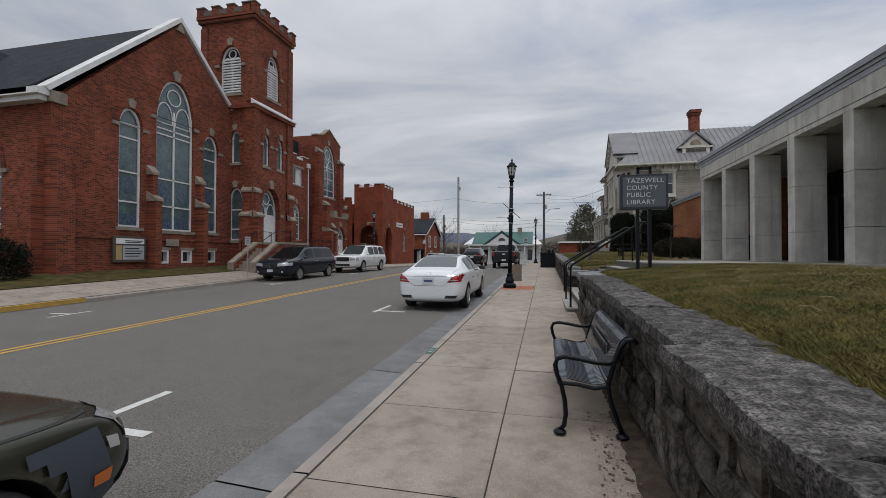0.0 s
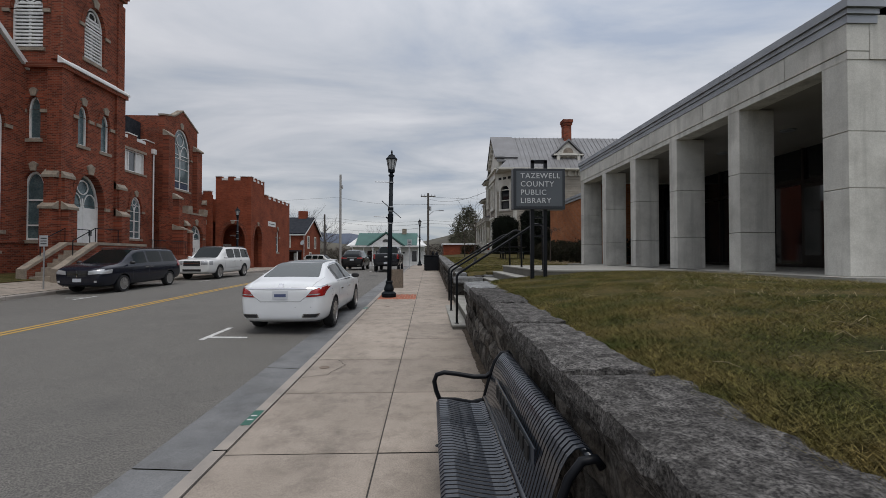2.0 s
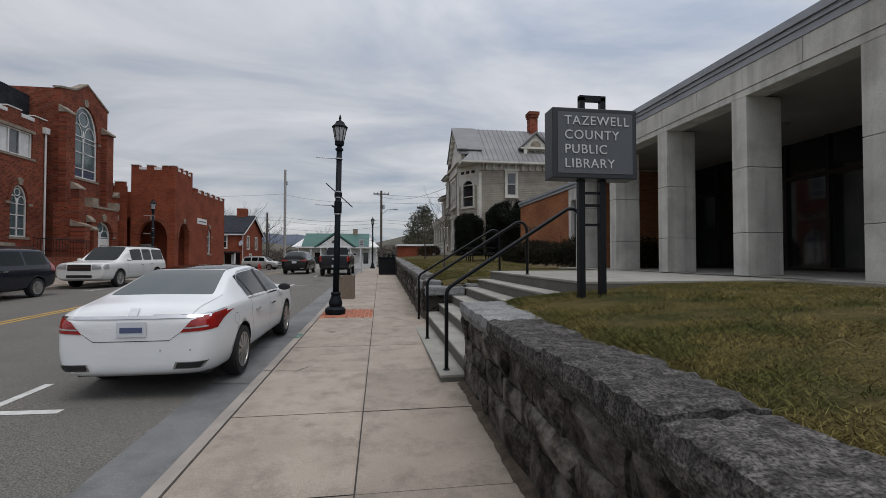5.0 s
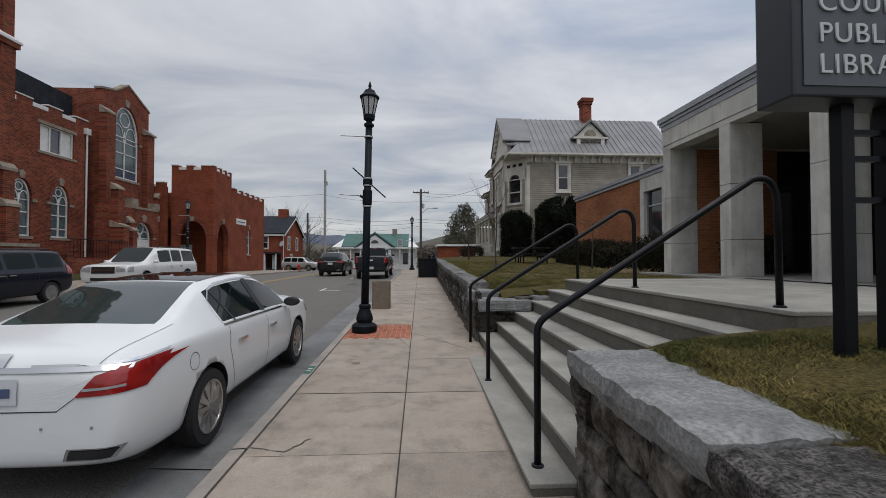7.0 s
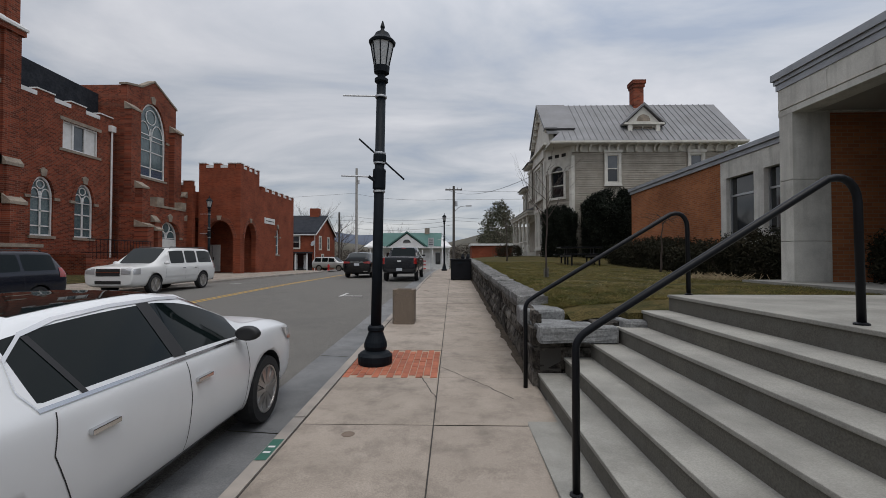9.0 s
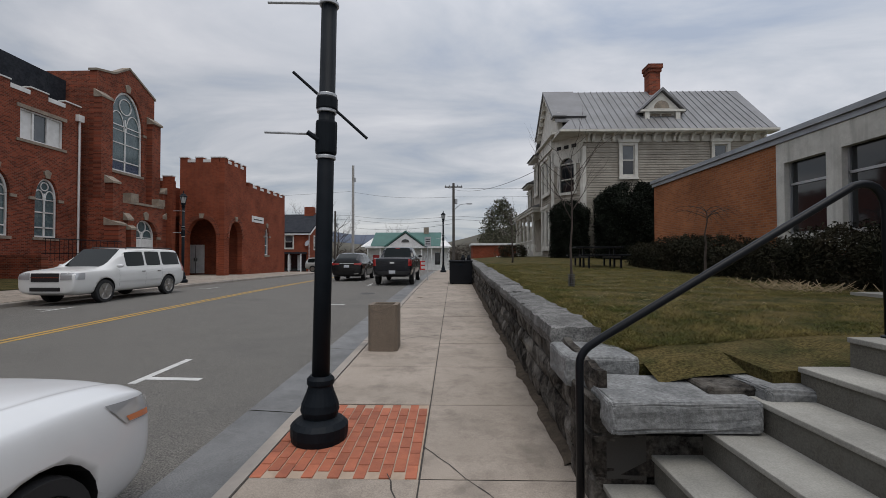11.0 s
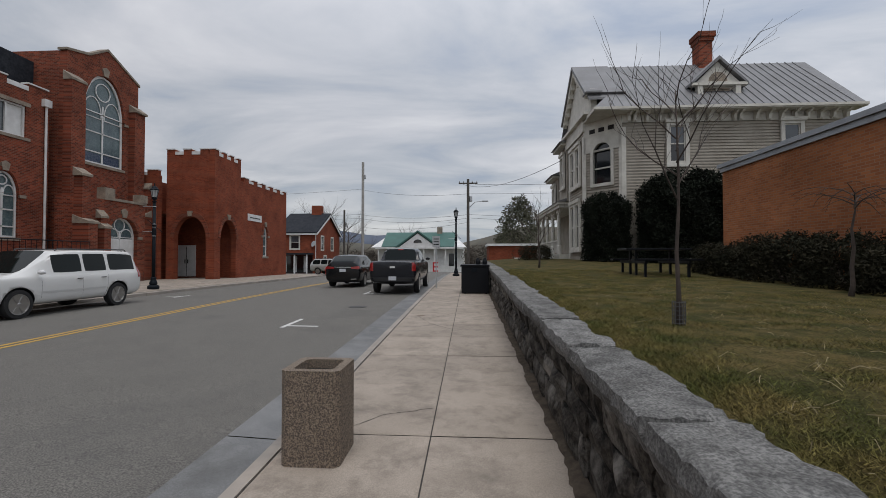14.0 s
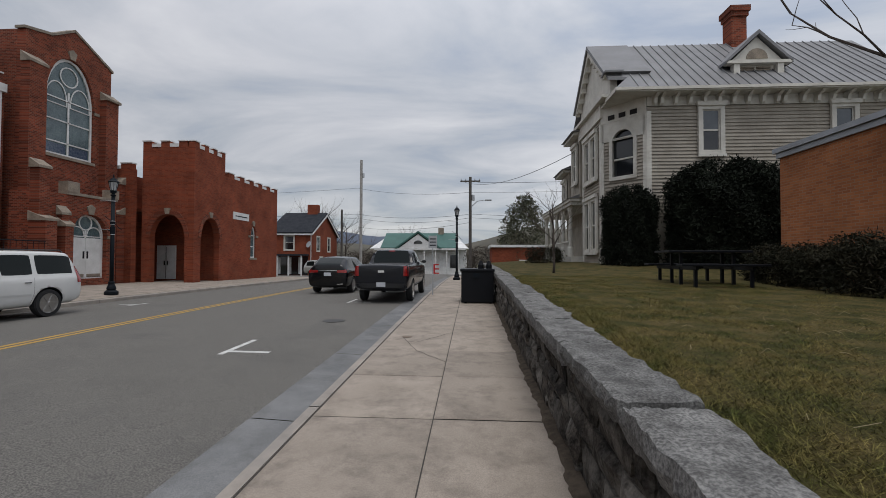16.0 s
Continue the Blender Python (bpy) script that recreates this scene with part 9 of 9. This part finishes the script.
# red brick shed beyond the lawn, hydrant
shed = thing("brick_shed", 6, 68, 1.0, "low red brick outbuilding with a white roof edge", "building")
part("wall", boxes((2.2, 9.5, 66, 72, 0.5, 3.5)), CHAPEL_X, shed)
part("roof_edge", boxes((2.0, 9.7, 65.8, 72.2, 3.5, 3.75)), WHITE, shed)
part("window", boxes((5.0, 6.2, 65.96, 65.99, 1.4, 2.2)), WHITE, shed)
hyd = thing("fire_hydrant", -14.6, 61.5, z_church(-14.6, 61.5), "red fire hydrant near the corner", "hydrant")
bm = bmesh.new()
zh = z_church(-14.6, 61.5)
lathe(bm, ((0.16, 0), (0.16, 0.05), (0.1, 0.07), (0.1, 0.5), (0.13, 0.52), (0.13, 0.58), (0.09, 0.68), (0.03, 0.74)), -14.6, 61.5, zh, 12)
part("barrel", bm, REDL, hyd)
bm = bmesh.new()
tube(bm, ((-14.8, 61.5, zh + 0.42), (-14.4, 61.5, zh + 0.42)), 0.055, 8)
part("nozzle", bm, REDL, hyd)

# utility poles and wires
WOOD = mat("pole_wood", (0.34, 0.33, 0.31), 0.9, col2=(0.25, 0.24, 0.225), scale=3)
DARKWOOD = mat("dark_pole_wood", (0.09, 0.08, 0.07), 0.9, col2=(0.06, 0.055, 0.05), scale=3)


def pole(x, y, z, h, r, m, label, arm=True, lamp=False):
    t = thing("utility_pole", x, y, z, label, "utility pole", "utility poles")
    bm = bmesh.new()
    lathe(bm, ((r * 1.2, -0.5), (r, h)), x, y, z, 10)
    part("pole", bm, m, t)
    if arm:
        part("cross_arm", boxes((x - 1.1, x + 1.1, y - 0.06, y + 0.06, z + h - 0.55, z + h - 0.4)), m, t)
        for dx in (-1.0, -0.5, 0.5, 1.0):
            bm = bmesh.new()
            lathe(bm, ((0.03, 0), (0.06, 0.05), (0.05, 0.2)), x + dx, y, z + h - 0.4, 8)
            part("insulator", bm, GALV, t)
    bm = bmesh.new()
    lathe(bm, ((0.16, 0), (0.17, 0.05), (0.17, 0.6), (0.1, 0.66)), x + 0.32, y, z + h - 2.6, 10)
    part("transformer", bm, GALV, t)
    if lamp:
        bm = bmesh.new()
        tube(bm, ((x, y, z + h - 3.4), (x + 0.8, y - 0.3, z + h - 2.7), (x + 1.9, y - 0.6, z + h - 2.6)), 0.04, 6)
        part("lamp_arm", bm, GALV, t)
        part("lamp_head", boxes((x + 1.6, x + 2.3, y - 0.8, y - 0.5, z + h - 2.72, z + h - 2.58), bevel=0.03), GALV, t)
    return t


pole(-0.1, 68, 0.2, 11.1, 0.15, DARKWOOD, "dark wooden utility pole with cross arm and street lamp", True, True)
pole(-16.4, 84, -0.2, 17.2, 0.2, WOOD, "tall pale utility pole", False)
pole(-19.3, 84, -0.2, 9.8, 0.15, DARKWOOD, "short dark utility pole", False)


def wire(pts, sag, r=0.018):
    bm = bmesh.new()
    for a, b in zip(pts, pts[1:]):
        a, b = Vector(a), Vector(b)
        tube(bm, [a.lerp(b, i / 12) - Vector((0, 0, sag * 4 * (i / 12) * (1 - i / 12))) for i in range(13)], r, 4, False)
    tagged(part("overhead_wire", bm, BLACK), "thin black overhead wire", "wire", "overhead wires")


wire([(-60, 70, 9.5), (-16.9, 84, 12.8), (-0.1, 68, 9.6), (40, 60, 10)], 0.5)
wire([(-60, 78, 8.6), (-16.9, 84, 8.9), (0.0, 68, 7.2), (45, 66, 6.5)], 0.5)
wire([(-60, 78, 8.0), (-16.9, 84, 8.3), (0.0, 68, 6.8), (45, 66, 6.1)], 0.6)
wire([(-17, 84, 7.0), (0, 68, 6.3)], 0.6)
wire([(0.7, 68, 10.7), (30, 45, 9)], 0.8)
wire([(-0.7, 68, 10.7), (5.5, 44, 8)], 0.8)

# far trees and hills
for i, (x, y, h, s) in enumerate(((-24, 88, 9, 31), (-21, 92, 8, 32), (-27, 95, 9.5, 33), (-30, 86, 8, 35), (-12.5, 108, 7.5, 36))):
    bare_tree("bare_tree", x, y, -0.3, h, 0.16, s, "leafless winter tree behind the brick house", 0.75, 5, 0.25)
foliage("cedar", 5.9, 69, 0.8, 2.9, 2.9, 8.4, 3000, 0.26, mat("cedar_leaves", (0.05, 0.055, 0.03), 0.9, col2=(0.085, 0.08, 0.05), scale=0.6, island=0.4), 51, "loose dark cedar tree beyond the lawn", "tree")
foliage("cedar", 6.2, 82, 0.5, 3.2, 3, 5.6, 2600, 0.3, mat("cedar_leaves_brown", (0.075, 0.065, 0.045), 0.9, island=0.4), 52, "brownish thicket beyond the lawn", "tree")
foliage("thicket", 1.6, 76, 0.2, 2.2, 2, 3.6, 1500, 0.24, mat("bare_thicket", (0.09, 0.075, 0.06), 0.95, island=0.4), 53, "grey-brown bare thicket beside the poles", "shrub", "dome")
for i, x in enumerate((-32, -22.5, -18.2)):
    foliage("thicket", x, 104, -0.5, 4.5, 2.5, 4.2, 1300, 0.3, mat("bare_thicket_far", (0.085, 0.07, 0.058), 0.95, island=0.4), 60 + i, "grey-brown bare thicket far off", "shrub", "dome", "far thickets")


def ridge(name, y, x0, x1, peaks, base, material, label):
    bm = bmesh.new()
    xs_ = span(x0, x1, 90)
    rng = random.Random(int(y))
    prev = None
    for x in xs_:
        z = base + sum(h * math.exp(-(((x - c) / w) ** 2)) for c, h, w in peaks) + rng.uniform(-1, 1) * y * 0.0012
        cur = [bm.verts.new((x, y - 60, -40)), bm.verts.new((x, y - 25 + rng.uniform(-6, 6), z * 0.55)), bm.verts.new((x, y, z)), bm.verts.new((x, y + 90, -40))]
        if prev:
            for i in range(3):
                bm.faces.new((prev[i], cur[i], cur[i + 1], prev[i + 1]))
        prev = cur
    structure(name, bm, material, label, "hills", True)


# distance haze is put into the far ridge's blue-grey base colour
ridge("backdrop_hills_far", 1100, -1500, 1500, ((-330, 48, 90), (-190, 40, 80), (-520, 44, 160), (150, 34, 200), (500, 50, 260), (-900, 50, 250), (900, 44, 300)), 12, mat("hazed_far_woods", (0.105, 0.125, 0.165), 1.0, col2=(0.085, 0.10, 0.135), scale=0.02), "wooded ridge on the horizon, tinted blue-grey for haze")
ridge("backdrop_hills_near", 420, -500, 600, ((60, 24, 70), (-120, 12, 80), (240, 26, 120), (-330, 14, 120)), 4, mat("brown_winter_woods", (0.095, 0.085, 0.065), 1.0, col2=(0.065, 0.062, 0.05), scale=0.06, bump=0.5, bscale=0.5), "brown leafless wooded hillside")
